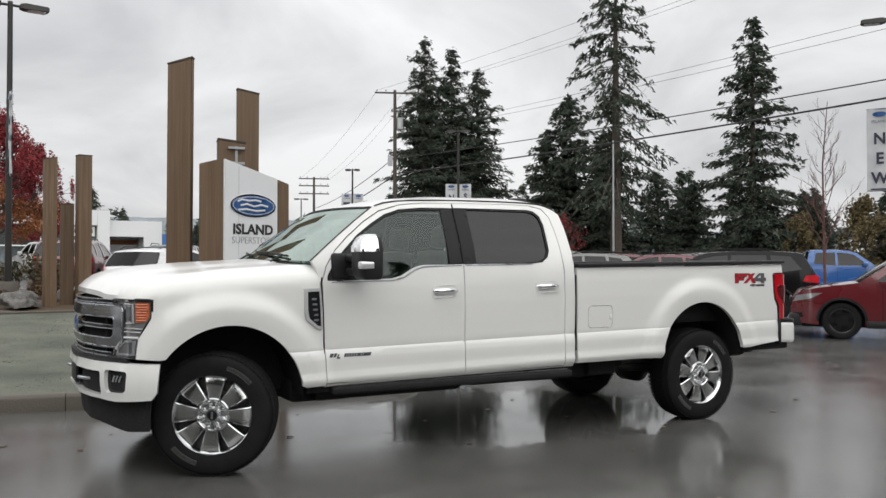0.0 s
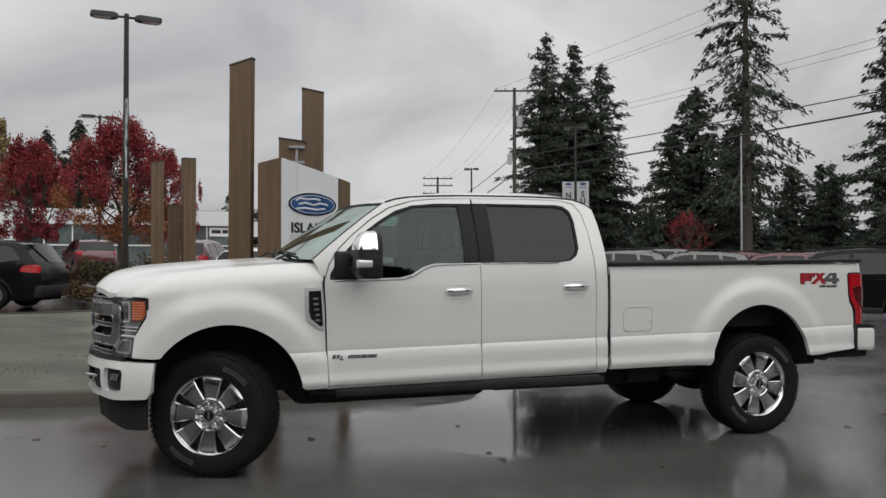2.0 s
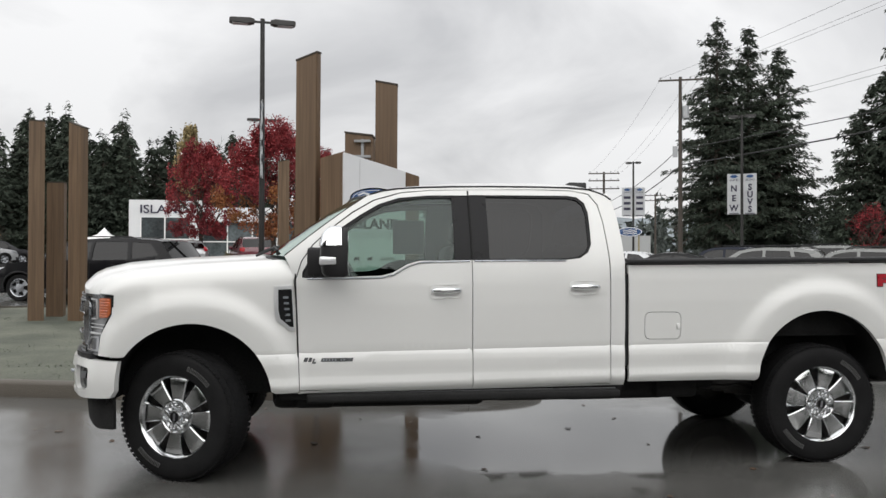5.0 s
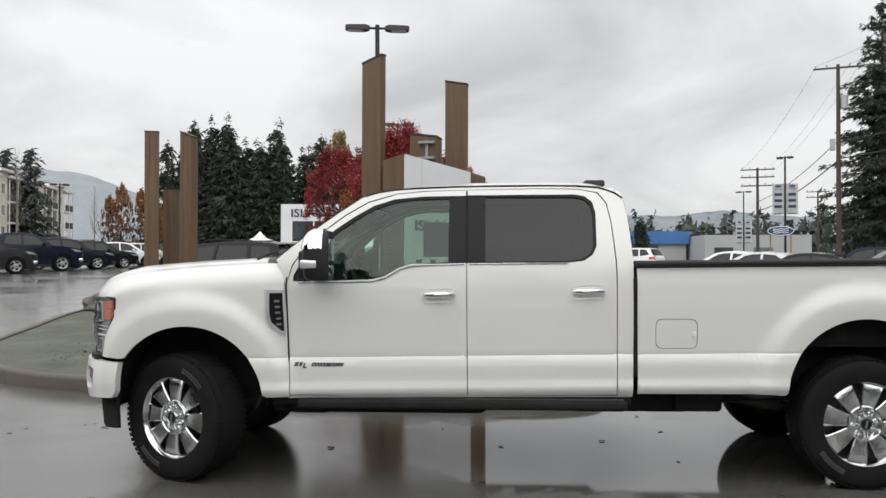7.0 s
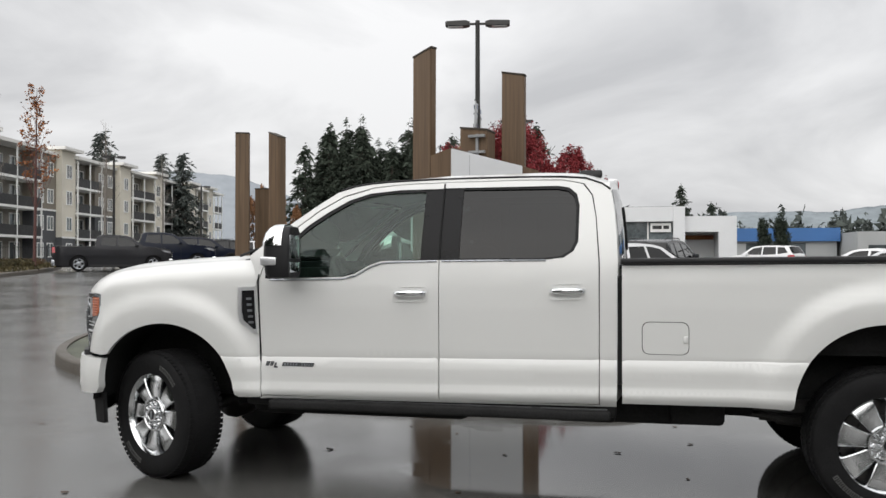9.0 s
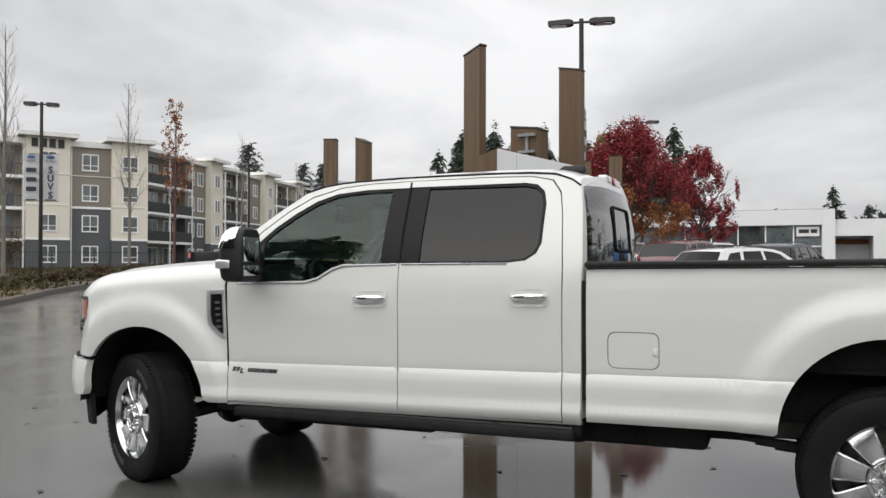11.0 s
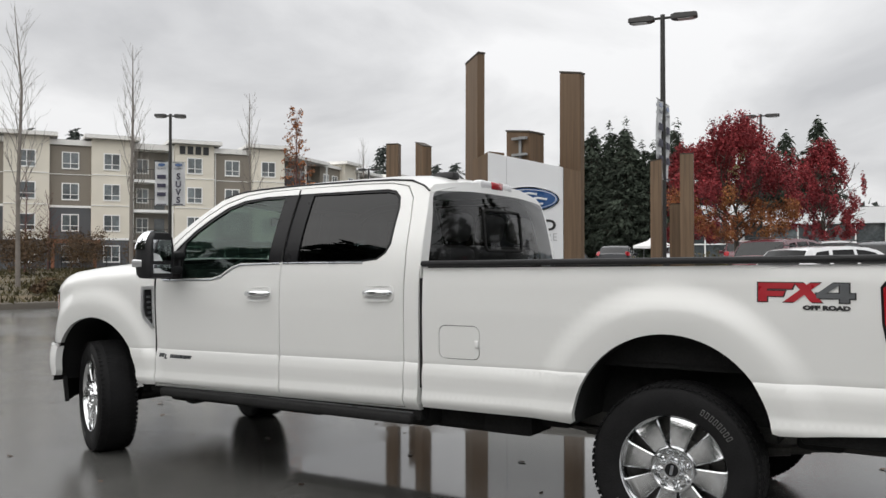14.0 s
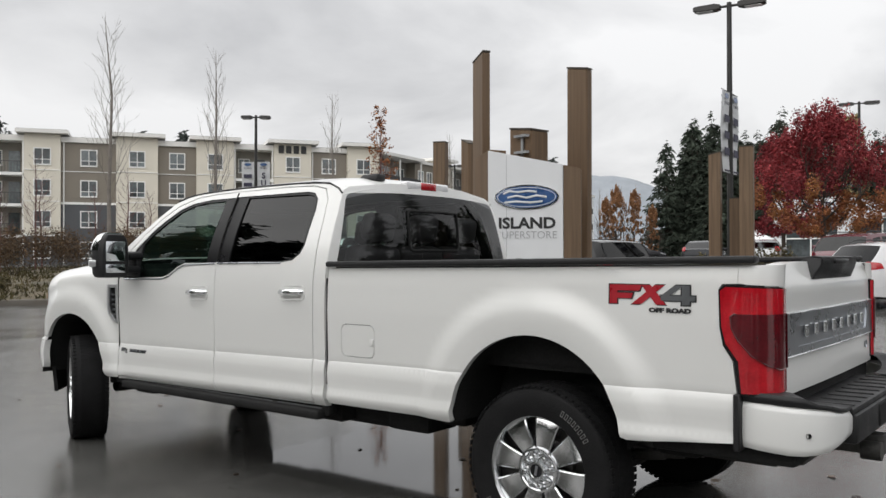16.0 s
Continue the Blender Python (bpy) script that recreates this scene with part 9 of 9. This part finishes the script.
def shed(name, label, x0, x1, y, h, mat, fascia=None, cut=0.4):
    b = thing(name, label, "building", at=(0, y, 1.0))
    bm = bmesh.new()
    box(bm, x0, x1, 0, 14, -0.5, h * (1 - cut) if fascia else h)
    part("wall", bm, mat, b)
    if fascia:
        bm = bmesh.new()
        box(bm, x0 - 0.3, x1 + 0.3, -0.6, 14, h * (1 - cut), h)
        part("fascia", bm, fascia, b, "blue metal fascia")
    for k in range(int((x1 - x0) / 5)):
        bm = bmesh.new()
        box(bm, x0 + 1.2 + 5 * k, x0 + 3.6 + 5 * k, -0.05, 0.05, 0.2, min(2.4, h * 0.55))
        part("door", bm, M_PANE, b, "dark doorway")


shed("service_shed", "low shed with a blue metal fascia", 17.6, 30.0, 112, 4.3, M_GREYWALL, M_BLUEROOF)
shed("warehouse", "plain grey warehouse beyond the lot", 30.5, 44.0, 104, 3.6, M_GREYWALL)
shed("roadside_shop", "low pale shop across the road", 68.0, 90.0, 44, 2.6, M_SHOWROOM)

tent = thing("canopy_tent", "white peaked canopy tent in the lot", "tent", at=(-24.2, 92.0, ground_height(-24.2, 90.0)))
bm = bmesh.new()
tent.scale = (1.2, 1.2, 1.2)
ring0 = [bm.verts.new((sx * 1.6, sy * 1.6, 2.0)) for sx, sy in ((-1, -1), (1, -1), (1, 1), (-1, 1))]
ring1 = [bm.verts.new((sx * 1.6, sy * 1.6, 1.75)) for sx, sy in ((-1, -1), (1, -1), (1, 1), (-1, 1))]
ring2 = [bm.verts.new((sx * 0.5, sy * 0.5, 2.5)) for sx, sy in ((-1, -1), (1, -1), (1, 1), (-1, 1))]
peak = bm.verts.new((0, 0, 3.15))
for k in range(4):
    bm.faces.new((ring1[k], ring1[(k + 1) % 4], ring0[(k + 1) % 4], ring0[k]))
    bm.faces.new((ring0[k], ring0[(k + 1) % 4], ring2[(k + 1) % 4], ring2[k]))
    bm.faces.new((ring2[k], ring2[(k + 1) % 4], peak))
part("canopy", bm, M_TENT, tent, "white canvas canopy")
for sx, sy in ((-1, -1), (1, -1), (1, 1), (-1, 1)):
    bm = bmesh.new()
    tube(bm, [(sx * 1.55, sy * 1.55, 0), (sx * 1.55, sy * 1.55, 1.9)], 0.03, 6)
    part("leg", bm, M_GALV, tent)


# ---- utility poles and their cables ----
def utility_pole(x, y, h, rz, arms=(0.25,), box_=True, arm=1.35):
    z = ground_height(x, y)
    p = thing("utility_pole", "weathered wooden utility pole with crossarms", "utility pole", "utility poles", at=(x, y, z), rz=rz)
    bm = bmesh.new()
    tube(bm, [(0, 0, -0.3), (0, 0, h * 0.6), (0, 0, h)], [0.19, 0.15, 0.12], 10)
    part("mast", bm, M_POLEWOOD, p, "", 60)
    for d in arms:
        bm = bmesh.new()
        box(bm, -arm, arm, -0.16, -0.06, h - d - 0.06, h - d + 0.06)
        ar = part("crossarm", bm, M_POLEWOOD, p)
        for xx in (-arm * 0.9, -arm * 0.45, arm * 0.45, arm * 0.9):
            bm = bmesh.new()
            lathe(bm, [(0.0, 0.2), (0.05, 0.18), (0.06, 0.1), (0.03, 0.05), (0.05, 0.0)], 8, pose(xx, -0.11, h - d + 0.06, 90, 0, 0))
            part("insulator", bm, M_GALV, ar, "", 60)
    if box_:
        bm = bmesh.new()
        tube(bm, [(0.38, 0, h - 3.1), (0.38, 0, h - 2.2)], 0.26, 14)
        part("transformer", bm, M_GALV, p, "grey transformer can", 40)
        bm = bmesh.new()
        box(bm, -0.55, -0.2, -0.15, 0.15, h - 6.0, h - 5.2)
        part("junction_box", bm, M_GALV, p, "grey junction box")
    return p


utility_pole(26.8, 53.8, 14.6, -20, arm=1.6)
utility_pole(31.7, -13.9, 16.9, -12)
utility_pole(31.0, 84.5, 10.6, -18, (0.2, 1.0, 1.9), False, 1.7)
utility_pole(51.0, 120.0, 11.0, -18, (0.2, 1.0), False, 1.6)
bmp = bmesh.new()
tube(bmp, [(0, 0, -0.1), (0, 0, 9.0)], [0.07, 0.05], 8)
solid("flag_pole", bmp, M_GALV, "slim pale metal pole before the firs", "pole", smooth=60, at=pose(34.0, 36.0, ground_height(34, 36)))


def cable(a, b, sag, r, label="black overhead cable between utility poles"):
    bm = bmesh.new()
    a, b = Vector(a), Vector(b)
    tube(bm, [a.lerp(b, t) - Vector((0, 0, sag * 4 * t * (1 - t))) for t in np.linspace(0, 1, 17)], r, 5, cap=False)
    solid("cable", bm, M_WIRE, label, "cable", "overhead cables", smooth=60)


for z0, z1, dx, r, sg in ((8.5, 8.4, 0.1, 0.044, 0.5), (9.7, 8.8, 0.1, 0.027, 0.5), (11.6, 11.3, -0.1, 0.010, 0.8), (11.9, 11.9, 0.12, 0.010, 0.8), (15.05, 16.8, -1.4, 0.009, 1.0), (15.05, 16.8, 0.7, 0.009, 1.0), (15.05, 16.8, 1.4, 0.009, 1.0)):
    cable((26.8 + dx * 0.94, 53.8 - dx * 0.34, z0), (31.7 + dx * 0.98, -13.9 - dx * 0.2, z1), sg, r)
for z0, z1, dx, r, sg in ((8.5, 6.6, 0.1, 0.045, 0.5), (9.9, 7.6, 0.1, 0.03, 0.5), (15.05, 10.9, -1.4, 0.008, 0.7), (15.05, 10.9, 1.4, 0.008, 0.7), (15.05, 10.9, 0.7, 0.008, 0.7)):
    cable((26.8 + dx * 0.94, 53.8 - dx * 0.34, z0), (31.0 + dx * 1.2, 84.5, z1), sg, r)

# the brand sign down the road, as a plain oval on two posts
rsn = thing("road_sign", "dark blue oval sign on two yellow posts", "sign", at=(21.5, 50.0, ground_height(21.5, 50.0) + 0.0), rz=-18)
for x in (-0.62, 0.62):
    bm = bmesh.new()
    tube(bm, [(x, 0.1, 0), (x, 0.1, 3.05)], 0.05, 8)
    part("post", bm, M_YELLOW, rsn, "yellow post")
b = oval(1.7, 0.65, 0.10, 0)
bmesh.ops.translate(b, vec=(0, 0, 2.85), verts=b.verts)
part("oval_face", b, M_BLUE, rsn, "dark blue oval", 40)
b = bmesh.new()
tube(b, [Vector((0.80 * math.cos(a), -0.02, 2.85 + 0.29 * math.sin(a))) for a in np.linspace(0, math.tau, 40)], 0.022, 6)
part("oval_rim", b, M_TRIM, rsn, "white rim", 60)
for k in range(3):
    b = bmesh.new()
    tube(b, [Vector((-0.48 + 0.24 * q, -0.03, 2.97 - 0.12 * k + 0.028 * (-1) ** q)) for q in range(5)], 0.026, 6)
    part("oval_stroke", b, M_TRIM, rsn, "white stroke", 60)


# ---- hills ----
def ridge(name, pts, dist, mat, label, rough, base=-20):
    """A wooded ridge seen far off: heights by bearing from +y, in degrees."""
    bm = bmesh.new()
    az = [p[0] for p in pts]
    hs = [p[1] for p in pts]
    cols = []
    for a in np.arange(az[0], az[-1] + 0.01, 0.4):
        h = interp(a, az, hs) + rough * (noise.noise(Vector((a * 0.35, dist, 0))) + 0.5 * noise.noise(Vector((a * 1.3, dist, 3))) + 0.3 * noise.noise(Vector((a * 4.1, dist, 5))))
        s, c = math.sin(radians(a)), math.cos(radians(a))
        cols.append([bm.verts.new((s * (dist + o), c * (dist + o), base + (h - base) * f)) for o, f in ((-130, 0.0), (-95, 0.3), (-50, 0.68), (-15, 0.93), (0, 1.0), (60, 0.6))])
    for c0, c1 in zip(cols, cols[1:]):
        for k in range(5):
            bm.faces.new((c0[k], c0[k + 1], c1[k + 1], c1[k]))
    bmesh.ops.recalc_face_normals(bm, faces=bm.faces)
    return solid(name, bm, mat, label, "hill", kind="structure", smooth=60)


ridge("backdrop_mountain", [(-75, 80), (-50, 90), (-35, 98), (-29, 99), (-26, 96), (-25, 91), (-23, 78), (-22, 70), (-21, 56), (-19, 42), (-15, 34), (-9, 25), (-3, 5)], 1000, M_HILLFAR, "mountain paled by painted-in haze beyond the apartments", 3)
ridge("backdrop_hill", [(-10, 8), (-5, 26), (0, 38), (4, 44), (8, 47), (12, 47), (16, 50), (20, 44), (28, 36), (45, 32), (70, 34), (110, 30), (150, 36), (200, 40), (250, 36), (290, 50)], 900, M_HILL, "wooded hill with mist painted into its colour", 2.5)
# far belt of trees under the hill
rng = np.random.default_rng(77)
v, f = [], []
for i in range(900):
    az = rng.uniform(-8, 75)
    d = rng.uniform(150, 220)
    h = rng.uniform(5.0, 9.0) * (1.0 if az < 40 else 1.2) * (1 + 0.5 * noise.noise(Vector((az * 0.5, 0, 0))))
    x, y, w = d * math.sin(radians(az)), d * math.cos(radians(az)), rng.uniform(1.2, 3.4)
    sharp = rng.random() < 0.3
    for k in range(26):
        a, u = rng.uniform(0, 6.28), rng.random()
        rr = w * ((1 - u) if sharp else math.sqrt(max(0.0, 1 - u * u))) * rng.random() ** 0.4
        c = np.array([x + rr * math.cos(a), y + rr * math.sin(a), 0.4 + h * (1.25 if sharp else 1.0) * u])
        sz = rng.uniform(0.5, 1.1)
        b0 = len(v)
        v += [tuple(c + rng.normal(0, 0.6, 3) * sz) for _ in range(4)]
        f.append((b0, b0 + 1, b0 + 2, b0 + 3))
far_me = tri_mesh("far_woods", v, f, [M_NEEDLE_HAZED])
solid("far_woods", far_me, M_NEEDLE_HAZED, "belt of dark trees with haze in their colour under the hill", "woods", kind="stuff")
